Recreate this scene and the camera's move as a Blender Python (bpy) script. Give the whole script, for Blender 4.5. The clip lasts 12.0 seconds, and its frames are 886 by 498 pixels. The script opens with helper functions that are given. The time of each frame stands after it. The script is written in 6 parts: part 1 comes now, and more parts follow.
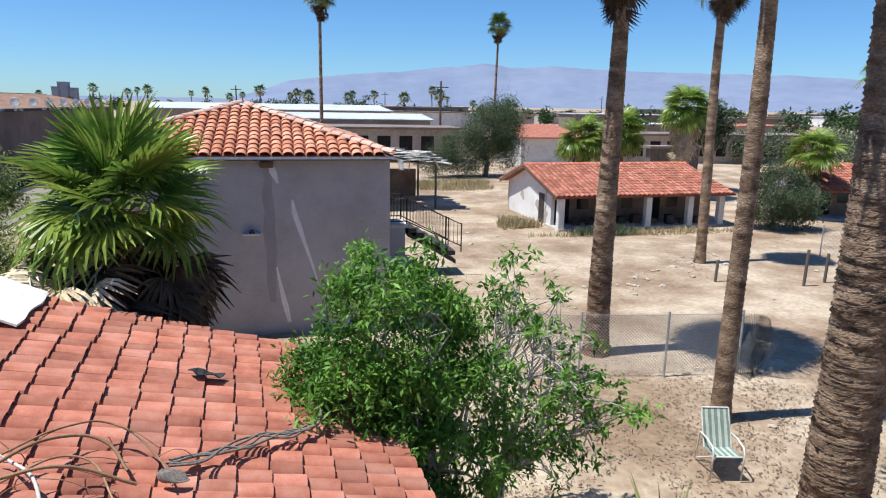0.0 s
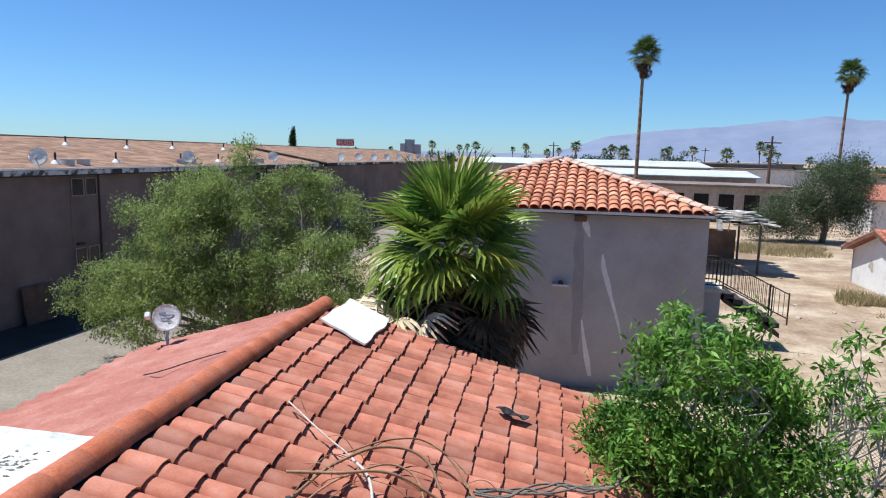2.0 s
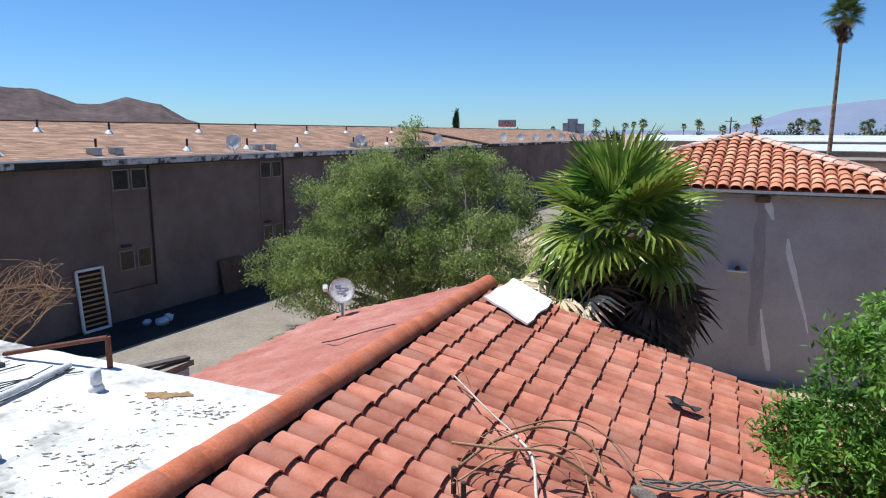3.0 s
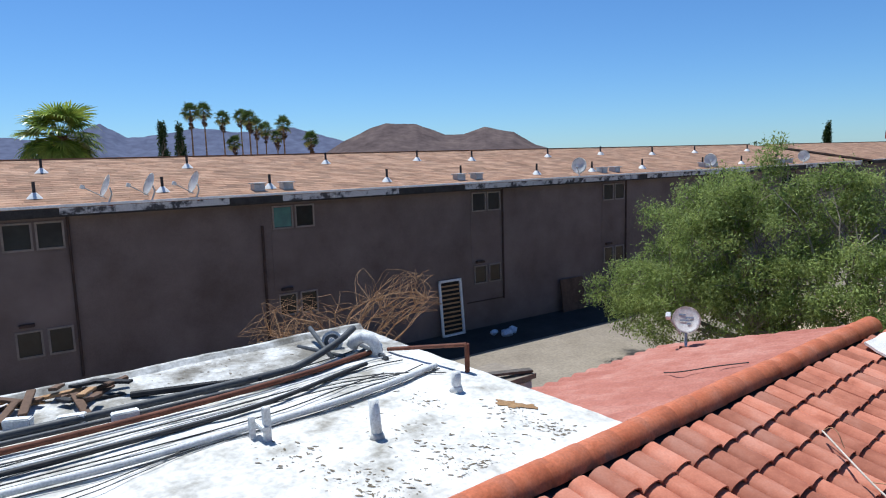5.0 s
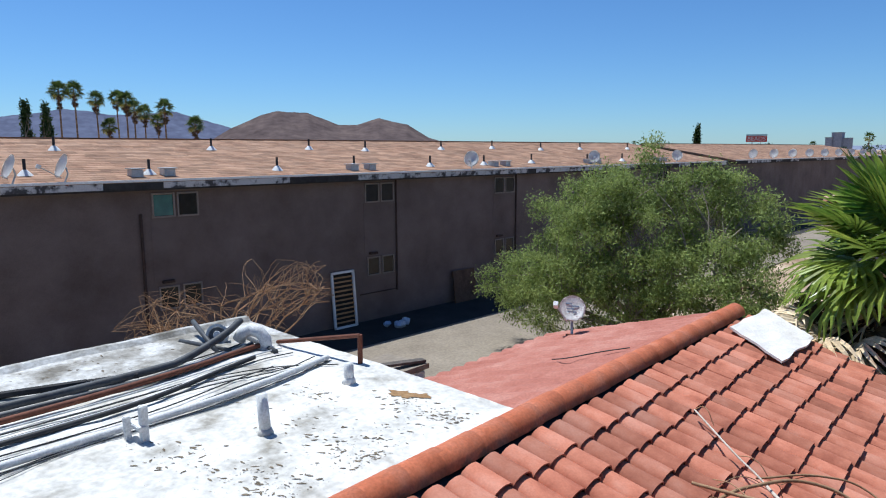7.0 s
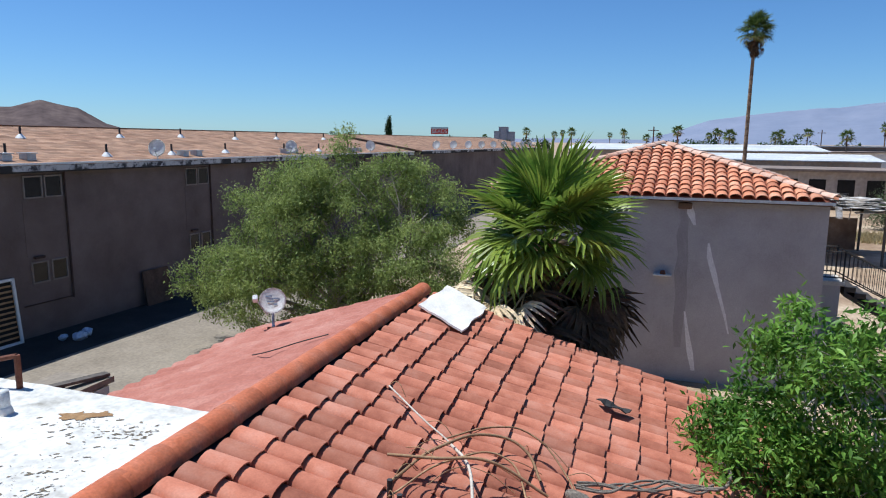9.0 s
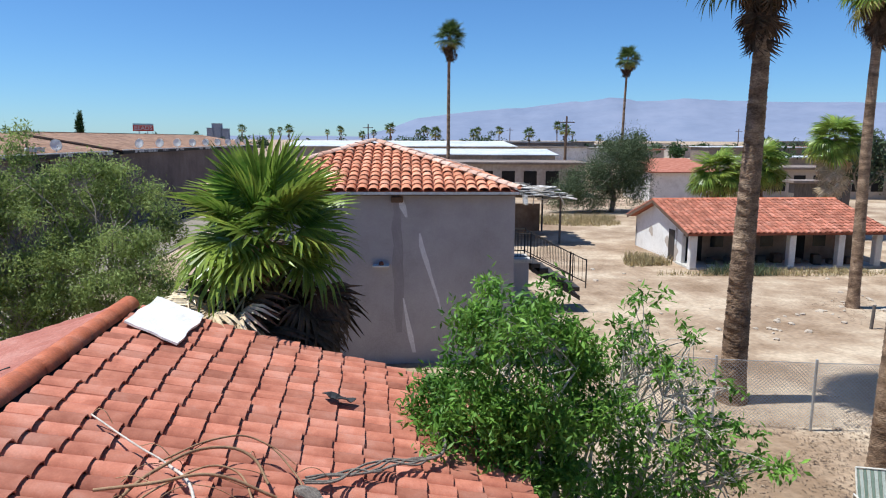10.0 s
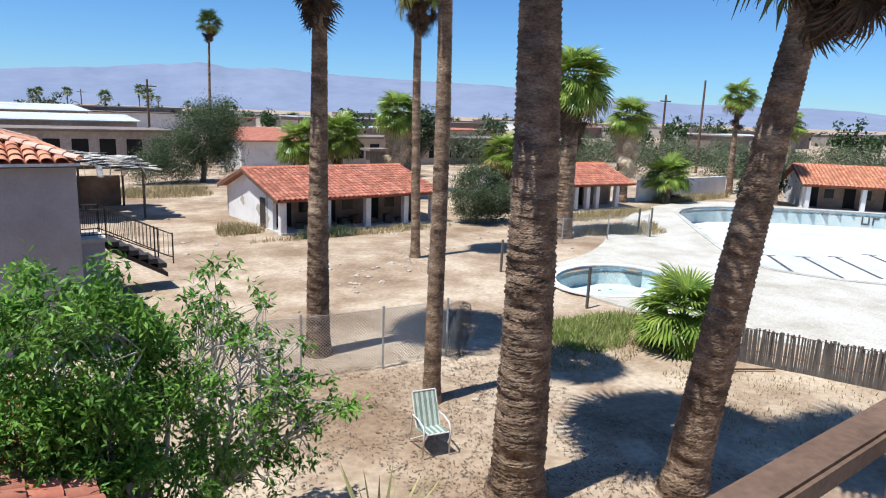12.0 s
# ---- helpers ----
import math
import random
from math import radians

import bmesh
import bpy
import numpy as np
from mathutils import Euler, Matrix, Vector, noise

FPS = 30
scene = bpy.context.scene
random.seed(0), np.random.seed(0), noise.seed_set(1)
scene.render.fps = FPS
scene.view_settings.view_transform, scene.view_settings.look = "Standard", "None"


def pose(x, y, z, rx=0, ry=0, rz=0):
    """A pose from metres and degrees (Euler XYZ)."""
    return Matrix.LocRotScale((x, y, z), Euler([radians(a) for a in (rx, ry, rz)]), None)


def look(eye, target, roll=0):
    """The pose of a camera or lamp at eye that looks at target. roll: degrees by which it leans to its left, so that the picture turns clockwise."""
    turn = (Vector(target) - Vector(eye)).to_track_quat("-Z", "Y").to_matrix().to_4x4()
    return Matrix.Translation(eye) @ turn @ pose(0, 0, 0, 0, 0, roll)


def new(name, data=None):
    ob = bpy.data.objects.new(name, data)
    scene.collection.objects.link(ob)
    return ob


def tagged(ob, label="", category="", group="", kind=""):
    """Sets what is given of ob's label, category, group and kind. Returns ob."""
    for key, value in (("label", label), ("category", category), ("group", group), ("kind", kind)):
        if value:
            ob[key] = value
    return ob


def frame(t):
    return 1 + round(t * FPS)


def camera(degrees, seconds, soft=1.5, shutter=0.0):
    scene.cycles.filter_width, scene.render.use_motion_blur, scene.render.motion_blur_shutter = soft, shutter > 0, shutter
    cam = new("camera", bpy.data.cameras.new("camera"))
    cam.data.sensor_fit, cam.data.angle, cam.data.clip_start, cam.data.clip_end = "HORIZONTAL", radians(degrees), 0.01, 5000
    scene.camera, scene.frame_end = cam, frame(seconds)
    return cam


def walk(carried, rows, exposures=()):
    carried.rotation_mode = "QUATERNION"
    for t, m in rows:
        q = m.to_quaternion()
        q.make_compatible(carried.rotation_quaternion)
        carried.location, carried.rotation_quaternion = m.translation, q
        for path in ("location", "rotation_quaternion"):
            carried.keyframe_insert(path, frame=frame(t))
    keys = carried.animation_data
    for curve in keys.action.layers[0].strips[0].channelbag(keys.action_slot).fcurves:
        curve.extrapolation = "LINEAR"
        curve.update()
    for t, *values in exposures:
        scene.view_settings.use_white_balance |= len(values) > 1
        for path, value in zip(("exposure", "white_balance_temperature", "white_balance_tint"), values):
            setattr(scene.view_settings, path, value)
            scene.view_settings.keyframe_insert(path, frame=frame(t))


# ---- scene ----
cam = camera(67.6, 12.0, soft=1.1)
PATH = [
    (0, (1.047, 0.392, 6.324), (1.5150, 2.2888, 5.8986), 1.03),
    (0.5, (1.045, 0.323, 6.336), (1.3248, 2.2707, 5.9769), 0.93),
    (1, (0.998, 0.335, 6.334), (1.0510, 2.3077, 6.0063), 0.30),
    (1.5, (0.953, 0.293, 6.347), (0.7481, 2.2573, 6.0298), 0.46),
    (2, (0.912, 0.317, 6.337), (0.4859, 2.2500, 6.0532), 1.33),
    (2.5, (0.867, 0.315, 6.312), (0.2493, 2.1901, 5.9922), 0.55),
    (3, (0.846, 0.325, 6.308), (-0.0283, 2.0904, 5.9621), 0.11),
    (3.5, (0.822, 0.300, 6.312), (-0.3899, 1.8661, 6.0335), -1.08),
    (3.7, (0.809, 0.291, 6.312), (-0.5356, 1.7382, 5.9971), -1.99),
    (5.3, (0.786, 0.242, 6.343), (-0.8480, 1.3650, 6.0823), -1.62),
    (5.5, (0.802, 0.226, 6.315), (-0.7878, 1.4086, 6.0466), -1.78),
    (6, (0.750, 0.283, 6.310), (-0.7985, 1.5164, 6.0253), -1.15),
    (6.5, (0.740, 0.303, 6.302), (-0.7034, 1.6556, 6.0091), -0.36),
    (6.7, (0.723, 0.301, 6.300), (-0.7155, 1.6584, 6.0021), -0.34),
    (8.3, (0.747, 0.351, 6.303), (-0.3976, 1.9667, 6.0222), 0.73),
    (8.5, (0.760, 0.361, 6.298), (-0.3120, 2.0237, 6.0075), 0.53),
    (9, (0.823, 0.375, 6.310), (0.1305, 2.2232, 5.9858), 0.51),
    (9.5, (0.901, 0.369, 6.311), (0.6112, 2.3214, 5.9869), 0.04),
    (10, (0.970, 0.293, 6.348), (1.0773, 2.2628, 6.0203), 0.25),
    (10.5, (1.072, 0.182, 6.379), (1.6121, 2.0758, 6.0283), 0.90),
    (11, (1.129, 0.142, 6.355), (2.0957, 1.8345, 5.9075), 0.75),
    (11.5, (1.279, 0.136, 6.358), (2.3416, 1.7797, 5.9456), 1.00),
    (12, (1.405, 0.096, 6.375), (2.5879, 1.6586, 5.9782), 1.99),
]
walk(cam, [(t, look(eye, target, roll)) for t, eye, target, roll in PATH], exposures=[(0.0, 0.40, 5800, 6), (2.5, 0.36, 5800, 6), (3.7, 0.30, 5800, 6), (5.5, 0.22, 5800, 6), (6.5, 0.20, 5800, 6), (8.5, 0.16, 5800, 6), (9.5, 0.30, 5800, 6), (11.0, 0.38, 5800, 6), (12.0, 0.42, 5800, 6)])

# ---- light ----
world = bpy.data.worlds.new("world")
scene.world = world
world.use_nodes = True
wn = world.node_tree.nodes
sky = wn.new("ShaderNodeTexSky")
sky.sky_type = 'NISHITA'
sky.sun_disc = False
sky.sun_elevation = radians(67)
sky.sun_rotation = radians(270)
sky.altitude = 700
sky.air_density = 1.0
sky.dust_density = 0.2
sky.ozone_density = 1.3
wn["Background"].inputs["Strength"].default_value = 0.078
air = wn.new("ShaderNodeMix")          # clear desert air: the sky's own light with a little more blue
air.data_type = 'RGBA'
air.blend_type = 'MULTIPLY'
air.inputs[0].default_value = 1.0
air.inputs[7].default_value = (0.63, 0.89, 1.2, 1)
world.node_tree.links.new(sky.outputs[0], air.inputs[6])
world.node_tree.links.new(air.outputs[2], wn["Background"].inputs["Color"])
sun = new("sun", bpy.data.lights.new("sun", "SUN"))
sun.data.energy = 4.9
sun.data.angle = radians(0.53)
sun.data.color = (1.0, 0.95, 0.87)
sun.matrix_world = look((-0.392 * 50, 0.3, 0.92 * 50), (0, 0, 0))


# ---- materials ----
def material(name, colors, rough=0.85, scale=3.0, fine=60.0, bump=0.3, metal=0.0, spec=0.3, island=0.0, stretch=(1, 1, 1), stops=(0.3, 0.7), bump_dist=0.01, grain_amp=0.2):
    """colors: two or three base colours blended by a coarse noise; a fine noise gives grain and relief; island: shade change from piece to piece."""
    m = bpy.data.materials.new(name)
    m.use_nodes = True
    nt = m.node_tree
    n, l = nt.nodes, nt.links
    b = n["Principled BSDF"]
    geo = n.new("ShaderNodeNewGeometry")
    mp = n.new("ShaderNodeMapping")
    mp.inputs["Scale"].default_value = stretch
    l.new(geo.outputs["Position"], mp.inputs["Vector"])
    big = n.new("ShaderNodeTexNoise")
    big.inputs["Scale"].default_value = scale
    big.inputs["Detail"].default_value = 5
    big.inputs["Roughness"].default_value = 0.65
    small = n.new("ShaderNodeTexNoise")
    small.inputs["Scale"].default_value = fine
    small.inputs["Detail"].default_value = 3
    l.new(mp.outputs[0], big.inputs["Vector"])
    l.new(mp.outputs[0], small.inputs["Vector"])
    ramp = n.new("ShaderNodeValToRGB")
    els = ramp.color_ramp.elements
    els[0].position, els[1].position = stops
    els[0].color, els[1].color = (*colors[0], 1), (*colors[-1], 1)
    if len(colors) == 3:
        e = els.new(sum(stops) / 2)
        e.color = (*colors[1], 1)
    l.new(big.outputs[0], ramp.inputs[0])
    hsv = n.new("ShaderNodeHueSaturation")
    l.new(ramp.outputs[0], hsv.inputs["Color"])
    grain = n.new("ShaderNodeMapRange")
    grain.inputs[1].default_value, grain.inputs[2].default_value = 0.25, 0.75
    grain.inputs[3].default_value, grain.inputs[4].default_value = 1 - grain_amp, 1 + grain_amp
    l.new(small.outputs[0], grain.inputs[0])
    value = grain.outputs[0]
    if island:
        info = n.new("ShaderNodeObjectInfo")
        add = n.new("ShaderNodeMath")
        add.operation = 'ADD'
        l.new(info.outputs["Random"], add.inputs[0])
        l.new(geo.outputs["Random Per Island"], add.inputs[1])
        fr = n.new("ShaderNodeMath")
        fr.operation = 'FRACT'
        l.new(add.outputs[0], fr.inputs[0])
        mr = n.new("ShaderNodeMapRange")
        mr.inputs[3].default_value, mr.inputs[4].default_value = 1 - island, 1 + island
        l.new(fr.outputs[0], mr.inputs[0])
        mul = n.new("ShaderNodeMath")
        mul.operation = 'MULTIPLY'
        l.new(mr.outputs[0], mul.inputs[0])
        l.new(value, mul.inputs[1])
        value = mul.outputs[0]
    l.new(value, hsv.inputs["Value"])
    l.new(hsv.outputs[0], b.inputs["Base Color"])
    b.inputs["Roughness"].default_value = rough
    b.inputs["Metallic"].default_value = metal
    b.inputs["Specular IOR Level"].default_value = spec
    if bump:
        bp = n.new("ShaderNodeBump")
        bp.inputs["Strength"].default_value = bump
        bp.inputs["Distance"].default_value = bump_dist
        l.new(small.outputs[0], bp.inputs["Height"])
        l.new(bp.outputs[0], b.inputs["Normal"])
    return m


def leafy(name, a, c, through_=0.35, rough=0.6):
    """Leaf material: colour changes from leaf to leaf, and some light passes through."""
    m = material(name, (a, c), rough=rough, scale=1.2, fine=30, bump=0, island=0.35, spec=0.22)
    n, l = m.node_tree.nodes, m.node_tree.links
    b = n["Principled BSDF"]
    tr = n.new("ShaderNodeBsdfTranslucent")
    src = b.inputs["Base Color"].links[0].from_socket
    l.new(src, tr.inputs["Color"])
    mix = n.new("ShaderNodeMixShader")
    mix.inputs[0].default_value = through_
    l.new(b.outputs[0], mix.inputs[1])
    l.new(tr.outputs[0], mix.inputs[2])
    l.new(mix.outputs[0], n["Material Output"].inputs["Surface"])
    return m


DIRT = material("dry_dirt", ((0.25, 0.165, 0.10), (0.37, 0.265, 0.175), (0.52, 0.405, 0.285)), scale=0.3, fine=7, bump=0.6, bump_dist=0.04, stops=(0.36, 0.62), grain_amp=0.2)
CLAY = material("clay_tile", ((0.30, 0.094, 0.056), (0.44, 0.162, 0.10), (0.51, 0.235, 0.165)), scale=2.2, fine=60, island=0.26, bump=0.12, grain_amp=0.09)
CLAY_ORANGE = material("orange_clay_tile", ((0.50, 0.17, 0.085), (0.60, 0.25, 0.14), (0.66, 0.36, 0.24)), scale=2.5, fine=60, island=0.22, bump=0.12, grain_amp=0.1)
CLAY_PALE = material("mortar_faded_hip_tile", ((0.52, 0.27, 0.18), (0.62, 0.40, 0.30), (0.68, 0.52, 0.43)), scale=3, fine=50, island=0.15, bump=0.2)
# darker copy of the clay: shade under and between tiles, put into colour
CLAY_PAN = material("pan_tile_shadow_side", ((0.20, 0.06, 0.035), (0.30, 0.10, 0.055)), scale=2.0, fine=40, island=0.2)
RED_COAT = material("red_roof_coating", ((0.31, 0.105, 0.074), (0.385, 0.15, 0.11), (0.46, 0.225, 0.175)), scale=1.4, fine=35, bump=0.2)
RIDGE_COAT = material("ridge_coating", ((0.40, 0.10, 0.04), (0.50, 0.15, 0.07), (0.52, 0.20, 0.12)), scale=3, fine=40, bump=0.25, rough=0.7)
ROOF_WHITE = material("white_roof_coating", ((0.30, 0.28, 0.24), (0.55, 0.53, 0.49), (0.70, 0.68, 0.64)), scale=1.7, fine=16, stops=(0.32, 0.58), bump=0.5, bump_dist=0.02)
STUCCO_GREY = material("grey_lilac_stucco", ((0.31, 0.285, 0.29), (0.37, 0.345, 0.35), (0.41, 0.385, 0.39)), scale=0.8, fine=70, bump=0.35)
# tan lowered well below its own tone, with the wall's shade in it
STUCCO_TAN = material("shaded_tan_stucco", ((0.10, 0.074, 0.065), (0.145, 0.111, 0.099), (0.19, 0.15, 0.137)), scale=0.45, fine=60, bump=0.3)
STUCCO_WHITE = material("white_stucco", ((0.62, 0.58, 0.54), (0.74, 0.71, 0.67), (0.80, 0.78, 0.75)), scale=0.9, fine=60)
STUCCO_BEIGE = material("beige_stucco", ((0.40, 0.32, 0.25), (0.50, 0.42, 0.33)), scale=0.7, fine=60)
# dark brown holds the porch and canopy shade in the wall colour
STUCCO_SHADE = material("shade_brown_stucco", ((0.16, 0.105, 0.07), (0.24, 0.165, 0.115), (0.33, 0.25, 0.19)), scale=0.9, fine=60)
PALM_BARK = material("palm_bark", ((0.11, 0.07, 0.044), (0.23, 0.15, 0.095), (0.37, 0.26, 0.17)), scale=0.5, fine=5, stretch=(4.0, 4.0, 9.0), bump=0.9, bump_dist=0.03, grain_amp=0.5, stops=(0.35, 0.65))
BARK = material("twig_bark", ((0.20, 0.16, 0.12), (0.34, 0.29, 0.23)), scale=6, fine=40)
PALE_TWIG = material("pale_twig", ((0.46, 0.40, 0.33), (0.64, 0.58, 0.50)), scale=6, fine=40)
DRY_TWIG = material("dry_twig", ((0.26, 0.15, 0.08), (0.42, 0.27, 0.15)), scale=6, fine=40, island=0.2)
DEAD_FROND = material("dead_frond", ((0.48, 0.35, 0.20), (0.72, 0.60, 0.42)), scale=3, fine=30, island=0.25)
# brown of old fronds, darkened to carry the shade inside the skirts
DEAD_SHADED_BROWN = material("shaded_brown_frond", ((0.05, 0.03, 0.018), (0.14, 0.09, 0.055)), scale=3, fine=30, island=0.25)
DECK_PALE = material("bleached_deck_concrete", ((0.40, 0.345, 0.275), (0.52, 0.47, 0.395), (0.60, 0.56, 0.49)), scale=0.45, fine=12, bump=0.2)
METAL_DARK = material("dark_iron", ((0.03, 0.028, 0.026), (0.07, 0.055, 0.045)), rough=0.6, scale=4, fine=60, bump=0.1)
METAL_RUST = material("rusted_steel", ((0.10, 0.035, 0.02), (0.19, 0.07, 0.04)), rough=0.75, scale=5, fine=50)
METAL_GALV = material("galvanised_steel", ((0.38, 0.39, 0.40), (0.52, 0.53, 0.54)), rough=0.45, metal=0.6, scale=5, fine=50, bump=0.1)
PLASTIC_WHITE = material("white_paint", ((0.66, 0.66, 0.65), (0.80, 0.80, 0.79)), rough=0.5, scale=3, fine=40, bump=0.1)
WOOD_GREY = material("weathered_wood", ((0.075, 0.063, 0.054), (0.155, 0.132, 0.114)), scale=3, fine=40, stretch=(4, 4, 0.6), island=0.2)
WOOD_BROWN = material("brown_wood", ((0.09, 0.052, 0.034), (0.17, 0.105, 0.07)), scale=3, fine=35, island=0.2)
# flat black painted in place of the darkness inside openings
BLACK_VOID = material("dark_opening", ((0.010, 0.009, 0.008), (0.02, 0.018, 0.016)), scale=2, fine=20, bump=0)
SHINGLE = material("tan_asphalt_shingle", ((0.22, 0.115, 0.068), (0.31, 0.18, 0.112), (0.38, 0.235, 0.155)), scale=1.2, fine=30, island=0.27, bump=0.3)
# black of tarred scraps, also painted as shade beside the ridge
TAR_AND_SHADE = material("black_tar_and_shade", ((0.02, 0.02, 0.022), (0.05, 0.048, 0.048)), scale=4, fine=30)
CONCRETE = material("pale_concrete", ((0.36, 0.33, 0.285), (0.50, 0.47, 0.42), (0.58, 0.55, 0.50)), scale=0.5, fine=14, bump=0.2)
ASPHALT_PALE = material("dusty_alley_paving", ((0.20, 0.165, 0.127), (0.29, 0.245, 0.193)), scale=0.5, fine=12)
GLASS_DARK = material("dark_window_glass", ((0.010, 0.012, 0.013), (0.022, 0.025, 0.025)), rough=0.15, spec=0.25, scale=1, fine=5, bump=0)
GLASS_TEAL = material("teal_curtained_glass", ((0.04, 0.13, 0.12), (0.06, 0.17, 0.16)), rough=0.15, spec=0.5, scale=1, fine=5, bump=0)

# ---- builders ----
def part(name, bm, mat, parent=None, label="", smooth=False):
    """Links a bmesh as one mesh object, under a parent where one is given."""
    me = bpy.data.meshes.new(name)
    bm.to_mesh(me)
    bm.free()
    me.materials.append(mat)
    if smooth:
        me.shade_smooth()
    ob = new(name, me)
    if parent:
        ob.parent = parent
    if label:
        ob["label"] = label
    return ob


def raw(name, verts, faces, mat, parent=None, label="", smooth=False):
    me = bpy.data.meshes.new(name)
    me.from_pydata([tuple(v) for v in verts], [], faces)
    me.update()
    me.materials.append(mat)
    if smooth:
        me.shade_smooth()
    ob = new(name, me)
    if parent:
        ob.parent = parent
    if label:
        ob["label"] = label
    return ob


def thing(name, label, category, m=Matrix(), group="", kind=""):
    ob = new(name)
    ob.empty_display_size = 0.2
    ob.matrix_world = m
    return tagged(ob, label, category, group, kind)


def box(x0, y0, z0, x1, y1, z1, bm=None, bevel=0.0, m=None):
    bm = bm or bmesh.new()
    r = bmesh.ops.create_cube(bm, size=1)
    vs = r["verts"]
    bmesh.ops.scale(bm, vec=(abs(x1 - x0), abs(y1 - y0), abs(z1 - z0)), verts=vs)
    bmesh.ops.translate(bm, vec=((x0 + x1) / 2, (y0 + y1) / 2, (z0 + z1) / 2), verts=vs)
    if bevel:
        es = list({e for v in vs for e in v.link_edges})
        nv = bmesh.ops.bevel(bm, geom=es, offset=bevel, segments=2, affect='EDGES')
        vs = list({v for f in nv["faces"] for v in f.verts} | {v for v in vs if v.is_valid})
    if m is not None:
        bmesh.ops.transform(bm, matrix=m, verts=vs)
    return bm


def tube(points, radii, bm=None, sides=8, cap=True):
    """A round bar through the points; radii: one number or one for each point."""
    bm = bm or bmesh.new()
    pts = [Vector(p) for p in points]
    rr = radii if isinstance(radii, (list, tuple)) else [radii] * len(pts)
    rings = []
    side = None
    for i, p in enumerate(pts):
        d = (pts[min(i + 1, len(pts) - 1)] - pts[max(i - 1, 0)]).normalized()
        if side is None:
            side = d.orthogonal().normalized()
        side = (side - d * side.dot(d)).normalized()
        up = d.cross(side)
        rings.append([bm.verts.new(p + rr[i] * (math.cos(a) * side + math.sin(a) * up)) for a in [2 * math.pi * k / sides for k in range(sides)]])
    for a, c in zip(rings, rings[1:]):
        for k in range(sides):
            bm.faces.new((a[k], a[(k + 1) % sides], c[(k + 1) % sides], c[k]))
    if cap:
        bm.faces.new(rings[0][::-1])
        bm.faces.new(rings[-1])
    return bm


def slab(poly, z0, z1, bm=None):
    """A flat plate with the given outline."""
    bm = bm or bmesh.new()
    lo = [bm.verts.new((x, y, z0)) for x, y in poly]
    hi = [bm.verts.new((x, y, z1)) for x, y in poly]
    bm.faces.new(lo[::-1])
    bm.faces.new(hi)
    n = len(poly)
    for k in range(n):
        bm.faces.new((lo[k], lo[(k + 1) % n], hi[(k + 1) % n], hi[k]))
    bmesh.ops.recalc_face_normals(bm, faces=bm.faces)
    return bm


def solid(quads, thick, bm=None):
    """Plates on sloped quads, thickened downwards."""
    bm = bm or bmesh.new()
    for q in quads:
        top = [bm.verts.new(p) for p in q]
        low = [bm.verts.new((p[0], p[1], p[2] - thick)) for p in q]
        n = len(q)
        bm.faces.new(top)
        bm.faces.new(low[::-1])
        for k in range(n):
            bm.faces.new((top[k], low[k], low[(k + 1) % n], top[(k + 1) % n]))
    bmesh.ops.recalc_face_normals(bm, faces=bm.faces)
    return bm


# ---- ground ----
BIG_POOL = [(30.7, 15.6), (38.2, 22.8), (46.0, 30.2), (55.0, 25.0), (62.5, 14.6), (46.0, 1.0), (33.2, 9.4), (31.2, 12.4)]
SPA = [(22.7 + 2.7 * math.cos(a) - 0.4 * math.sin(a), 16.75 + 0.6 * math.cos(a) + 2.1 * math.sin(a)) for a in [2 * math.pi * k / 28 for k in range(28)]]


for _ in range(2):
    BIG_POOL = [q for a, b in zip(BIG_POOL, BIG_POOL[1:] + BIG_POOL[:1]) for q in ((a[0] * 0.75 + b[0] * 0.25, a[1] * 0.75 + b[1] * 0.25), (a[0] * 0.25 + b[0] * 0.75, a[1] * 0.25 + b[1] * 0.75))]


def inside(x, y, poly):
    hit = False
    for (x0, y0), (x1, y1) in zip(poly, poly[1:] + poly[:1]):
        if (y0 > y) != (y1 > y) and x < (x1 - x0) * (y - y0) / (y1 - y0) + x0:
            hit = not hit
    return hit


def ground_height(x, y):
    if abs(x) > 90 or y > 80:
        return 0.0
    return 0.05 * noise.noise((x * 0.15, y * 0.15, 0)) + 0.03 * noise.noise((x * 0.7, y * 0.7, 3))


gx = [-4000, -1500, -600, -250, -120] + [round(-80 + 0.7 * i, 2) for i in range(230)] + [120, 250, 600, 1500, 4000]
gy = [-4000, -1500, -400, -100, -40] + [round(-10 + 0.7 * i, 2) for i in range(125)] + [90, 120, 200, 350, 700, 1500, 4500]
W = len(gx)
gv = [(x, y, ground_height(x, y) - 0.03) for y in gy for x in gx]
gf = []
for j in range(len(gy) - 1):
    for i in range(W - 1):
        cx, cy = (gx[i] + gx[i + 1]) / 2, (gy[j] + gy[j + 1]) / 2
        if not (inside(cx, cy, BIG_POOL) or inside(cx, cy, SPA)):
            gf.append((j * W + i, j * W + i + 1, (j + 1) * W + i + 1, (j + 1) * W + i))
ground = tagged(raw("ground", gv, gf, DIRT, smooth=True), "dry bare desert dirt with stones and patches of weeds", "ground", kind="structure")
alley = tagged(part("pavement", slab([(-15.9, -6), (-11.6, -6), (-11.6, 24), (-13.5, 60), (-15.9, 60)], -0.2, 0.03), ASPHALT_PALE), "dusty pale paved alley beside the long building", "pavement", kind="structure")

# near-black ground strip paints the motel's cast shadow along its wall
SHADOW_BLACK = material("motel_shadow_black", ((0.022, 0.021, 0.02), (0.05, 0.046, 0.042)), scale=0.8, fine=14)
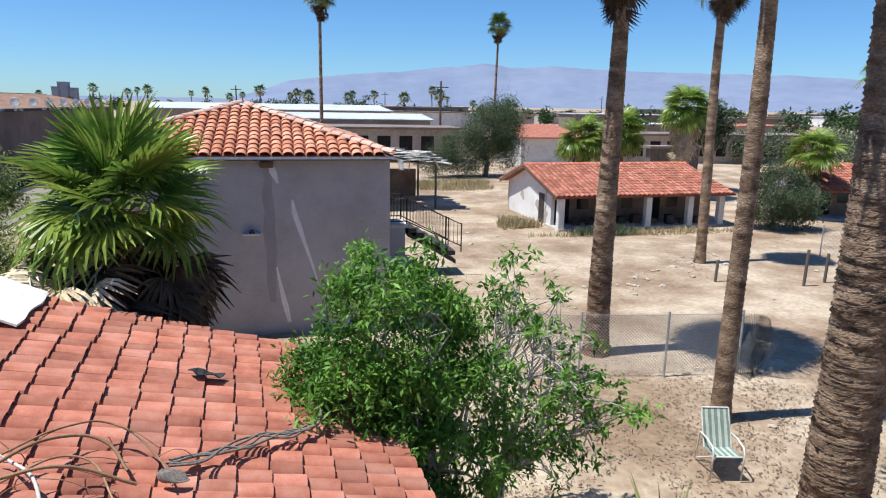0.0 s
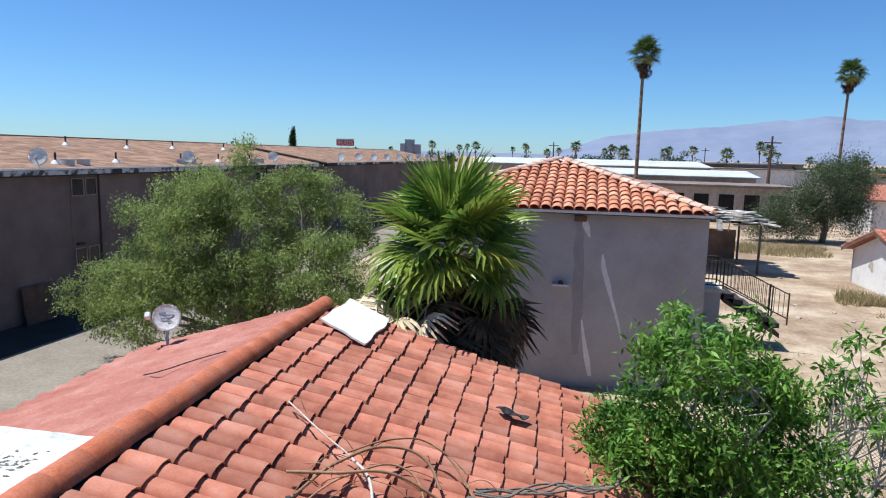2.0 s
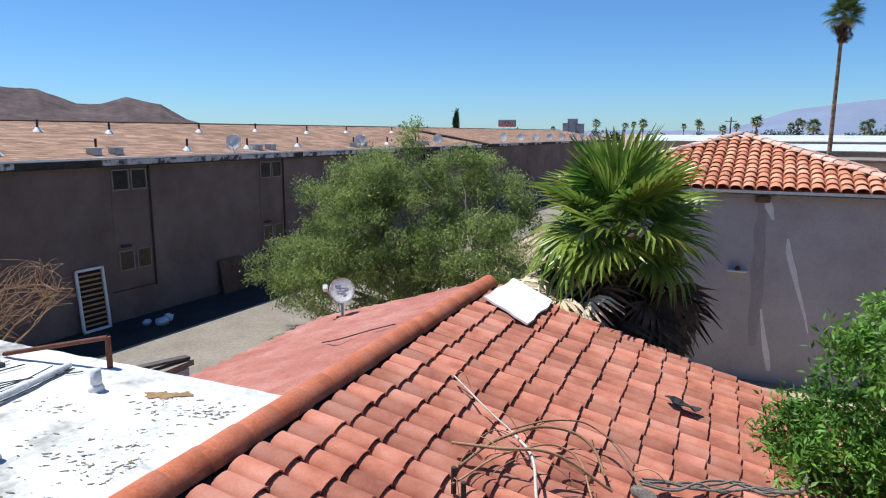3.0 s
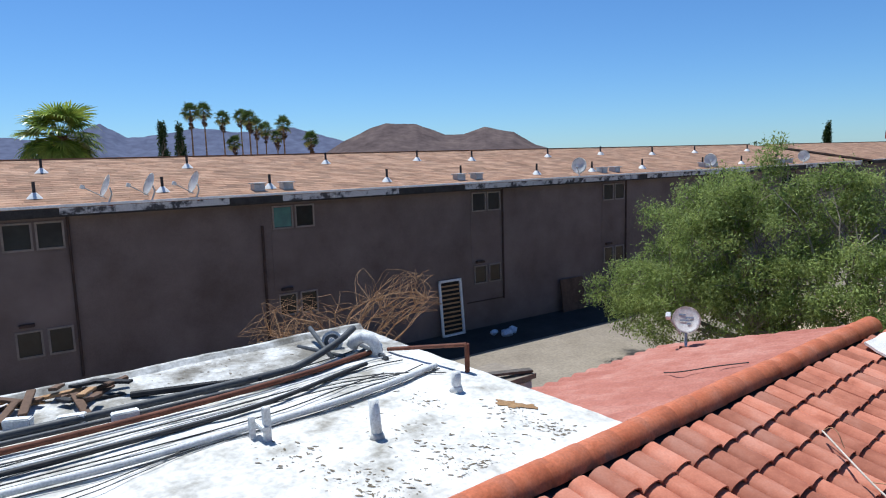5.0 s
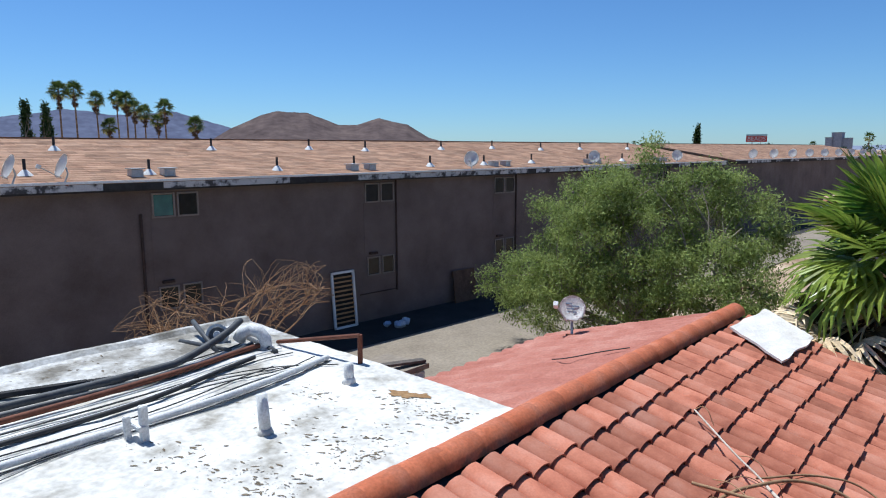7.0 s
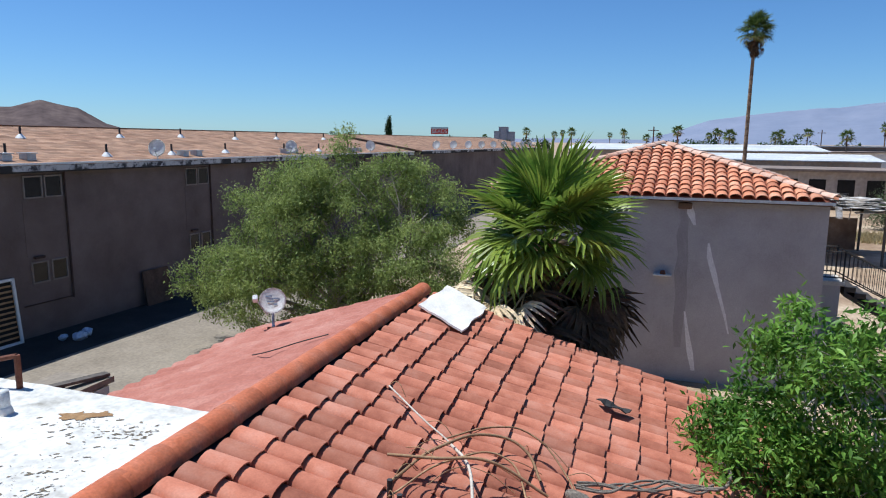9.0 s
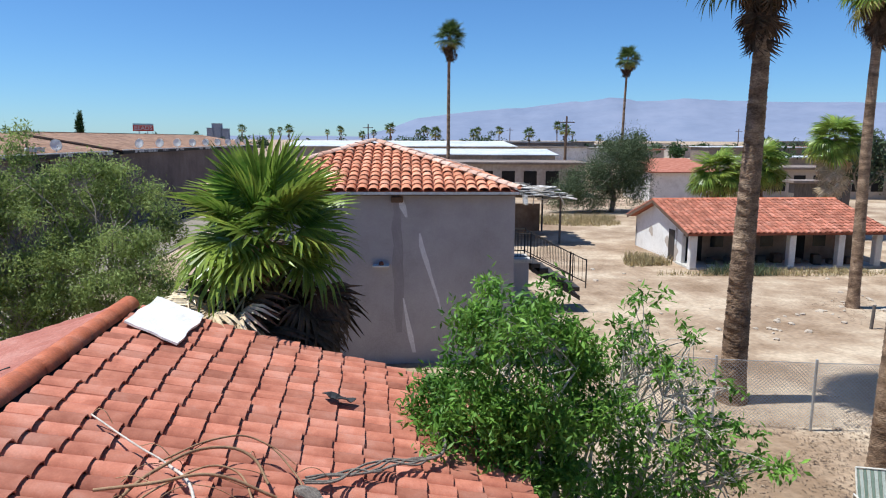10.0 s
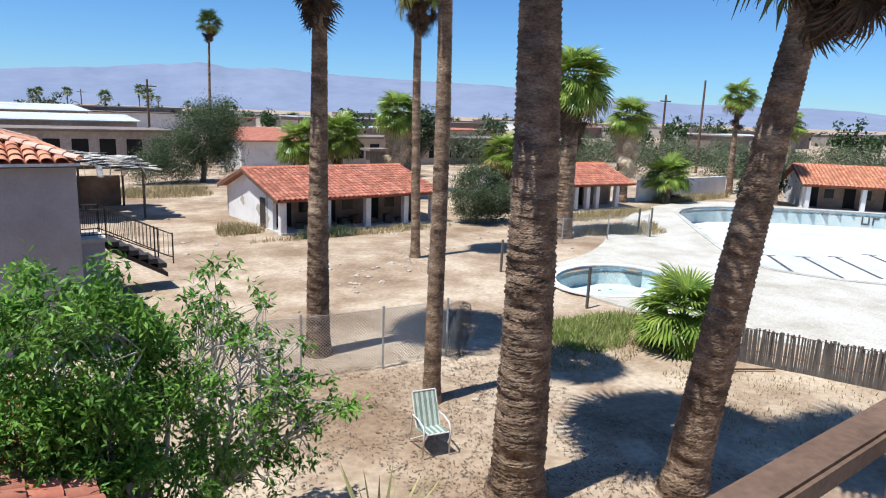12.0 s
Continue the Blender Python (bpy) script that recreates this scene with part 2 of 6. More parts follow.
tagged(part("shadow_strip", slab([(-18.46, -6), (-15.905, -6), (-15.905, 60), (-18.46, 60)], -0.2, 0.02), SHADOW_BLACK), "near-black strip painted as the motel's shadow on the ground", "pavement", kind="structure")

# ---- roof tile builders ----
def barrel(length=0.385, r0=0.121, r1=0.109, lift=0.072, thick=0.014, seg=6, tip=0.026):
    """One clay barrel tile: its crown runs along +x from the lower end at 0."""
    v, f = [], []
    for x, r in ((0.0, r0), (length, r1)):
        for q in (0, thick):
            for k in range(seg + 1):
                a = math.pi * k / seg
                v.append((x, (r - q) * math.cos(a), (lift - q) * math.sin(a) + (tip if x == 0 else 0.0)))
    n = seg + 1
    for k in range(seg):
        f.append((k, k + 1, 2 * n + k + 1, 2 * n + k))
        f.append((n + k + 1, n + k, 3 * n + k, 3 * n + k + 1))
        f.append((k + 1, k, n + k, n + k + 1))
    return v, f


TV, TF = barrel()
TV2, TF2 = barrel(length=0.43, r0=0.13, r1=0.112, lift=0.085, seg=4)
TV3, TF3 = barrel(length=0.43, r0=0.14, r1=0.122, lift=0.085)
tile_mesh = {}


def tile_data(mat):
    if mat.name not in tile_mesh:
        me = bpy.data.meshes.new("tile")
        me.from_pydata(*((TV, [], TF) if mat == CLAY else (TV3, [], TF3)))
        me.materials.append(mat)
        me.shade_smooth()
        me.set_sharp_from_angle(angle=radians(40))
        tile_mesh[mat.name] = me
    return tile_mesh[mat.name]


def tiles_joined(name, mats, mat, parent, label="", v=None, f=None):
    """Many tiles in one mesh of kind stuff."""
    v = np.array([(*p, 1) for p in (v or TV2)])
    f = f or TF2
    vs, fs, n = [], [], 0
    for m in mats:
        vs.append((v @ np.array(m).T)[:, :3])
        fs += [tuple(k + n for k in q) for q in f]
        n += len(v)
    ob = raw(name, np.concatenate(vs), fs, mat, parent, label)
    ob["kind"] = "stuff"
    return ob


def slope_tiles(eave_a, eave_b, top, rows_pitch=0.29, course=0.38, keep=None, rng=None, jitter=0.008, start=0.05):
    """Poses of tiles on a slope: eave from a to b, rising to the point or line top at its end; keep(u, s, place) filters."""
    a, b, t = Vector(eave_a), Vector(eave_b), Vector(top)
    along = (b - a).normalized()
    up = (t - a) - along * (t - a).dot(along)
    length = up.length
    up.normalize()
    nrm = along.cross(up)
    if nrm.z < 0:
        nrm = -nrm
    side = nrm.cross(up)
    rng = rng or random.Random(3)
    out = []
    n = int((b - a).length / rows_pitch)
    for i in range(n + 1):
        u = i * rows_pitch + 0.05
        wob = rng.uniform(-0.02, 0.02)
        for k in range(int(length / course) + 1):
            s = k * course - start + wob
            p = a + along * u + up * s
            if s > length - 0.33 or (keep and not keep(u, s, p)):
                continue
            d = (up + side * rng.uniform(-0.025, 0.025) - nrm * 0.035).normalized()
            n2 = (nrm - d * nrm.dot(d)).normalized()
            s2 = n2.cross(d)
            m = Matrix((d, s2, n2)).transposed().to_4x4()
            m.translation = p + nrm * (0.02 + rng.uniform(-jitter, jitter)) + side * rng.uniform(-jitter, jitter)
            out.append(m)
    return out


def scatter_tiles(mats, mat, parent):
    for m in mats:
        o = new("tile", tile_data(mat))
        o.parent = parent
        o.matrix_parent_inverse = parent.matrix_world.inverted()
        o.matrix_world = m


# ---- low building with tile roof under the camera ----
RX, RZ, RY1 = -2.88, 4.0, 9.95
PITCH = 0.30
EAVE_R, EAVE_L = 2.35, -6.02
YW = 4.75
FZ = 3.98


def roof_z(x):
    return RZ - PITCH * abs(x - RX)


low = thing("low_building", "low stucco building with a red clay tile roof", "building")
part("wall", box(EAVE_L + 0.5, YW, -0.1, EAVE_R - 0.5, RY1 - 0.35, roof_z(EAVE_R) - 0.25), STUCCO_WHITE, low)
part("wall", box(RX + 0.05, 0.95, -0.1, EAVE_R - 0.5, YW - 0.01, roof_z(EAVE_R) - 0.2), STUCCO_WHITE, low)
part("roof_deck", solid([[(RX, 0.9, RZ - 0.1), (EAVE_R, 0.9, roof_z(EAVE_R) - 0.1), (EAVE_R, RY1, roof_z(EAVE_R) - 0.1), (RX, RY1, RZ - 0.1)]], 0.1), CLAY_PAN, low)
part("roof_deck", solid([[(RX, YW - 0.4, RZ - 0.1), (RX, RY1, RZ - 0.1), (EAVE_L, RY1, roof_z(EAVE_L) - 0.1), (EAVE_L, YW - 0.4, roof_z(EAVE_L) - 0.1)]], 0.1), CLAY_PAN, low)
right = slope_tiles((EAVE_R, 0.95, roof_z(EAVE_R) - 0.09), (EAVE_R, RY1, roof_z(EAVE_R) - 0.09), (RX + 0.02, 0.95, RZ - 0.09), rows_pitch=0.228, course=0.334, rng=random.Random(7), jitter=0.006, start=0.07)
# the topmost course is cut short; a black strip paints the shaded ridge gap
right = [m @ Matrix.Diagonal((0.86, 1, 1, 1)) if m.translation.x < -2.2 else m for m in right]
part("ridge_gap_shade", solid([[(RX + 0.02, 0.92, RZ - 0.088), (RX + 0.42, 0.92, roof_z(RX + 0.42) - 0.088), (RX + 0.42, RY1 - 0.01, roof_z(RX + 0.42) - 0.088), (RX + 0.02, RY1 - 0.01, RZ - 0.088)]], 0.01), TAR_AND_SHADE, low)
near = [m for m in right if m.translation.y > 3.05]
near.sort(key=lambda m: (m.translation.x - 0.5) ** 2 + (m.translation.y - 4.5) ** 2)
scatter_tiles(near[:298], CLAY, low)
tiles_joined("tiles", near[298:] + [m for m in right if m.translation.y <= 3.05], CLAY, low, "weathered red clay barrel tiles", TV, TF)
# pan tiles between the barrels, their clay darkened to paint the shade there
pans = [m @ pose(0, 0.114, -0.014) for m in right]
tiles_joined("pan_tiles", pans, CLAY_PAN, low, "clay pan tiles coloured dark for the shade between barrels", *barrel(r0=0.06, r1=0.06, lift=-0.02, seg=3))
# coated slope: low waves under a thick coat of paint
cv, cf = [], []
NX, NY = 46, 110
for j in range(NY + 1):
    for i in range(NX + 1):
        y = YW - 0.3 + (RY1 - YW + 0.3) * j / NY
        u = i / NX
        wave = abs(math.sin(math.pi * (y / 0.31)))
        ex = EAVE_L - 0.06 * wave
        x = RX + (ex - RX) * u
        step = (u * 11.0) % 1.0
        z = roof_z(x) - 0.045 + 0.035 * wave + 0.018 * step + 0.012 * noise.noise((x * 3, y * 3, 1)) - 0.05 * (i == NX)
        cv.append((x, y, z))
for j in range(NY):
    for i in range(NX):
        a = j * (NX + 1) + i
        cf.append((a, a + 1, a + NX + 2, a + NX + 1))
raw("coated_tiles", cv, cf, RED_COAT, low, "clay tiles under thick faded red roof paint", smooth=True)["kind"] = "stuff"
# ridge caps
rv, rf = barrel(length=0.46, r0=0.145, r1=0.14, lift=0.15, thick=0.02, seg=10, tip=0.0)
cap = bpy.data.meshes.new("ridge_tile")
cap.from_pydata(rv, [], rf)
cap.materials.append(RIDGE_COAT)
cap.shade_smooth()
rr = random.Random(5)
for k in range(23):
    o = new("ridge_tile", cap)
    o.parent = low
    o.matrix_world = pose(RX + rr.uniform(-0.006, 0.006), RY1 + 0.02 - 0.40 * k, RZ - 0.085 + rr.uniform(-0.003, 0.003), rr.uniform(-1, 1), 0.6, -90 + rr.uniform(-0.5, 0.5))
part("fascia", box(EAVE_R - 0.1, 0.95, roof_z(EAVE_R) - 0.32, EAVE_R - 0.05, RY1, roof_z(EAVE_R) - 0.2), WOOD_BROWN, low)
part("barge_board", solid([[(RX, RY1 + 0.002, RZ - 0.12), (EAVE_R, RY1 + 0.002, roof_z(EAVE_R) - 0.12), (EAVE_R, RY1 + 0.04, roof_z(EAVE_R) - 0.12), (RX, RY1 + 0.04, RZ - 0.12)]], 0.2), WOOD_BROWN, low)
part("barge_board", solid([[(EAVE_L, RY1 + 0.002, roof_z(EAVE_L) - 0.12), (RX, RY1 + 0.002, RZ - 0.12), (RX, RY1 + 0.04, RZ - 0.12), (EAVE_L, RY1 + 0.04, roof_z(EAVE_L) - 0.12)]], 0.2), WOOD_BROWN, low)

# ---- flat white roof ----
flat = thing("flat_roof_building", "flat white-coated roof over a low stucco block", "building")
part("wall", box(-7.50, -9, -0.1, RX - 0.16, YW - 0.06, FZ - 0.25), STUCCO_WHITE, flat)
fv, ff = [], []
NX, NY = 70, 90
for j in range(NY + 1):
    for i in range(NX + 1):
        x = -7.55 + (RX - 0.12 + 7.55) * i / NX
        y = -9 + (YW + 9) * (j / NY) ** 0.6
        z = FZ + 0.025 * noise.noise((x * 0.9, y * 0.9, 0)) + 0.012 * noise.noise((x * 4, y * 4, 2)) + (0.05 if i <= 1 else 0) - 0.02 * (x + 5) * (x < -5)
        fv.append((x, y, z))
for j in range(NY):
    for i in range(NX):
        a = j * (NX + 1) + i
        ff.append((a, a + 1, a + NX + 2, a + NX + 1))
n0 = len(fv)
edge = [j * (NX + 1) for j in range(NY + 1)] + [NY * (NX + 1) + i for i in range(1, NX + 1)]
for a in edge:
    fv.append((fv[a][0], fv[a][1], FZ - 0.3))
for k in range(len(edge) - 1):
    ff.append((edge[k], edge[k + 1], n0 + k + 1, n0 + k))
ROOF_DIRTY = material("dirty_roof_coating", ((0.17, 0.155, 0.13), (0.33, 0.315, 0.285), (0.56, 0.55, 0.53)), scale=2.2, fine=20, stops=(0.36, 0.60), bump=0.5, bump_dist=0.02)
sheet = raw("roof_sheet", fv, ff, ROOF_WHITE, flat, "white roof coating with worn brown and black patches", smooth=False)
sheet.data.materials.append(ROOF_DIRTY)
for p in sheet.data.polygons:
    if p.center.x < -6.25 + 0.5 * noise.noise((p.center.x * 1.6, p.center.y * 1.1, 7)):
        p.material_index = 1

# worn patches where the coating has come off
def blot(x, y, r, squash, mat, name, seed, parent=None, z=FZ, turn=0.0):
    rg = random.Random(seed)
    pts = []
    ph = [rg.uniform(0, 6.28) for _ in range(4)]
    for k in range(26):
        a = 2 * math.pi * k / 26
        d = r * (1 + 0.35 * math.sin(2 * a + ph[0]) + 0.25 * math.sin(5 * a + ph[1]) + 0.2 * math.sin(9 * a + ph[2]))
        px, py = d * math.cos(a), d * squash * math.sin(a)
        pts.append((x + px * math.cos(turn) - py * math.sin(turn), y + px * math.sin(turn) + py * math.cos(turn)))
    bm = bmesh.new()
    vs = []
    for px, py in pts:
        h = FZ + 0.025 * noise.noise((px * 0.9, py * 0.9, 0)) + 0.012 * noise.noise((px * 4, py * 4, 2)) - 0.02 * (px + 5) * (px < -5)
        vs.append(bm.verts.new((px, py, (h if z == FZ else z) + 0.008)))
    bm.faces.new(vs)
    bmesh.ops.triangulate(bm, faces=bm.faces)
    return part(name, bm, mat, parent)


PATCH_BROWN = material("bare_brown_roof_patch", ((0.22, 0.12, 0.05), (0.38, 0.24, 0.12)), scale=8, fine=50)
PATCH_GREY = material("grey_worn_roof_patch", ((0.07, 0.055, 0.035), (0.25, 0.20, 0.14)), scale=14, fine=70)
blot(-4.03, 4.30, 0.12, 0.75, PATCH_BROWN, "worn_patch", 1, flat)
blot(-3.86, 4.38, 0.09, 0.6, PATCH_BROWN, "worn_patch", 2, flat)
# small flakes of lost coating, in drifts
rp = random.Random(11)
DRIFTS = [(-3.87, 4.17, 0.16, 0.08), (-3.36, 4.18, 0.22, 0.1), (-4.66, 3.78, 0.25, 0.1), (-3.56, 2.43, 0.25, 0.12), (-3.41, 3.11, 0.25, 0.12), (-3.09, 3.21, 0.14, 0.2), (-3.08, 4.21, 0.2, 0.12), (-4.03, 3.19, 0.5, 0.15), (-4.35, 2.28, 0.3, 0.15), (-3.47, 3.53, 0.25, 0.3), (-3.32, 2.62, 0.25, 0.2), (-7.13, 2.66, 0.3, 0.6)]
kv, kf = [], []
for k in range(1300):
    cx, cy, sx, sy = rp.choice(DRIFTS)
    x, y = cx + rp.gauss(0, sx), cy + rp.gauss(0, sy)
    if x > RX - 0.3 or y > YW - 0.1:
        continue
    r = 0.002 + 0.012 * rp.random() ** 4
    turn, n0 = rp.gauss(0.6, 0.5), len(kv)
    for q in range(8):
        an = 2 * math.pi * q / 8
        px, py = r * 2.6 * rp.uniform(0.5, 1.4) * math.cos(an), r * rp.uniform(0.5, 1.1) * math.sin(an)
        wx, wy = x + px * math.cos(turn) - py * math.sin(turn), y + px * math.sin(turn) + py * math.cos(turn)
        kv.append((wx, wy, FZ + 0.025 * noise.noise((wx * 0.9, wy * 0.9, 0)) + 0.012 * noise.noise((wx * 4, wy * 4, 2)) - 0.02 * (wx + 5) * (wx < -5) + 0.004))
    kf.append(tuple(range(n0, n0 + 8)))
raw("worn_coating", kv, kf, PATCH_GREY, flat, "dark flakes where the coating has worn off")["kind"] = "stuff"

# pipes and conduits lying on the flat roof
PIPE_GREY = material("grey_conduit", ((0.045, 0.047, 0.052), (0.10, 0.105, 0.11)), rough=0.55, scale=5, fine=50, bump=0.1)
PIPE_BLACK = material("black_conduit", ((0.02, 0.02, 0.022), (0.05, 0.05, 0.05)), rough=0.6, scale=5, fine=50, bump=0.1)
PIPE_WHITE = material("whitewashed_conduit", ((0.55, 0.55, 0.54), (0.74, 0.74, 0.73)), rough=0.7, scale=6, fine=50)


def roof_pipe(name, label, pts, r, mat):
    return tagged(part(name, tube(pts, r, sides=10), mat, smooth=True), label, "pipe", group="pipes on the flat roof")


def laid(pts, r, mat, label, name="roof_pipe", lift=0.0):
    """A pipe or cable laid along a bent line; corners are rounded off."""
    pts = [(pts[0][0] + 0.1, -6.0)] + pts
    for _ in range(2):
        pts = [pts[0]] + [q for a, b in zip(pts, pts[1:]) for q in ((a[0] * 0.75 + b[0] * 0.25, a[1] * 0.75 + b[1] * 0.25), (a[0] * 0.25 + b[0] * 0.75, a[1] * 0.25 + b[1] * 0.75))] + [pts[-1]]
    r *= 0.66
    return roof_pipe(name, label, [(x, y, FZ + r + 0.018 + lift * max(0, y - 3.2) - 0.02 * (x + 5) * (x < -5)) for x, y in pts], r, mat)


GREY_RUN = [(-6.45, -1.79), (-6.32, 0.59), (-6.28, 1.84), (-6.28, 3.11), (-6.46, 3.82), (-6.66, 4.15)]
RUST_RUN = [(-6.1, -1.82), (-5.97, 0.55), (-5.98, 2.07), (-6.1, 3.29), (-6.25, 3.97), (-6.28, 4.31)]
BLACK_RUN = [(-5.65, -1.84), (-5.53, 0.5), (-5.51, 1.28), (-5.52, 2.06), (-5.59, 2.66), (-5.83, 3.43), (-5.95, 3.89)]
WHITE_RUN = [(-5.3, -1.86), (-5.16, 0.46), (-5.08, 1.18), (-5.11, 1.84), (-5.1, 2.65), (-5.19, 3.6), (-5.36, 4.44)]
SLACK_RUN = [(-4.7, -1.9), (-4.85, 0.67), (-4.97, 1.15), (-5.09, 1.58), (-5.1, 2.01)]


def beside(line, dx, end=0.0):
    """The same line moved sideways; its last stretch drifts by end."""
    n = len(line) - 1
    return [(x + dx + end * (k / n) ** 2, y) for k, (x, y) in enumerate(line)]


laid(GREY_RUN, 0.062, PIPE_GREY, "thick grey conduit pipe lying on the flat roof", lift=0.22)
laid(beside(GREY_RUN, 0.14, 0.1), 0.036, PIPE_GREY, "grey conduit pipe lying on the flat roof")
laid(RUST_RUN, 0.046, METAL_RUST, "rusted brown steel pipe lying on the flat roof")
laid(beside(RUST_RUN, 0.12, 0.1), 0.014, PIPE_WHITE, "thin whitewashed conduit on the flat roof")
laid(beside(RUST_RUN, 0.20, 0.25), 0.010, PIPE_BLACK, "thin black cable on the flat roof", "cable")
laid(BLACK_RUN, 0.036, PIPE_BLACK, "black insulated pipe on the flat roof")
laid(beside(BLACK_RUN, -0.11, 0.05), 0.013, PIPE_WHITE, "thin whitewashed conduit on the flat roof")
laid(beside(BLACK_RUN, 0.16, 0.2), 0.010, PIPE_BLACK, "thin black cable on the flat roof", "cable")
laid(beside(BLACK_RUN, 0.24, 0.35), 0.012, PIPE_GREY, "thin grey conduit on the flat roof")
laid(WHITE_RUN, 0.048, PIPE_WHITE, "whitewashed pipe on the flat roof")
laid(beside(WHITE_RUN, -0.07, 0.03), 0.009, PIPE_BLACK, "thin black cable on the flat roof", "cable")
laid(beside(WHITE_RUN, 0.065, -0.02), 0.008, PIPE_BLACK, "thin black cable on the flat roof", "cable")
laid(SLACK_RUN, 0.007, PIPE_BLACK, "thin slack cable on the flat roof", "cable")
laid(beside(SLACK_RUN, 0.09, -0.05), 0.006, PIPE_GREY, "thin slack cable on the flat roof", "cable")
laid(beside(GREY_RUN, -0.16, 0.25), 0.012, PIPE_BLACK, "thin black cable on the flat roof", "cable")
for k, end in enumerate(((-5.15, 4.42), (-5.3, 4.45), (-5.55, 4.4))):
    laid([(-5.75 + 0.12 * k, 1.5), (-5.8 + 0.1 * k, 3.1), (-5.6 + 0.1 * k, 3.9), end], 0.009, PIPE_BLACK, "thin black cable on the flat roof", "cable")

# upright vent pipes with collars
def stub(x, y, h, r, lean=(0, 0)):
    t = thing("vent_pipe", "white-coated vent pipe standing on the flat roof", "vent pipe", pose(x, y, FZ), group="vent pipes on the flat roof")
    part("pipe", tube([(0, 0, -0.02), (lean[0] * 0.5, lean[1] * 0.5, h * 0.5), (*lean, h)], [r * 1.05, r, r * 0.98], sides=14), PIPE_WHITE, t, smooth=True)
    part("collar", tube([(0, 0, -0.01), (0, 0, 0.03), (0, 0, 0.06)], [r * 1.5, r * 1.3, r * 1.05], sides=14), ROOF_WHITE, t, smooth=True)
    return t


stub(-4.22, 2.92, 0.34, 0.048, (-0.04, 0.0))
stub(-4.68, 4.18, 0.20, 0.05)
stand = thing("pipe_stand", "white-coated strut post carrying conduits on the flat roof", "pipe stand", pose(-4.85, 2.2, FZ))
part("post", box(-0.03, -0.03, -0.03, 0.03, 0.03, 0.30, bevel=0.006), PIPE_WHITE, stand)
part("post", box(-0.17, -0.10, -0.03, -0.12, -0.05, 0.19, bevel=0.006), PIPE_WHITE, stand)
part("crossbar", box(-0.20, -0.06, 0.10, 0.05, 0.0, 0.14, bevel=0.006), PIPE_WHITE, stand)
# gooseneck vent and old motor beyond the pipes
goose = thing("gooseneck_vent", "white curved gooseneck vent at the roof edge", "vent", pose(-6.35, 4.22, FZ))
part("pipe", tube([(0.1, 0, -0.05), (0.1, 0, 0.14), (0.06, -0.04, 0.22), (-0.03, -0.1, 0.25), (-0.12, -0.16, 0.20), (-0.16, -0.19, 0.12)], 0.075, sides=14), PIPE_WHITE, goose, smooth=True)
part("flange", tube([(0.1, 0, -0.03), (0.1, 0, 0.05)], [0.15, 0.09], sides=16), ROOF_WHITE, goose)
motor = thing("fan_motor", "old round white fan motor lying on the flat roof", "fan motor", pose(-6.85, 3.95, FZ + 0.13, 72, 0, 55))
part("housing", tube([(0, 0, -0.05), (0, 0, 0.05)], [0.13, 0.13], sides=24), PIPE_WHITE, motor)
part("ring", tube([(0, 0, 0.05), (0, 0, 0.065)], [0.10, 0.09], sides=24), PIPE_GREY, motor)
part("hub", tube([(0, 0, 0.065), (0, 0, 0.085)], [0.045, 0.04], sides=18), PIPE_WHITE, motor)
for k, (a, c) in enumerate((((-7.35, 3.9, FZ + 0.22), (-6.5, 3.75, FZ + 0.03)), ((-7.2, 3.65, FZ + 0.05), (-6.4, 3.85, FZ + 0.05)), ((-6.9, 4.3, FZ + 0.04), (-6.0, 4.2, FZ + 0.04)))):
    roof_pipe("roof_pipe", "loose grey pipe length lying on the flat roof", [a, c], 0.03, PIPE_GREY)
# rusty pipe frame at the corner of the roof
rail = thing("pipe_rail", "rusted steel pipe rail at the roof corner", "rail", pose(-5.02, 4.62, FZ))
part("post", tube([(0.0, 0, -0.35), (0.0, 0, 0.34)], 0.028, sides=10), METAL_RUST, rail)
part("bar", tube([(0.0, 0, 0.33), (-1.25, -0.22, 0.06)], 0.024, sides=10), METAL_RUST, rail)
# rubble and timber in the far corner of the roof
PLANK_TAN = material("broken_tan_timber", ((0.30, 0.17, 0.08), (0.45, 0.28, 0.15)), scale=5, fine=40)
rg = random.Random(4)
for k in range(30):
    L = rg.uniform(0.15, 0.55)
    m = pose(-6.95 + rg.uniform(-0.4, 0.35), 0.95 + rg.uniform(-0.9, 0.5), FZ + 0.06 + 0.05 * (k % 3), 0, rg.uniform(-12, 12), rg.uniform(0, 180))
    tagged(part("timber_scrap", box(-L / 2, -0.04, -0.015, L / 2, 0.04, 0.015, bevel=0.004, m=m), rg.choice([WOOD_BROWN, PLANK_TAN, WOOD_BROWN, TAR_AND_SHADE])), "broken timber scrap lying in a heap on the roof", "timber", group="scrap heap on the flat roof")
for k in range(3):
    m = pose(-6.6 + 0.25 * k, 0.55 + 0.4 * k, FZ + 0.10, 0, 0, 60 + 12 * k)
    tagged(part("concrete_block", box(-0.12, -0.05, -0.08, 0.12, 0.05, 0.03, bevel=0.01, m=m), PIPE_WHITE), "whitewashed concrete block on the flat roof", "block", group="scrap heap on the flat roof")
tagged(part("long_timber", tube([(-6.75, 1.55, FZ + 0.06), (-6.35, 2.3, FZ + 0.10)], 0.035, sides=6), TAR_AND_SHADE), "blackened timber length lying on the flat roof", "timber")
tagged(part("long_timber", tube([(-6.6, 2.0, FZ + 0.06), (-6.25, 2.75, FZ + 0.08)], 0.03, sides=6), TAR_AND_SHADE), "blackened timber length lying on the flat roof", "timber")

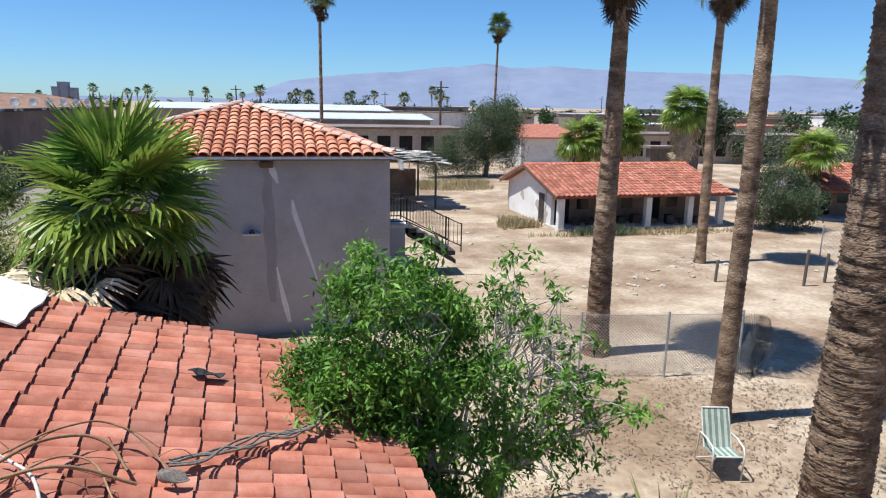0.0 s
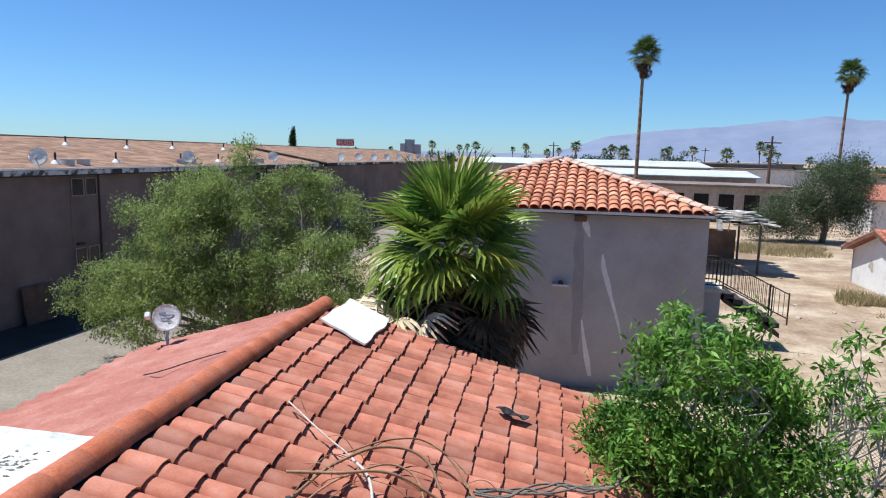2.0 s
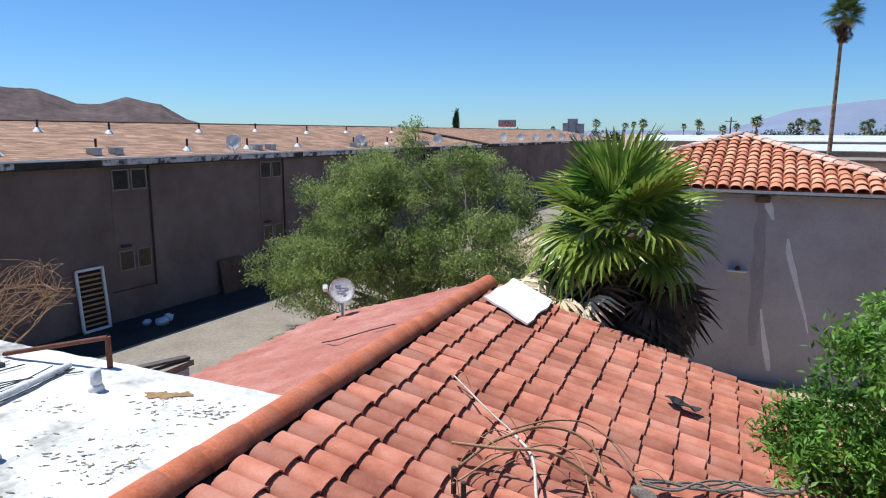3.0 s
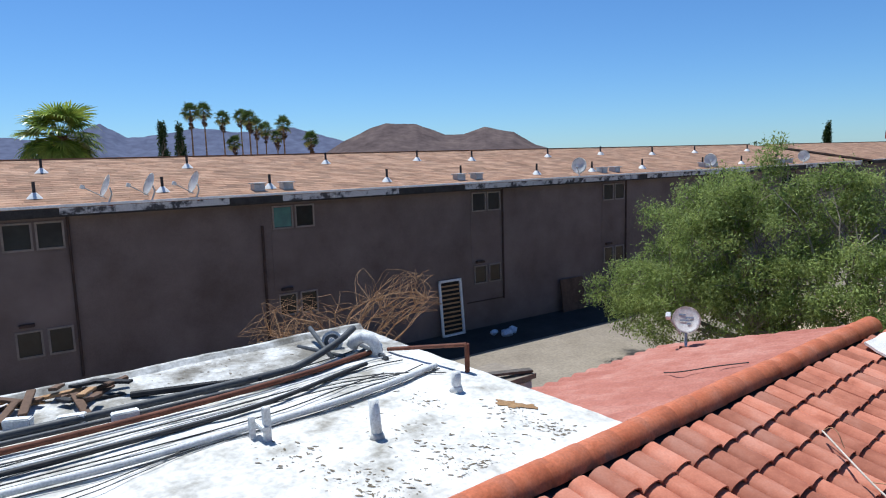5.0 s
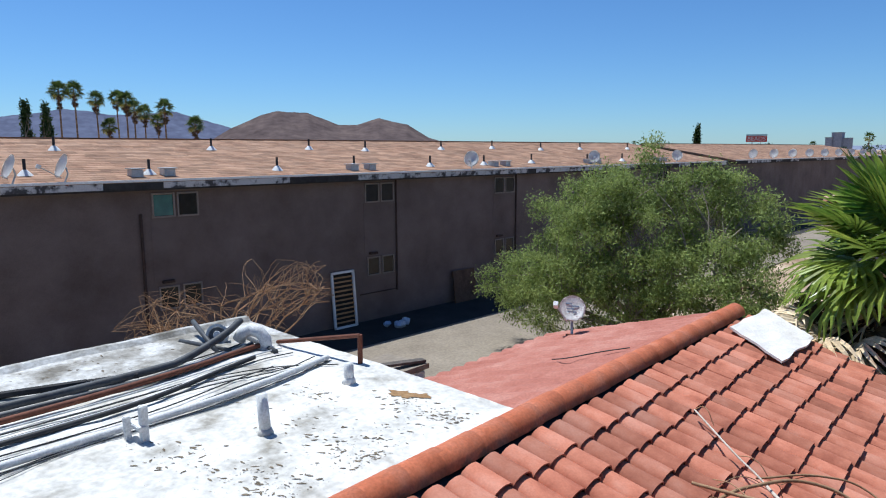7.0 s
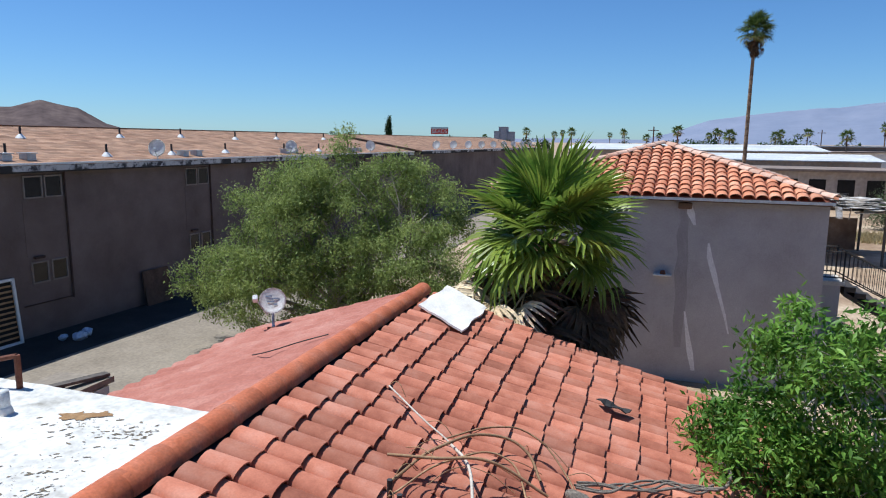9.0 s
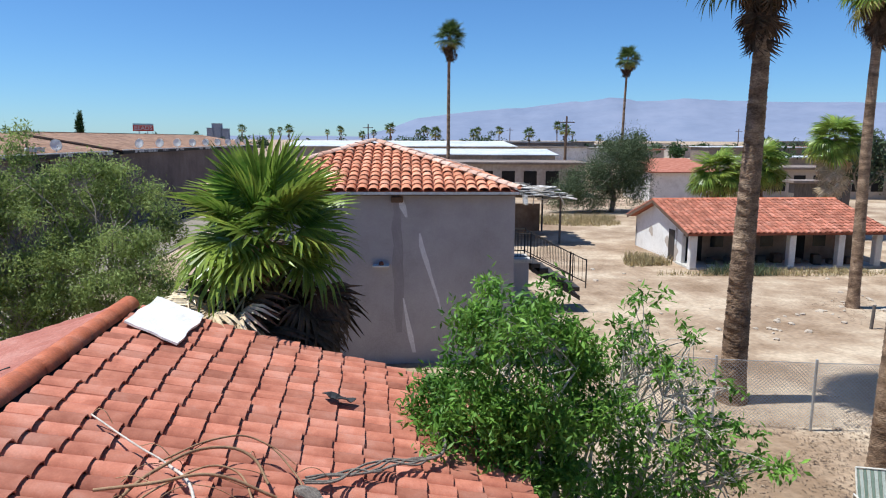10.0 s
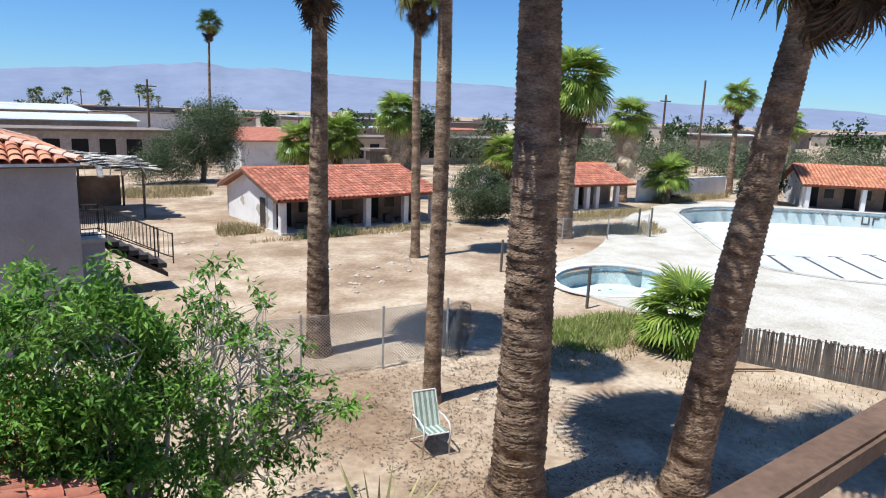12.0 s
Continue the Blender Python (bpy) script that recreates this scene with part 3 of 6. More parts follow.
# ---- things on the tile roof ----
def dish(name, m, size, label, arm=0.45, mat=None, group="", side_feed=False):
    """Satellite dish: its bowl faces +x, the mast stands at the origin."""
    t = thing(name, label, "satellite dish", m, group=group)
    bm = bmesh.new()
    rings = []
    for q in range(6):
        r = size * q / 5
        rings.append([bm.verts.new((0.05 + 0.22 * r * r / size, r * 0.92 * math.cos(2 * math.pi * k / 24), 0.42 + r * 1.05 * math.sin(2 * math.pi * k / 24))) for k in range(24)] if q else [bm.verts.new((0.05, 0, 0.42))])
    for k in range(24):
        bm.faces.new((rings[0][0], rings[1][k], rings[1][(k + 1) % 24]))
        for q in range(1, 5):
            bm.faces.new((rings[q][k], rings[q + 1][k], rings[q + 1][(k + 1) % 24], rings[q][(k + 1) % 24]))
    ret = bmesh.ops.solidify(bm, geom=bm.faces[:], thickness=0.012)
    part("bowl", bm, mat or PLASTIC_WHITE, t, smooth=True)
    part("mast", tube([(-0.1, 0, -0.02), (-0.1, 0, 0.28), (0.0, 0, 0.42)], 0.022, sides=10), METAL_GALV, t)
    fy, fz = (-size * 1.15, 0.40) if side_feed else (0.0, 0.42 - size * 0.68)
    part("arm", tube([(0.02, fy * 0.3, 0.42 - size * 0.95), (arm, fy, fz)], 0.012, sides=8), METAL_GALV, t)
    part("feed_horn", box(arm - 0.05, fy - 0.04, fz - 0.05, arm + 0.05, fy + 0.04, fz + 0.05, bevel=0.012), PLASTIC_WHITE, t)
    part("foot", box(-0.2, -0.1, -0.04, 0.0, 0.1, -0.005, bevel=0.004), METAL_RUST, t)
    return t


roof_dish = dish("satellite_dish", pose(-5.15, 9.2, roof_z(-5.15) + 0.02, 0, -44, -58), 0.235, "white satellite dish with faint grey marks on the painted tile roof", arm=0.22, side_feed=True)
MARK = material("grey_dish_print", ((0.12, 0.14, 0.20), (0.18, 0.20, 0.26)), scale=5, fine=30, bump=0)
for k, (yy, zz, w) in enumerate(((-0.06, 0.52, 0.10), (0.05, 0.47, 0.12), (-0.03, 0.42, 0.12), (0.04, 0.36, 0.06))):
    part("printed_bar", box(0.074, yy - w / 2, zz - 0.014, 0.078, yy + w / 2, zz + 0.014), MARK, roof_dish)
# pale sheet at the end of the ridge
bm = bmesh.new()
n = 14
grid = [[bm.verts.new((-2.58 + 0.75 * i / n + 0.04 * j / n + 0.02 * math.sin(j * 0.8) * (i in (0, n)) + 0.004 * math.sin(i * 1.7), 8.55 + 1.35 * j / n - 0.35 * i / n + 0.35, roof_z(-2.58 + 0.75 * i / n) + 0.075 + 0.016 * noise.noise((i * 0.22, j * 0.22, 4)) + 0.005 * noise.noise((i * 0.7, j * 0.7, 9)))) for i in range(n + 1)] for j in range(n + 1)]
for j in range(n):
    for i in range(n):
        bm.faces.new((grid[j][i], grid[j][i + 1], grid[j + 1][i + 1], grid[j + 1][i]))
bmesh.ops.recalc_face_normals(bm, faces=bm.faces)
bmesh.ops.solidify(bm, geom=bm.faces[:], thickness=0.03)
bmesh.ops.recalc_face_normals(bm, faces=bm.faces)
tagged(part("roof_board", bm, STUCCO_WHITE), "weathered white board lying over the ridge end", "board")
# dark torn felt on the tiles
def on_roof(x, y, lift=0.1):
    return (x, y, roof_z(x) + lift)


bm = bmesh.new()
vs = [bm.verts.new(on_roof(0.22 + 0.19 * math.cos(a) * (1 + 0.2 * math.sin(3 * a)), 8.02 + 0.09 * math.sin(a) * (1 + 0.3 * math.cos(2 * a)), 0.10 + 0.02 * math.sin(4 * a))) for a in [2 * math.pi * k / 18 for k in range(18)]]
bm.faces.new(vs)
bmesh.ops.triangulate(bm, faces=bm.faces)
bmesh.ops.solidify(bm, geom=bm.faces[:], thickness=0.012)
tagged(part("torn_felt", bm, TAR_AND_SHADE), "torn black roofing felt scrap on the tiles", "felt scrap")


def strand(name, label, cat, pts, r, mat, group=""):
    """A smooth bent strand through a few points."""
    cu = bpy.data.curves.new(name, 'CURVE')
    cu.dimensions = '3D'
    cu.bevel_depth = r
    cu.bevel_resolution = 1
    sp = cu.splines.new('BEZIER')
    sp.bezier_points.add(len(pts) - 1)
    for bp, p in zip(sp.bezier_points, pts):
        bp.co = p
        bp.handle_left_type = bp.handle_right_type = 'AUTO'
    ob = new(name, cu)
    ob.data.materials.append(mat)
    return tagged(ob, label, cat, group=group)


for k, pts in enumerate((
    [on_roof(-1.96, 6.19), on_roof(-1.41, 5.74, 0.14), on_roof(-1.1, 5.54, 0.14), on_roof(-0.85, 5.3, 0.1)],
    [on_roof(-1.35, 4.72, 0.1), on_roof(-1.15, 5.3, 0.2), on_roof(-0.75, 5.85, 0.24), on_roof(-0.5, 5.9, 0.2), on_roof(-0.3, 5.65, 0.1)],
    [on_roof(-1.3, 4.5, 0.1), on_roof(-1.0, 5.2, 0.2), on_roof(-0.6, 5.5, 0.26), on_roof(-0.35, 5.2, 0.15), on_roof(-0.25, 4.8, 0.1)],
    [on_roof(-1.1, 5.54, 0.14), on_roof(-0.85, 5.2, 0.22), on_roof(-0.7, 4.8, 0.14), on_roof(-0.55, 4.4, 0.1)],
    [on_roof(-1.2, 5.6, 0.12), on_roof(-0.8, 6.0, 0.24), on_roof(-0.5, 6.2, 0.22), on_roof(-0.1, 5.9, 0.12), on_roof(0.05, 5.5, 0.1)],
    [on_roof(-1.5, 5.0, 0.12), on_roof(-1.1, 5.1, 0.22), on_roof(-0.7, 5.3, 0.28), on_roof(-0.2, 5.4, 0.14)],
)):
    rv_ = random.Random(90 + k)
    for q in range(3):
        a = pts[rv_.randrange(len(pts) - 1)]
        b = (a[0] + rv_.uniform(-0.35, 0.45), a[1] + rv_.uniform(-0.45, 0.3))
        strand("dry_vine", "thin dry vine twig lying on the clay tiles", "vine", [a, on_roof((a[0] + b[0]) / 2, (a[1] + b[1]) / 2, 0.2), on_roof(*b, 0.1)], 0.004, DRY_TWIG, "dry vines on the tile roof")
    strand("dry_vine", "dry bare vine stem lying across the clay tiles", "vine", pts, 0.009 + 0.005 * (k % 2), DRY_TWIG if k % 3 else PALE_TWIG, "dry vines on the tile roof")
CABLE_GREY = material("frayed_grey_cable", ((0.13, 0.105, 0.085), (0.30, 0.255, 0.21)), scale=30, fine=90)
for k in range(5):
    rg = random.Random(60 + k)
    pts = [on_roof(0.0 + 0.21 * i + rg.uniform(-0.05, 0.05), 5.8 + 0.06 * math.sin(i * 1.3 + k) + 0.18 * i + rg.uniform(-0.05, 0.05), 0.11 + 0.02 * rg.random()) for i in range(7)]
    strand("cable", "frayed grey cable bundle lying on the clay tiles", "cable", pts, 0.012, CABLE_GREY, "cable bundle on the tile roof")
strand("cable", "grey cable hanging at the tile roof edge", "cable", [on_roof(1.2, 6.8, 0.12), on_roof(1.4, 7.0, 0.14), on_roof(1.45, 7.3, 0.2), on_roof(1.35, 7.6, 0.1)], 0.02, CABLE_GREY)
tagged(part("rag", (lambda b: (bmesh.ops.create_icosphere(b, subdivisions=3, radius=0.08), [setattr(v, "co", Vector(on_roof(0.05 + v.co.x * 1.6, 5.6 + v.co.y, 0.12)) + Vector((0, 0, v.co.z * 0.5 + 0.05 * noise.noise(v.co * 14)))) for v in b.verts], b)[2])(bmesh.new()), CABLE_GREY), "crumpled grey rag on the clay tiles", "rag")
for k, (sx, sy) in enumerate(((-1.3, 4.55), (-1.2, 4.5))):
    tagged(part("pipe_stub", tube([on_roof(sx, sy, 0.0), on_roof(sx, sy, 0.22 - 0.05 * k)], 0.022, sides=10), PIPE_BLACK), "short black pipe stub through the tile roof", "pipe")
strand("cable", "thin dark wire lying on the painted slope", "cable", [on_roof(-4.1, 7.0, 0.03), on_roof(-3.8, 6.9, 0.05), on_roof(-3.5, 7.15, 0.04), on_roof(-3.2, 7.3, 0.03)], 0.008, PIPE_BLACK)
# low roof edge between the alley and the painted slope
tagged(part("lean_to_roof", solid([[(-7.4, 4.85, 3.0), (-6.45, 4.85, 3.05), (-6.45, 7.2, 3.05), (-7.4, 7.2, 3.0)]], 0.08), ASPHALT_PALE), "dusty tan concrete ledge beside the painted tile slope", "ledge")
part("ledge_wall", box(-7.35, 4.85, -0.1, -6.5, 7.15, 2.93), STUCCO_WHITE)
tagged(bpy.data.objects["ledge_wall"], "plain stucco wall under the concrete ledge", "wall")
tagged(part("fallen_board", box(-0.6, -0.10, -0.02, 0.6, 0.10, 0.02, bevel=0.004, m=pose(-6.95, 6.1, 3.08, 0, 4, 80)), TAR_AND_SHADE), "dark weathered board lying on the ledge", "board")
for bx, by, L, turn in ((-6.75, 5.3, 0.75, 62), (-7.1, 5.75, 0.5, 95), (-6.7, 6.6, 0.6, 74)):
    tagged(part("fallen_board", box(-L, -0.07, -0.02, L, 0.07, 0.02, bevel=0.004, m=pose(bx, by, 3.115, 0, 3, turn)), WOOD_GREY), "grey weathered board lying on the ledge", "board", group="boards on the ledge")
# the low building and all on its roofs stand turned a little
TURN = pose(-2.79, 4.82, 0, 0, 0, 3.5) @ pose(2.88, -4.82, 0)
for o in list(scene.objects):
    if o.parent is None and o.type not in ('CAMERA', 'LIGHT') and o.name not in ("ground", "pavement", "shadow_strip"):
        o.matrix_world = TURN @ o.matrix_world
# balcony where the camera stands
balcony = thing("balcony", "balcony with a weathered wooden handrail", "balcony")
part("floor_slab", box(-1.2, -1.9, 4.40, 8.5, 0.72, 4.55), CONCRETE, balcony)
part("handrail", box(2.45, 0.74, 5.42, 8.5, 0.86, 5.50, bevel=0.012), WOOD_BROWN, balcony)
part("lower_rail", box(2.45, 0.70, 5.12, 8.5, 0.76, 5.18, bevel=0.008), WOOD_BROWN, balcony)
for k in range(3):
    part("post", box(3.6 + 2.1 * k, 0.66, 4.55, 3.7 + 2.1 * k, 0.735, 5.42, bevel=0.008), WOOD_BROWN, balcony)
tagged(part("wall_behind", box(-2.4, -2.2, 0, 9, -1.92, 7.6), STUCCO_WHITE), "stucco wall behind the balcony", "wall", kind="structure")
# ---- long two-storey building ----
MX, ME = -18.46, 5.48
RIDGE_X, RIDGE_Z = -25.5, 6.72


def long_building(y0, y1, label, dx=0.0):
    t = thing("motel_building", label, "building", group="motel wings")
    x0, rx, e, r = MX + dx + 0.35, RIDGE_X + dx, ME, RIDGE_Z
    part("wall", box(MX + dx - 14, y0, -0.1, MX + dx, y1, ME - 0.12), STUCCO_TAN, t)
    part("roof", solid([[(x0, y0 - 0.3, e), (x0, y1 + 0.3, e), (rx, y1 + 0.3, r), (rx, y0 - 0.3, r)]], 0.1), SHINGLE, t)
    part("roof", solid([[(rx, y0 - 0.3, r), (rx, y1 + 0.3, r), (2 * rx - x0, y1 + 0.3, e), (2 * rx - x0, y0 - 0.3, e)]], 0.1), SHINGLE, t)
    # shingle tabs, each course lapping the one below
    rg = random.Random(2)
    vs, fs = [], []
    n = 26
    for k in range(n):
        u0, u1 = k / n, (k + 1.04) / n
        y = y0 - 0.3 - rg.uniform(0, 0.4)
        while y < y1 + 0.3:
            w = rg.uniform(0.28, 0.65)
            ya, yb = max(y, y0 - 0.3), min(y + w - 0.01, y1 + 0.3)
            if yb > ya:
                a = len(vs)
                xa, za = x0 + (rx - x0) * u0, e + (r - e) * u0
                xb, zb = x0 + (rx - x0) * u1, e + (r - e) * u1
                vs += [(xa, ya, za + 0.018), (xa, yb, za + 0.018), (xb, yb, zb + 0.012), (xb, ya, zb + 0.012), (xa, ya, za + 0.002), (xa, yb, za + 0.002)]
                fs += [(a, a + 1, a + 2, a + 3), (a + 4, a + 5, a + 1, a)]
            y += w
    raw("shingles", vs, fs, SHINGLE, t, "tan asphalt shingles")["kind"] = "stuff"
    part("ridge_cap", box(rx - 0.12, y0 - 0.3, r + 0.012, rx + 0.12, y1 + 0.3, r + 0.05, bevel=0.02), SHINGLE, t)
    part("drip_edge", box(x0 + 0.002, y0 - 0.3, e - 0.03, x0 + 0.05, y1 + 0.3, e + 0.035, bevel=0.008), PLASTIC_WHITE, t, "white painted drip edge")
    # underside of the eave in plain near-black
    part("soffit", box(MX + dx + 0.01, y0, e - 0.27, x0 - 0.03, y1, e - 0.20), TAR_AND_SHADE, t)
    # fascia: peeling paint over black boards
    y = y0 - 0.3
    while y < y1 + 0.3:
        w = rg.uniform(0.5, 3.2)
        part("fascia_board", box(x0 - 0.03, y, e - 0.22, x0 + 0.0 + 0.012 * rg.random(), min(y + w, y1 + 0.3) - 0.01, e - 0.045), FASCIA if rg.random() < 0.5 else TAR_AND_SHADE, t)
        y += w
    return t


FASCIA = material("peeling_fascia_paint", ((0.06, 0.06, 0.065), (0.34, 0.34, 0.35), (0.50, 0.50, 0.51)), scale=2.2, fine=30, stops=(0.42, 0.52))
motel = long_building(-14.0, 44.5, "long two-storey tan stucco motel with a shingle roof")
motel_far = long_building(49.0, 92.0, "farther wing of the tan stucco motel with a shingle roof", dx=-1.0)
PIPE_STAIN = material("dark_rust_stain", ((0.035, 0.022, 0.018), (0.08, 0.05, 0.042)), scale=3, fine=30)


def window(parent, x, y0, y1, z0, z1, glass, name="window"):
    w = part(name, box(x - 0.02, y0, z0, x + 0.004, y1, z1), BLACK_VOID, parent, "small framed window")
    for a, b, c, d in ((y0 - 0.05, y1 + 0.05, z1, z1 + 0.05), (y0 - 0.05, y1 + 0.05, z0 - 0.05, z0), (y0 - 0.05, y0, z0, z1), (y1, y1 + 0.05, z0, z1)):
        part("frame", box(x, a, c, x + 0.045, b, d, bevel=0.006), FRAME_TAN, w)
    part("pane", box(x + 0.008, y0 + 0.01, z0 + 0.01, x + 0.016, y1 - 0.01, z1 - 0.01), glass, w)
    return w


FRAME_TAN = material("tan_window_frame", ((0.20, 0.165, 0.145), (0.28, 0.235, 0.205)), scale=4, fine=40)
for y, g in ((0.6, GLASS_DARK), (7.42, GLASS_TEAL), (14.95, GLASS_DARK), (21.98, GLASS_DARK), (29.0, GLASS_DARK), (36.2, GLASS_DARK), (43.0, GLASS_DARK)):
    window(motel, MX, y, y + 0.56, 4.45, 5.06, g)
    window(motel, MX, y + 0.72, y + 1.26, 4.45, 5.06, g if y != 7.42 else GLASS_DARK)
    window(motel, MX, y + 0.05, y + 0.55, 1.75, 2.35, GLASS_DARK)
    window(motel, MX, y + 0.75, y + 1.24, 1.75, 2.35, GLASS_DARK)
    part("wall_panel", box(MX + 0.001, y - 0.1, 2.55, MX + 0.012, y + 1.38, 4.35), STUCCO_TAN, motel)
    if y != 7.42:
        part("downpipe", tube([(MX + 0.045, y + 1.40, 1.0), (MX + 0.045, y + 1.40, 5.2)], 0.035, sides=8), PIPE_STAIN, motel, "dark stained downpipe")
    else:
        part("downpipe", tube([(MX + 0.045, y - 0.38, 0.6), (MX + 0.045, y - 0.38, 4.55)], 0.045, sides=8), PIPE_STAIN, motel, "dark rust-stained downpipe")
    part("wall_lamp", box(MX, y + 0.1, 2.50, MX + 0.12, y + 0.45, 2.58, bevel=0.01), PIPE_STAIN, motel)
part("conduit", tube([(MX + 0.03, 14.6, 1.05), (MX + 0.03, 16.3, 1.05)], 0.02, sides=6), PIPE_STAIN, motel)
# roof vents, box vents and dishes
def roof_plane(x):
    return ME + (RIDGE_Z - ME) * (x - (MX + 0.35)) / (RIDGE_X - MX - 0.35)


def pipe_vent(x, y):
    t = thing("roof_vent_pipe", "dark vent pipe with a white flashing on the shingle roof", "vent pipe", pose(x, y, roof_plane(x) + 0.02), group="vent pipes on the motel roof")
    part("pipe", tube([(0, 0, 0), (0, 0, 0.42)], 0.04, sides=10), PIPE_BLACK, t)
    part("flashing", tube([(0, 0, -0.02), (0, 0, 0.05), (0, 0, 0.14)], [0.20, 0.14, 0.055], sides=12), PLASTIC_WHITE, t)


rg = random.Random(9)
for k in range(13):
    pipe_vent(-19.0 + rg.uniform(-0.2, 0.1), -2.6 + 3.55 * k + rg.uniform(-0.6, 0.6))
for k in range(11):
    pipe_vent(-22.9 + rg.uniform(-0.3, 0.3), -1.5 + 4.1 * k + rg.uniform(-0.9, 0.9))
for y in (7.1, 8.0, 14.6, 15.4, 22.2, 23.0, 29.5, 30.3, 36.6, 37.4):
    t = thing("box_vent", "grey metal box vent on the shingle roof", "vent", pose(-18.75, y, roof_plane(-18.75) + 0.03), group="box vents on the motel roof")
    part("body", box(-0.18, -0.16, -0.05, 0.18, 0.16, 0.16, bevel=0.01), METAL_GALV, t)
    part("hood", box(-0.24, -0.2, 0.17, 0.24, 0.2, 0.20, bevel=0.008), METAL_GALV, t)
for k, (y, turn, sz) in enumerate(((2.85, 276, 0.30), (3.9, 282, 0.30), (5.05, 278, 0.31), (20.2, 305, 0.33), (29.2, 305, 0.32), (38.0, 305, 0.33))):
    dish("roof_dish", pose(MX + 0.28, y, ME + 0.02, 0, -22, turn), sz, "pale grey satellite dish on the motel eave", arm=0.6, mat=PLASTIC_WHITE, group="dishes on the motel eave")
for k in range(9):
    dish("roof_dish", pose(MX - 0.75, 52 + 4.2 * k, ME + 0.02, 0, -20, 270 + 5 * k), 0.36, "small white satellite dish on the far eave", arm=0.5, group="dishes on the motel eave")
# door frame leaning at the wall, dark board, litter
lat = thing("door_frame", "white door frame with wooden slats leaning on the wall", "door frame", pose(-18.22, 13.8, 0, 0, -5, 0))
for a, b, c, d in ((-0.5, -0.42, 0, 2.05), (0.42, 0.5, 0, 2.05), (-0.5, 0.5, 1.97, 2.05), (-0.5, 0.5, 0, 0.09)):
    part("jamb", box(-0.04, a, c, 0.04, b, d, bevel=0.006), PLASTIC_WHITE, lat)
for k in range(11):
    part("slat", box(-0.02, -0.41, 0.2 + 0.16 * k, 0.0, 0.41, 0.26 + 0.16 * k, bevel=0.004), PLANK_TAN, lat)
part("backing", box(-0.05, -0.41, 0.1, -0.03, 0.41, 1.96), BLACK_VOID, lat)
tagged(part("leaning_board", box(-0.03, -0.65, 0, 0.03, 0.65, 1.35, bevel=0.01, m=pose(-18.15, 19.9, 0, 0, -8, 0)), WOOD_BROWN), "dark brown board leaning on the motel wall", "board")
BLUE_BAG = material("pale_blue_plastic", ((0.30, 0.40, 0.55), (0.55, 0.62, 0.70)), scale=9, fine=30, rough=0.4)
for k, (x, y) in enumerate(((-16.9, 15.2), (-17.1, 15.6), (-17.3, 14.9))):
    b = bmesh.new()
    bmesh.ops.create_icosphere(b, subdivisions=2, radius=0.22 - 0.04 * k)
    for v in b.verts:
        v.co += v.co * 0.5 * noise.noise(v.co * 9 + Vector((k, 0, 0)))
        v.co.z = max(v.co.z * 0.75 + 0.13, 0)
        v.co += Vector((x, y, 0))
    tagged(part("litter_bag", b, BLUE_BAG), "crumpled pale blue plastic bag on the alley floor", "bag", group="litter in the alley")

# ---- block with hip roof ----
BX0, BX1, BY0, BY1, BE = -4.2, 3.98, 18.58, 27.5, 4.95
AP = Vector((-0.12, 22.9, 6.22))
block = thing("two_storey_block", "two-storey grey stucco block with an orange tile hip roof", "building")
part("wall", box(BX0, BY0, -0.1, BX1, BY1, BE - 0.10), STUCCO_GREY, block)
EV = [Vector((BX0 - 0.3, BY0 - 0.32, BE)), Vector((BX1 + 0.06, BY0 - 0.32, BE)), Vector((BX1 + 0.06, BY1 + 0.32, BE)), Vector((BX0 - 0.3, BY1 + 0.32, BE))]
for k in range(4):
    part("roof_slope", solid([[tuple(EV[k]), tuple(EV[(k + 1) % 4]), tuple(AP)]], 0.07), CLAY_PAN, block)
for k in range(4):
    a, b = EV[k], EV[(k + 1) % 4]
    al = (b - a).normalized()
    au = (AP - a).dot(al)
    full = (b - a).length
    hgt = ((AP - a) - al * au).length

    def keep(u, s, p, au=au, full=full, hgt=hgt):
        return (u / au if u < au else (full - u) / (full - au)) > (s + 0.27) / hgt

    ms = slope_tiles(a, b, AP, rows_pitch=0.30, course=0.37, keep=keep, rng=random.Random(30 + k))
    if k == 0:
        scatter_tiles(ms, CLAY_ORANGE, block)
    else:
        tiles_joined("tiles", ms, CLAY_ORANGE, block, "orange clay barrel tiles")
for k in range(4):
    d = AP - EV[k]
    n = int(d.length / 0.38)
    q = d.to_track_quat('X', 'Z').to_matrix().to_4x4()
    for i in range(n):
        o = new("hip_tile", tile_data(CLAY_PALE))
        o.parent = block
        o.matrix_world = Matrix.Translation(EV[k] + d * (i * 0.38 / d.length) + Vector((0, 0, 0.07))) @ q
part("fascia", box(BX0 - 0.3, BY0 - 0.345, BE - 0.09, BX1 + 0.05, BY0 - 0.318, BE - 0.02), PIPE_WHITE, block, "pale painted fascia board")
part("soffit", box(BX0 - 0.28, BY0 - 0.31, BE - 0.12, BX1 - 0.01, BY0 - 0.005, BE - 0.09), WOOD_BROWN, block)
# stains with their own shape on the stucco
STAIN_DARK = material("dark_damp_stain", ((0.25, 0.228, 0.236), (0.325, 0.30, 0.306)), scale=2.5, fine=50, stretch=(2, 1, 0.6))
STAIN_PALE = material("pale_patching_plaster", ((0.60, 0.58, 0.59), (0.72, 0.70, 0.71)), scale=4, fine=50)


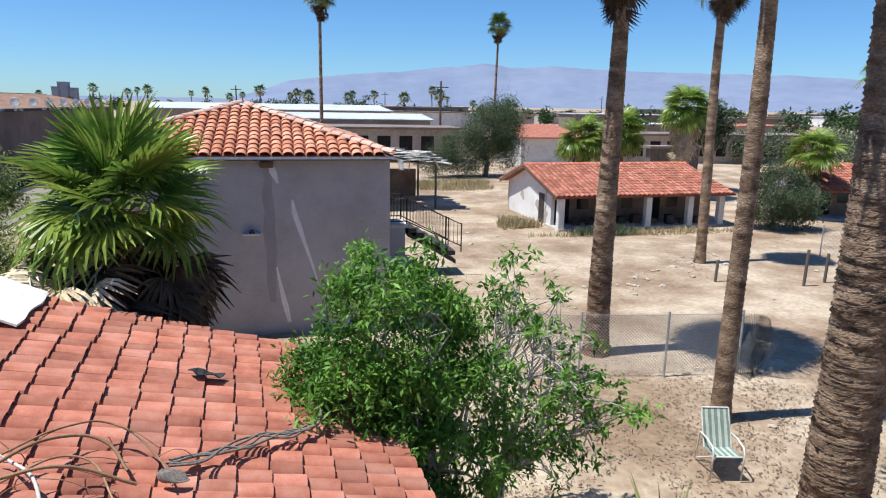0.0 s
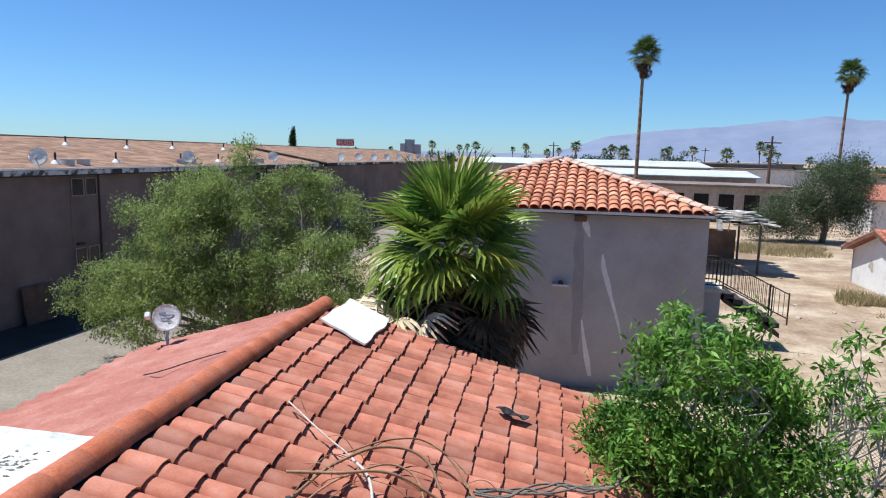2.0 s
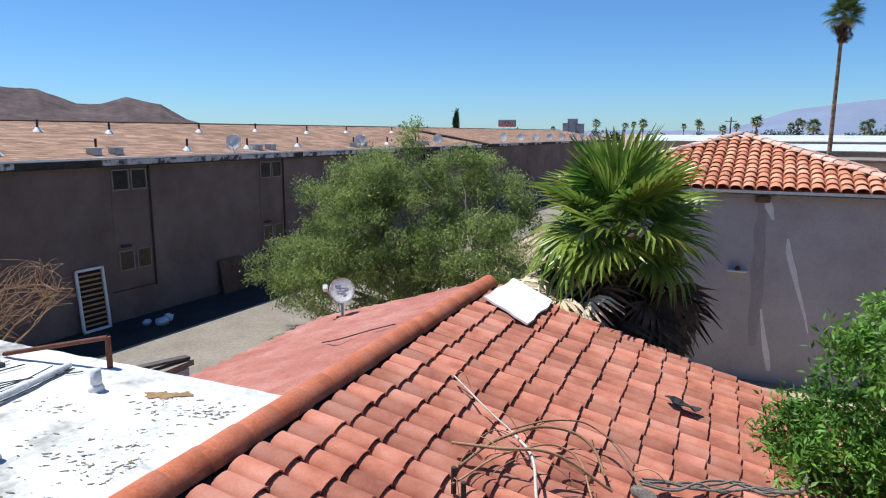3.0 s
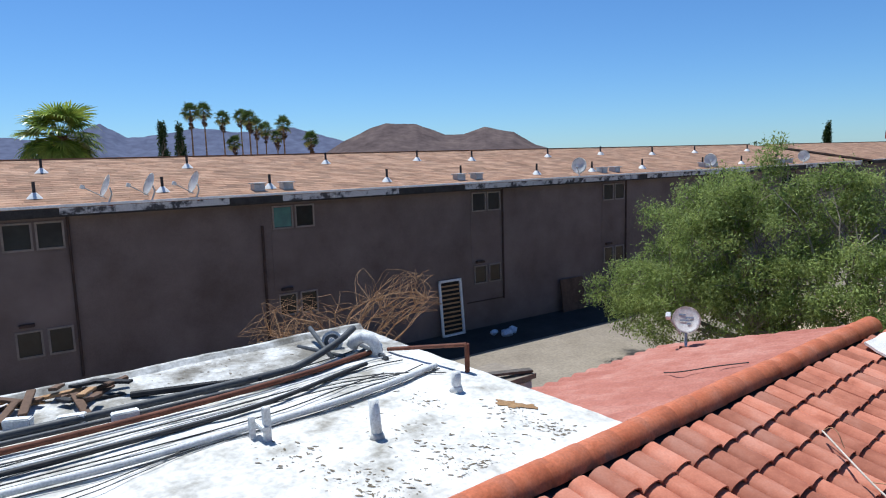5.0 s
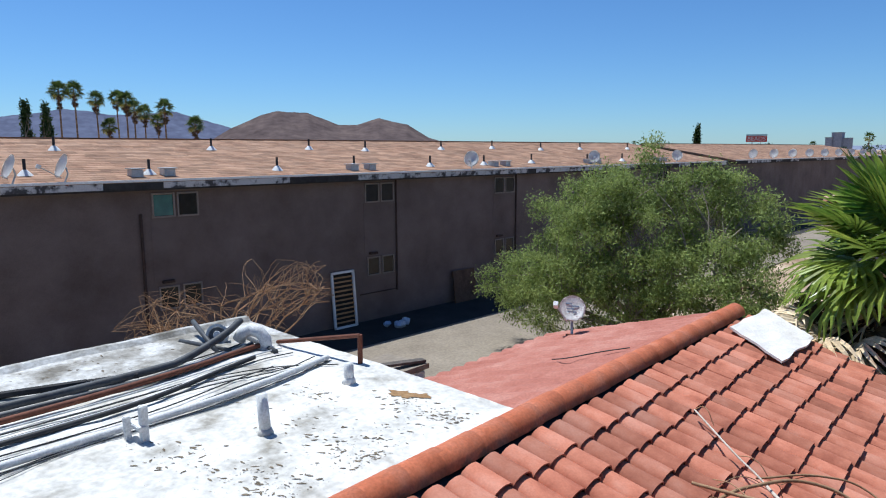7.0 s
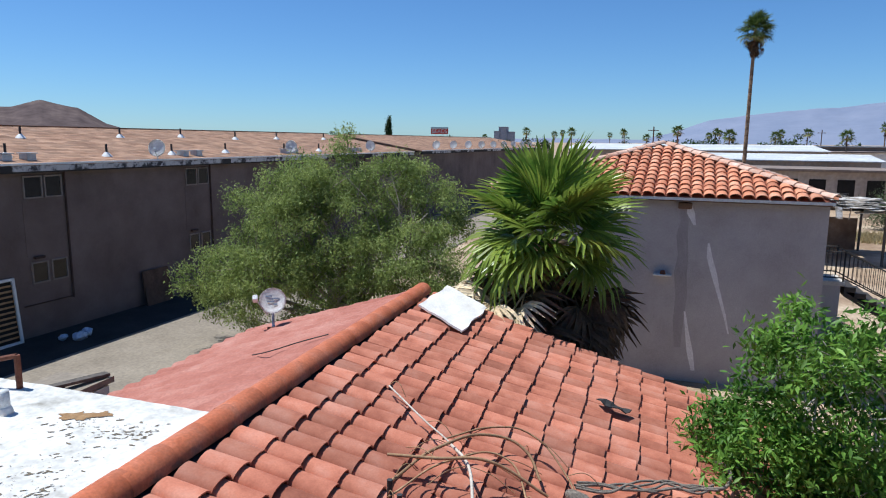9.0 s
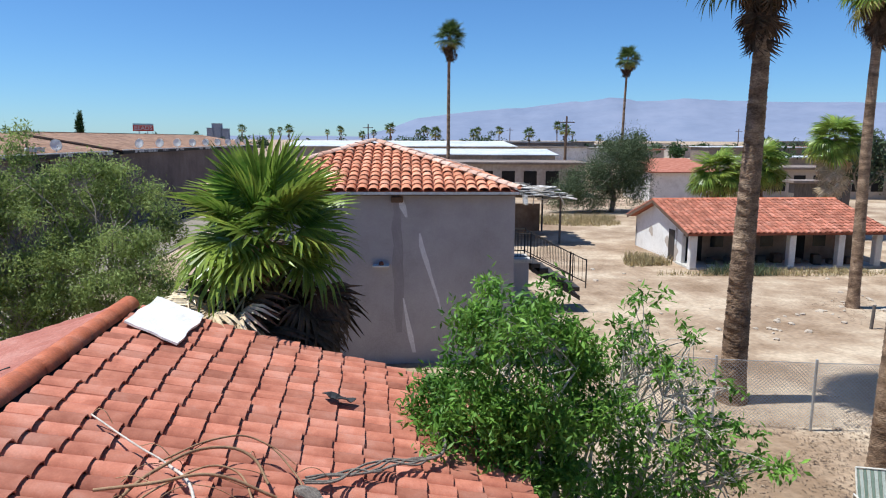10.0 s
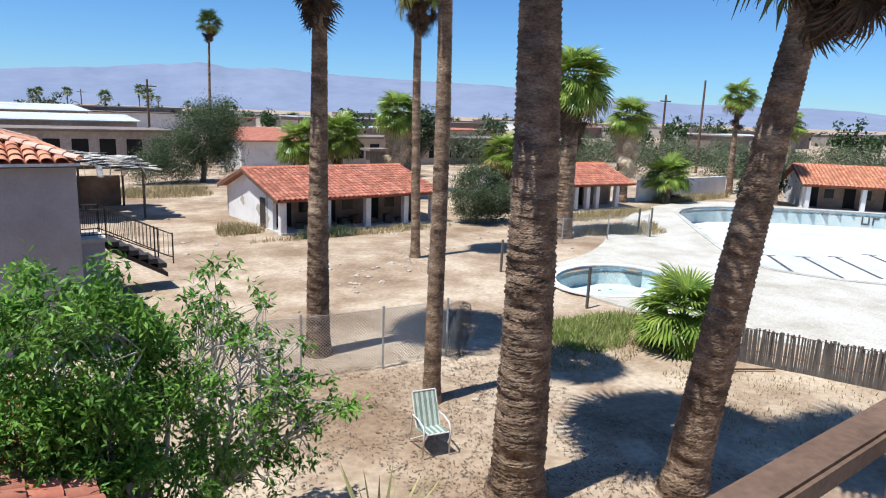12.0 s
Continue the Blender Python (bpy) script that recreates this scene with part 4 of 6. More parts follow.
def wall_streak(pts, widths, mat, off):
    bm = bmesh.new()
    prev = None
    for (x, z), w in zip(pts, widths):
        q = (bm.verts.new((x - w, BY0 - off, z)), bm.verts.new((x + w, BY0 - off, z)))
        if prev:
            bm.faces.new((prev[0], prev[1], q[1], q[0]))
        prev = q
    return part("wall_stain", bm, mat, block)


wall_streak([(0.62, 4.78), (0.70, 4.3), (0.66, 3.9), (0.72, 3.4), (0.68, 2.9), (0.74, 2.3), (0.70, 1.6), (0.72, 0.9)], [0.06, 0.10, 0.14, 0.13, 0.16, 0.14, 0.13, 0.08], STAIN_DARK, 0.006)
wall_streak([(0.80, 4.72), (0.84, 4.5), (0.95, 4.2)], [0.05, 0.10, 0.03], STAIN_PALE, 0.010)
wall_streak([(1.32, 3.75), (1.36, 3.4), (1.50, 2.95), (1.60, 2.6), (1.82, 1.9), (1.95, 1.4)], [0.025, 0.07, 0.075, 0.05, 0.035, 0.015], STAIN_PALE, 0.010)
wall_streak([(0.85, 1.9), (0.95, 1.3), (1.05, 0.8), (1.15, 0.3)], [0.02, 0.05, 0.08, 0.05], STAIN_PALE, 0.010)
hook = part("lamp_bracket", box(0.0, BY0 - 0.25, 2.84, 0.46, BY0 - 0.002, 2.88, bevel=0.01), STUCCO_WHITE, block, "pale ledge bracket with a rusty lamp base")
part("lamp_base", tube([(0.24, BY0 - 0.12, 2.88), (0.24, BY0 - 0.12, 2.98)], [0.08, 0.05], sides=10), METAL_RUST, hook)
part("pipe_cap", box(0.52, BY0 - 0.12, 4.62, 0.86, BY0 - 0.003, 4.78, bevel=0.015), WOOD_BROWN, block)

# ---- outside stair behind the block ----
stair = thing("outside_stair", "dark iron outside stair with a railing and concrete landing", "stair", pose(3.985, 24.0, 0))
part("landing", box(0, 0, 1.86, 1.55, 1.3, 2.0, bevel=0.01), CONCRETE, stair)
part("landing_wall", box(0.1, 0.06, -0.05, 1.45, 1.25, 1.85), STUCCO_GREY, stair)
for k in range(6):
    part("step", box(1.55 + 0.30 * k, 0, 1.68 - 0.18 * k, 1.87 + 0.30 * k, 1.3, 1.84 - 0.18 * k, bevel=0.008), METAL_DARK, stair)
part("stringer", solid([[(1.55, 0.03, 1.70), (3.4, 0.03, 0.59), (3.4, 1.27, 0.59), (1.55, 1.27, 1.70)]], 0.16), METAL_DARK, stair)


def rail_run(x0, z0, x1, z1, y, n):
    for dz in (0.95, 0.12):
        part("rail_bar", tube([(x0, y, z0 + dz), (x1, y, z1 + dz)], 0.02, sides=8), METAL_DARK, stair)
    for k in range(n + 1):
        t = k / n
        x, z = x0 + (x1 - x0) * t, z0 + (z1 - z0) * t
        part("baluster", tube([(x, y, z + 0.12), (x, y, z + 0.95)], 0.009, sides=6), METAL_DARK, stair)
    for x, z in ((x0, z0), (x1, z1)):
        part("rail_post", tube([(x, y, z - 0.1), (x, y, z + 1.0)], 0.025, sides=8), METAL_DARK, stair)


rail_run(0.03, 2.0, 1.5, 2.0, 0.04, 12)
rail_run(1.5, 2.0, 3.0, 1.28, 0.04, 13)
rail_run(3.0, 1.28, 3.6, 1.0, 0.04, 4)
rail_run(0.03, 2.0, 1.5, 2.0, 1.26, 12)
rail_run(1.5, 2.0, 3.4, 1.02, 1.26, 15)

# ---- torn canopy beyond the block ----
canopy = thing("torn_canopy", "collapsed shade roof of torn pale sheets on posts", "canopy")
rg = random.Random(8)
for x, y in ((11.3, 40.5), (6.3, 46.0), (8.8, 46.0), (11.3, 46.0)):
    part("post", tube([(x, y, -0.1), (x, y, 2.97)], 0.07, sides=8), WOOD_GREY, canopy)
# wall coloured dark to fill the shaded space under the sheets
part("low_wall", box(5.6, 46.3, -0.1, 11.2, 46.5, 2.0, bevel=0.02), STUCCO_SHADE, canopy)
part("beam", box(5.8, 40.35, 2.95, 11.6, 40.65, 3.12, bevel=0.01), WOOD_GREY, canopy)
part("beam", box(5.8, 45.85, 3.0, 11.6, 46.15, 3.2, bevel=0.01), WOOD_GREY, canopy)
SHEET = material("torn_pale_sheet", ((0.15, 0.12, 0.09), (0.32, 0.275, 0.225), (0.60, 0.57, 0.53)), scale=1.6, fine=25, stops=(0.38, 0.58))
for k in range(230):
    x, y = 5.4 + 6.2 * rg.random(), 39.8 + 6.4 * rg.random()
    part("torn_sheet", box(-0.6, -0.3, -0.012, 0.6, 0.3, 0.012, m=pose(x, y, 3.55 - 0.10 * (x - 5.4) + 0.03 * (y - 39.8) + rg.uniform(-0.15, 0.15), rg.uniform(-7, 7), rg.uniform(-7, 7), rg.uniform(-60, 60))), SHEET, canopy)
for k in range(9):
    x = 5.4 + 0.7 * k
    part("hanging_strip", box(-0.18, -0.01, -0.7, 0.18, 0.01, 0.0, m=pose(x, 39.9 + rg.uniform(-0.3, 0.3), 3.2, rg.uniform(-30, 30), rg.uniform(-20, 20), rg.uniform(0, 90))), SHEET, canopy)
canopy.location = (-0.9, 0.0, -0.1)
# ---- plants ----
GREEN_FAN = leafy("fan_palm_green", (0.06, 0.135, 0.018), (0.35, 0.42, 0.075), 0.34, 0.28)
GREEN_FAN_OLD = leafy("fan_palm_yellowing", (0.24, 0.24, 0.05), (0.40, 0.36, 0.10), 0.3, 0.45)
GREEN_BUSH = leafy("bright_green_leaf", (0.055, 0.15, 0.02), (0.25, 0.42, 0.07), 0.38, 0.45)
GREEN_MESQUITE = leafy("mesquite_leaf", (0.14, 0.195, 0.045), (0.37, 0.43, 0.14), 0.42)
GREEN_DUSTY = leafy("dusty_olive_leaf", (0.055, 0.08, 0.04), (0.13, 0.165, 0.09), 0.2)
GREEN_DARK = leafy("dark_green_leaf", (0.02, 0.05, 0.015), (0.06, 0.10, 0.03), 0.2)
GREEN_OLIVE = leafy("olive_tree_leaf", (0.06, 0.085, 0.04), (0.14, 0.175, 0.085), 0.25)
GREEN_SAGE = leafy("sage_olive_leaf", (0.085, 0.105, 0.055), (0.17, 0.19, 0.105), 0.2)
DRY_GRASS = leafy("dry_grass", (0.30, 0.23, 0.11), (0.48, 0.40, 0.22), 0.2, 0.8)
GREEN_GRASS = leafy("green_grass", (0.22, 0.27, 0.06), (0.42, 0.44, 0.16), 0.3, 0.7)


def fan_leaf(seed, petiole=0.82, radius=1.0, spread=128, blades=30, droop=0.30, fold=0.35, bend=0.0, fuse=0.40):
    """One fan frond: a petiole along +x and pleated blades round its tip."""
    rg = random.Random(seed)
    v, f = [], []
    for k in range(4):
        x = petiole * k / 3
        z = 0.10 * math.sin(math.pi * k / 3 * 0.9)
        for dy, dz in ((-0.022, 0), (0.022, 0), (0, -0.022)):
            v.append((x, dy * (1 - 0.15 * k), z + dz))
        if k:
            a = len(v) - 6
            f += [(a, a + 1, a + 4, a + 3), (a + 1, a + 2, a + 5, a + 4), (a + 2, a, a + 3, a + 5)]
    hub = (petiole, 0, v[-1][2] + 0.022)
    first = len(v)
    for b in range(blades):
        ang = radians(-spread + 2 * spread * (b + 0.5) / blades) + rg.uniform(-0.02, 0.02)
        L = radius * (0.72 + 0.28 * math.cos(ang * 0.62)) * rg.uniform(0.92, 1.05)
        half = radians(2 * spread / blades) * 0.62
        ca, sa = math.cos(ang), math.sin(ang)
        cup = 0.10 * abs(math.sin(ang))
        dr = droop * rg.uniform(0.6, 1.5)
        a = len(v)
        for s in (0.06, 0.42, 0.72, 1.0):
            r = L * s
            w = r * math.tan(half) * {0.06: 0.85, 0.42: 0.80 + 0.3 * (fuse - 0.4), 0.72: fuse}.get(s, 0.0) + 0.003
            z = hub[2] + cup * r - dr * (s ** 3) * L * 0.9
            rr = r * (1 - 0.25 * dr * s * s)
            for q in (-1, 0, 1):
                v.append((hub[0] + rr * ca - q * w * sa, hub[1] + rr * sa + q * w * ca, z - (fold * w if q == 0 else 0)))
        for s in range(3):
            c = a + 3 * s
            f += [(c, c + 1, c + 4, c + 3), (c + 1, c + 2, c + 5, c + 4)]
    cb, sb = math.cos(bend), math.sin(bend)
    for k in range(first, len(v)):       # the blade tips down where it leaves the stalk
        dx, dz = v[k][0] - hub[0], v[k][2] - hub[2]
        v[k] = (hub[0] + dx * cb + dz * sb, v[k][1], hub[2] - dx * sb + dz * cb)
    return v, f


def leaf_mesh(name, data, mat):
    me = bpy.data.meshes.new(name)
    me.from_pydata(data[0], [], data[1])
    me.materials.append(mat)
    return me


FRONDS = [leaf_mesh("frond", fan_leaf(s, droop=0.16 + 0.12 * s, bend=0.4, fuse=0.5), GREEN_FAN) for s in range(3)]
FRONDS_OLD = [leaf_mesh("frond", fan_leaf(7, droop=0.5), GREEN_FAN_OLD)]
NEAR_FRONDS = [leaf_mesh("frond", fan_leaf(60 + s, petiole=0.80 - 0.03 * s, radius=1.0, spread=124, blades=32, droop=0.12 + 0.08 * s, fold=0.5, bend=(0.0, 0.12, 0.3, 0.5)[s], fuse=0.52), GREEN_FAN) for s in range(4)]
# darker green for distant palms, and for shade painted into two near crowns
GREEN_FAN_DARK = leafy("distant_and_shaded_palm_green", (0.045, 0.085, 0.02), (0.13, 0.18, 0.05), 0.2, 0.5)
FRONDS_DARK = [leaf_mesh("frond", fan_leaf(s, droop=0.3), GREEN_FAN_DARK) for s in range(2)]
DEAD_DARK = [leaf_mesh("dead_frond", fan_leaf(30 + s, petiole=0.8, radius=0.75, spread=75, blades=16, droop=0.5, fold=0.5), DEAD_SHADED_BROWN) for s in range(2)]
DEAD = [leaf_mesh("dead_frond", fan_leaf(20 + s, petiole=0.8, radius=0.75, spread=75, blades=16, droop=0.5, fold=0.5), DEAD_FROND) for s in range(2)]


def frond_pose(x, y, z, az, el, roll, size):
    return Matrix.Translation((x, y, z)) @ Euler((0, 0, radians(az))).to_matrix().to_4x4() @ Euler((0, radians(-el), 0)).to_matrix().to_4x4() @ Euler((radians(roll), 0, 0)).to_matrix().to_4x4() @ Matrix.Scale(size, 4)


def trunk_mesh(h, r0, r1, lean=(0, 0), rings=None, sides=18, seed=0, flare=1.25, rugged=0.025):
    """A palm trunk with old leaf-base rings, slightly uneven."""
    rg = random.Random(seed)
    sides, rugged = (40, 0.045) if r0 > 0.3 else (sides, rugged)
    n = rings or int(h / (0.075 if r0 > 0.3 else 0.11))
    bm = bmesh.new()
    prev = None
    for k in range(n + 1):
        t = k / n
        for half in (0, 1):
            if k == n and half:
                break
            tt = t + half * 0.55 / n
            r = r0 + (r1 - r0) * min(1, tt * 1.25)
            r *= 1 + (flare - 1) * max(0, 1 - tt * h / 0.7) ** 2
            r *= (0.975 if half else 1.045) * (1 + 0.03 * noise.noise((0, seed, tt * h * 1.3)))
            cx = lean[0] * tt ** 1.3 + 0.05 * math.sin(tt * 4 + seed)
            cy = lean[1] * tt ** 1.3 + 0.04 * math.cos(tt * 5 + seed)
            tilt = rg.uniform(-0.012, 0.012)
            ring = [bm.verts.new((cx + r * k_ * math.cos(a), cy + r * k_ * math.sin(a), tt * h + tilt * math.cos(a) * 2 + 0.012 * math.sin(3 * a + 1.7 * k) - 0.05)) for a, k_ in [(2 * math.pi * q / sides, 1 + rg.uniform(-rugged, rugged)) for q in range(sides)]]
            if prev:
                for q in range(sides):
                    bm.faces.new((prev[q], prev[(q + 1) % sides], ring[(q + 1) % sides], ring[q]))
            prev = ring
    bm.faces.new(prev)
    return bm


def palm(label, x, y, crown_z, r0, r1, lean=(0, 0), fronds=34, dead=26, size=1.0, skirt=1.4, low=-40, seed=0, group="", old=4, dead_low=-88, green=None, straw=None, dead_size=0.0, dead_top=-52):
    """A fan palm: ringed trunk, green fronds, hanging dead fronds."""
    rg = random.Random(seed)
    t = thing("palm_tree", label, "palm tree", pose(x, y, 0), group=group)
    part("trunk", trunk_mesh(crown_z, r0, r1, lean, seed=seed), PALM_BARK, t, "ringed grey-brown palm trunk", smooth=True)
    cx, cy = lean
    for k in range(fronds):
        q = (k + 0.5) / fronds
        el = 82 - (82 - low) * q ** 0.8 + rg.uniform(-7, 7)
        m = frond_pose(cx, cy, crown_z - 0.1 - 0.25 * q, 137.5 * k + rg.uniform(-12, 12), el, rg.uniform(-25, 25), size * rg.uniform(0.88, 1.1))
        pool = FRONDS_OLD if k >= fronds - old else (green or FRONDS)
        o = new("frond", pool[min(int(4.0 * q + rg.uniform(-0.6, 0.6)), 3)] if len(pool) == 4 else pool[k % len(pool)])
        o.parent = t
        o.matrix_basis = m
    for k in range(dead):
        q = (k + 0.5) / dead
        m = frond_pose(cx + 0.1 * math.cos(k), cy + 0.1 * math.sin(k), crown_z - 0.3 - skirt * q, 137.5 * k + rg.uniform(-20, 20), dead_top + (dead_low - dead_top) * q + rg.uniform(-12, 10), rg.uniform(-60, 60), (dead_size or size) * rg.uniform(0.75, 1.05))
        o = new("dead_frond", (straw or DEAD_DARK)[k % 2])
        o.parent = t
        o.matrix_basis = m
    return t


near_palm = palm("dense low fan palm with dead fronds beside the tile roof", -1.46, 11.75, 4.66, 0.30, 0.28, fronds=30, dead=130, size=1.12, skirt=1.5, low=-6, seed=3, old=0, dead_low=-66, dead_size=1.5, dead_top=-34, green=NEAR_FRONDS)
# this crown's shade is put into its darker frond colour
palm("tall fan palm trunk with a dead frond skirt on bare dirt", 9.02, 15.45, 11.2, 0.31, 0.17, (-0.08, 0.0), fronds=36, dead=50, size=1.3, dead_size=0.85, skirt=1.6, seed=11, group="tall palms in the yard", old=0, green=FRONDS_DARK)
palm("slim tall fan palm trunk beside a lawn chair", 9.84, 11.42, 11.4, 0.20, 0.14, (-0.15, -0.05), fronds=28, dead=14, size=0.9, skirt=0.6, seed=12, group="tall palms in the yard", old=0)
palm("thick shaggy tall fan palm trunk in the dirt yard", 8.74, 7.47, 11.2, 0.45, 0.29, (-0.2, 0.0), fronds=38, dead=24, size=1.4, skirt=0.7, seed=13, group="tall palms in the yard", old=0)
# dark frond green paints the shaded look of the leaning crown
palm("leaning thick fan palm with a dark hanging skirt", 11.3, 5.95, 9.9, 0.37, 0.22, (0.47, -1.22), fronds=38, dead=60, size=1.3, dead_size=0.95, skirt=0.9, seed=14, group="tall palms in the yard", dead_low=-80, old=0, green=FRONDS_DARK)
palm("slim tall fan palm in front of the casita", 18.12, 24.33, 12.0, 0.22, 0.16, (-0.05, 0.0), fronds=28, dead=26, size=0.95, skirt=0.9, seed=15, group="tall palms in the yard")
palm("stout fan palm with a full green crown near the pool", 28.5, 24.95, 8.45, 0.48, 0.40, (0.6, 0.4), fronds=38, dead=30, size=1.45, skirt=1.8, seed=16)
palm("fan palm with a long straw-coloured skirt by the pool wall", 45.0, 33.9, 6.75, 0.35, 0.3, fronds=30, dead=90, size=1.25, skirt=3.2, seed=17, dead_low=-64, straw=DEAD)
palm("fan palm with a dead skirt behind the casita", 29.2, 43.0, 6.5, 0.4, 0.35, fronds=34, dead=64, size=1.25, skirt=2.2, seed=18, dead_low=-64, straw=DEAD)
palm("young green fan palm behind the casita roof", 21.3, 43.0, 4.3, 0.3, 0.26, fronds=34, dead=6, size=1.25, seed=19)
palm("young green fan palm behind the casita roof", 24.5, 43.5, 4.7, 0.3, 0.26, fronds=34, dead=8, size=1.2, seed=20)
palm("green and yellow fan palm beside the hedge", 31.8, 33.7, 4.05, 0.3, 0.26, fronds=26, dead=14, size=1.1, skirt=1.2, seed=21, old=10)
palm("tall fan palm beyond the pool", 60.5, 33.8, 9.0, 0.3, 0.2, fronds=26, dead=12, size=1.1, seed=22)
palm("fan palm beyond the pool houses", 55.4, 26.9, 6.6, 0.3, 0.22, fronds=26, dead=30, size=1.1, skirt=1.8, seed=23, straw=DEAD)
palm("low palm with arching green fronds by the pool wall", 48.4, 32.2, 2.1, 0.3, 0.3, fronds=30, dead=2, size=1.35, low=-15, seed=24, old=0)
palm("small bushy fan palm on the pool bank", 18.25, 10.62, 0.95, 0.25, 0.24, fronds=38, dead=16, size=1.0, skirt=0.3, low=-22, seed=25, old=3)
palm("tall thin fan palm beyond the block", 4.3, 55.8, 14.6, 0.17, 0.12, (0.2, 0), fronds=34, dead=26, size=0.85, skirt=0.9, low=-30, seed=26, group="far thin palms", green=FRONDS_DARK)
palm("tall thin fan palm far off", 27.3, 81.5, 16.2, 0.2, 0.13, (0.4, 0), fronds=30, dead=22, size=1.0, skirt=0.9, seed=27, group="far thin palms", green=FRONDS_DARK)
palm("fan palm crown rising behind the motel roof", -35.5, 3.6, 8.0, 0.35, 0.3, fronds=36, dead=20, size=1.25, seed=28)
for k, (az, el) in enumerate(((-75.3, 4.75), (-74.3, 4.75), (-72.9, 4.2), (-71.5, 4.3), (-70.8, 4.2), (-70.3, 3.6), (-69.6, 3.2), (-68.7, 2.6), (-68.1, 3.7), (-65.9, 2.4), (-72.1, 2.2))):
    d = 118 + 9 * (k % 4)
    palm("tall fan palm on the skyline behind the motel", d * math.sin(radians(az)), d * math.cos(radians(az)), 6.3 + d * math.tan(radians(el)) - 0.6, 0.2, 0.12, fronds=26, dead=10, size=1.05, seed=40 + k, green=FRONDS_DARK, group="palms on the skyline")


def crown_leaves(name, clumps, count, size, spread, mat, parent, seed, aspect=2.6, droop=0.3, label=""):
    """Small pointed leaves scattered round clump centres, as one mesh."""
    rs = np.random.RandomState(seed)
    c = np.array(clumps)[rs.randint(0, len(clumps), count)]
    p = c + rs.normal(0, 1, (count, 3)) * np.array(spread)
    d = rs.normal(0, 1, (count, 3))
    d[:, 2] -= droop
    d /= np.linalg.norm(d, axis=1)[:, None]
    u = np.cross(d, rs.normal(0, 1, (count, 3)) * 0.6 + np.array([0, 0, 1.0]))
    u /= np.linalg.norm(u, axis=1)[:, None] + 1e-6
    n = np.cross(u, d)
    s = size * rs.uniform(0.65, 1.25, (count, 1))
    w = s / aspect / 2
    v = np.stack([p, p + d * s * 0.45 + u * w + n * w * 0.3, p + d * s, p + d * s * 0.45 - u * w + n * w * 0.3], 1).reshape(-1, 3)
    me = bpy.data.meshes.new(name)
    me.vertices.add(len(v))
    me.vertices.foreach_set("co", v.ravel())
    me.loops.add(count * 6)
    idx = (np.arange(count)[:, None] * 4 + np.array([0, 1, 2, 0, 2, 3])[None]).ravel()
    me.loops.foreach_set("vertex_index", idx)
    me.polygons.add(count * 2)
    me.polygons.foreach_set("loop_start", np.arange(count * 2) * 3)
    me.update(calc_edges=True)
    me.materials.append(mat)
    ob = new(name, me)
    ob.parent = parent
    if label:
        ob["label"] = label
    return ob


def limb(bm, a, b, r0, r1, rg, sides=6, bend=0.18):
    a, b = Vector(a), Vector(b)
    L = (b - a).length
    off = Vector((rg.uniform(-1, 1), rg.uniform(-1, 1), rg.uniform(0, 1))) * L * bend
    pts = [a.lerp(b, t) + off * math.sin(math.pi * t) + Vector((rg.uniform(-1, 1), rg.uniform(-1, 1), rg.uniform(-1, 1))) * L * 0.025 * (0 < t < 1) for t in (0, 0.2, 0.4, 0.6, 0.8, 1)]
    tube(pts, [r0 + (r1 - r0) * k / 5 for k in range(6)], bm, sides=sides)
    return pts


def tree(name, label, category, base, fork, blobs, leaf, bark, count, size, spread, seed, trunk_r=0.12, limbs=9, aspect=2.6, droop=0.3, group="", twigs=60, bend=0.18):
    """blobs: (centre, radii, clump count). Limbs run from the fork to clumps; twigs end at clumps."""
    rg = random.Random(seed)
    t = thing(name, label, category, pose(*base), group=group)
    clumps = []
    for c, r, n in blobs:
        for _ in range(n):
            d = Vector((rg.gauss(0, 1), rg.gauss(0, 1), rg.gauss(0, 1))).normalized() * rg.uniform(0.35, 1.0) ** 0.6
            d *= 1 + 0.22 * noise.noise(d * 2.3 + Vector((seed, 0, 0)))
            clumps.append((c[0] - base[0] + d.x * r[0], c[1] - base[1] + d.y * r[1], c[2] - base[2] + d.z * r[2]))
    f = Vector(fork) - Vector(base)
    bm = bmesh.new()
    limb(bm, (0, 0, -0.1), f, trunk_r, trunk_r * 0.75, rg, 9, 0.08)
    part("trunk", bm, bark, t, smooth=True)
    bm = bmesh.new()
    nodes = []
    for k in range(limbs):
        e = Vector(rg.choice(clumps))
        lb = bmesh.new()
        pts = limb(lb, f, f.lerp(e, 0.85), trunk_r * 0.5, trunk_r * 0.12, rg, 6, bend)
        part("limb", lb, bark, t)
        nodes += pts[2:]
    for k in range(twigs):
        e = Vector(rg.choice(clumps))
        a = min(rg.sample(nodes, min(10, len(nodes))), key=lambda q: (q - e).length)
        limb(bm, a, e, trunk_r * 0.14, trunk_r * 0.04, rg, 4, bend * 0.67)
    part("branchwork", bm, bark, t)["kind"] = "stuff"
    if count:
        crown_leaves("crown", clumps, count, size, spread, leaf, t, seed, aspect, droop)
    return t


# matted straw of old fronds resting on the roof edge
rg = random.Random(31)
for k in range(34):
    az = 206 + 58 * k / 33 + rg.uniform(-8, 8)
    o = new("dead_frond", DEAD[k % 2])
    o.parent = near_palm
    o.matrix_basis = frond_pose(0.35 * math.cos(radians(az)), 0.35 * math.sin(radians(az)), 4.0 - 0.6 * rg.random(), az, rg.uniform(-34, -14), rg.uniform(-50, 50), rg.uniform(1.05, 1.3))


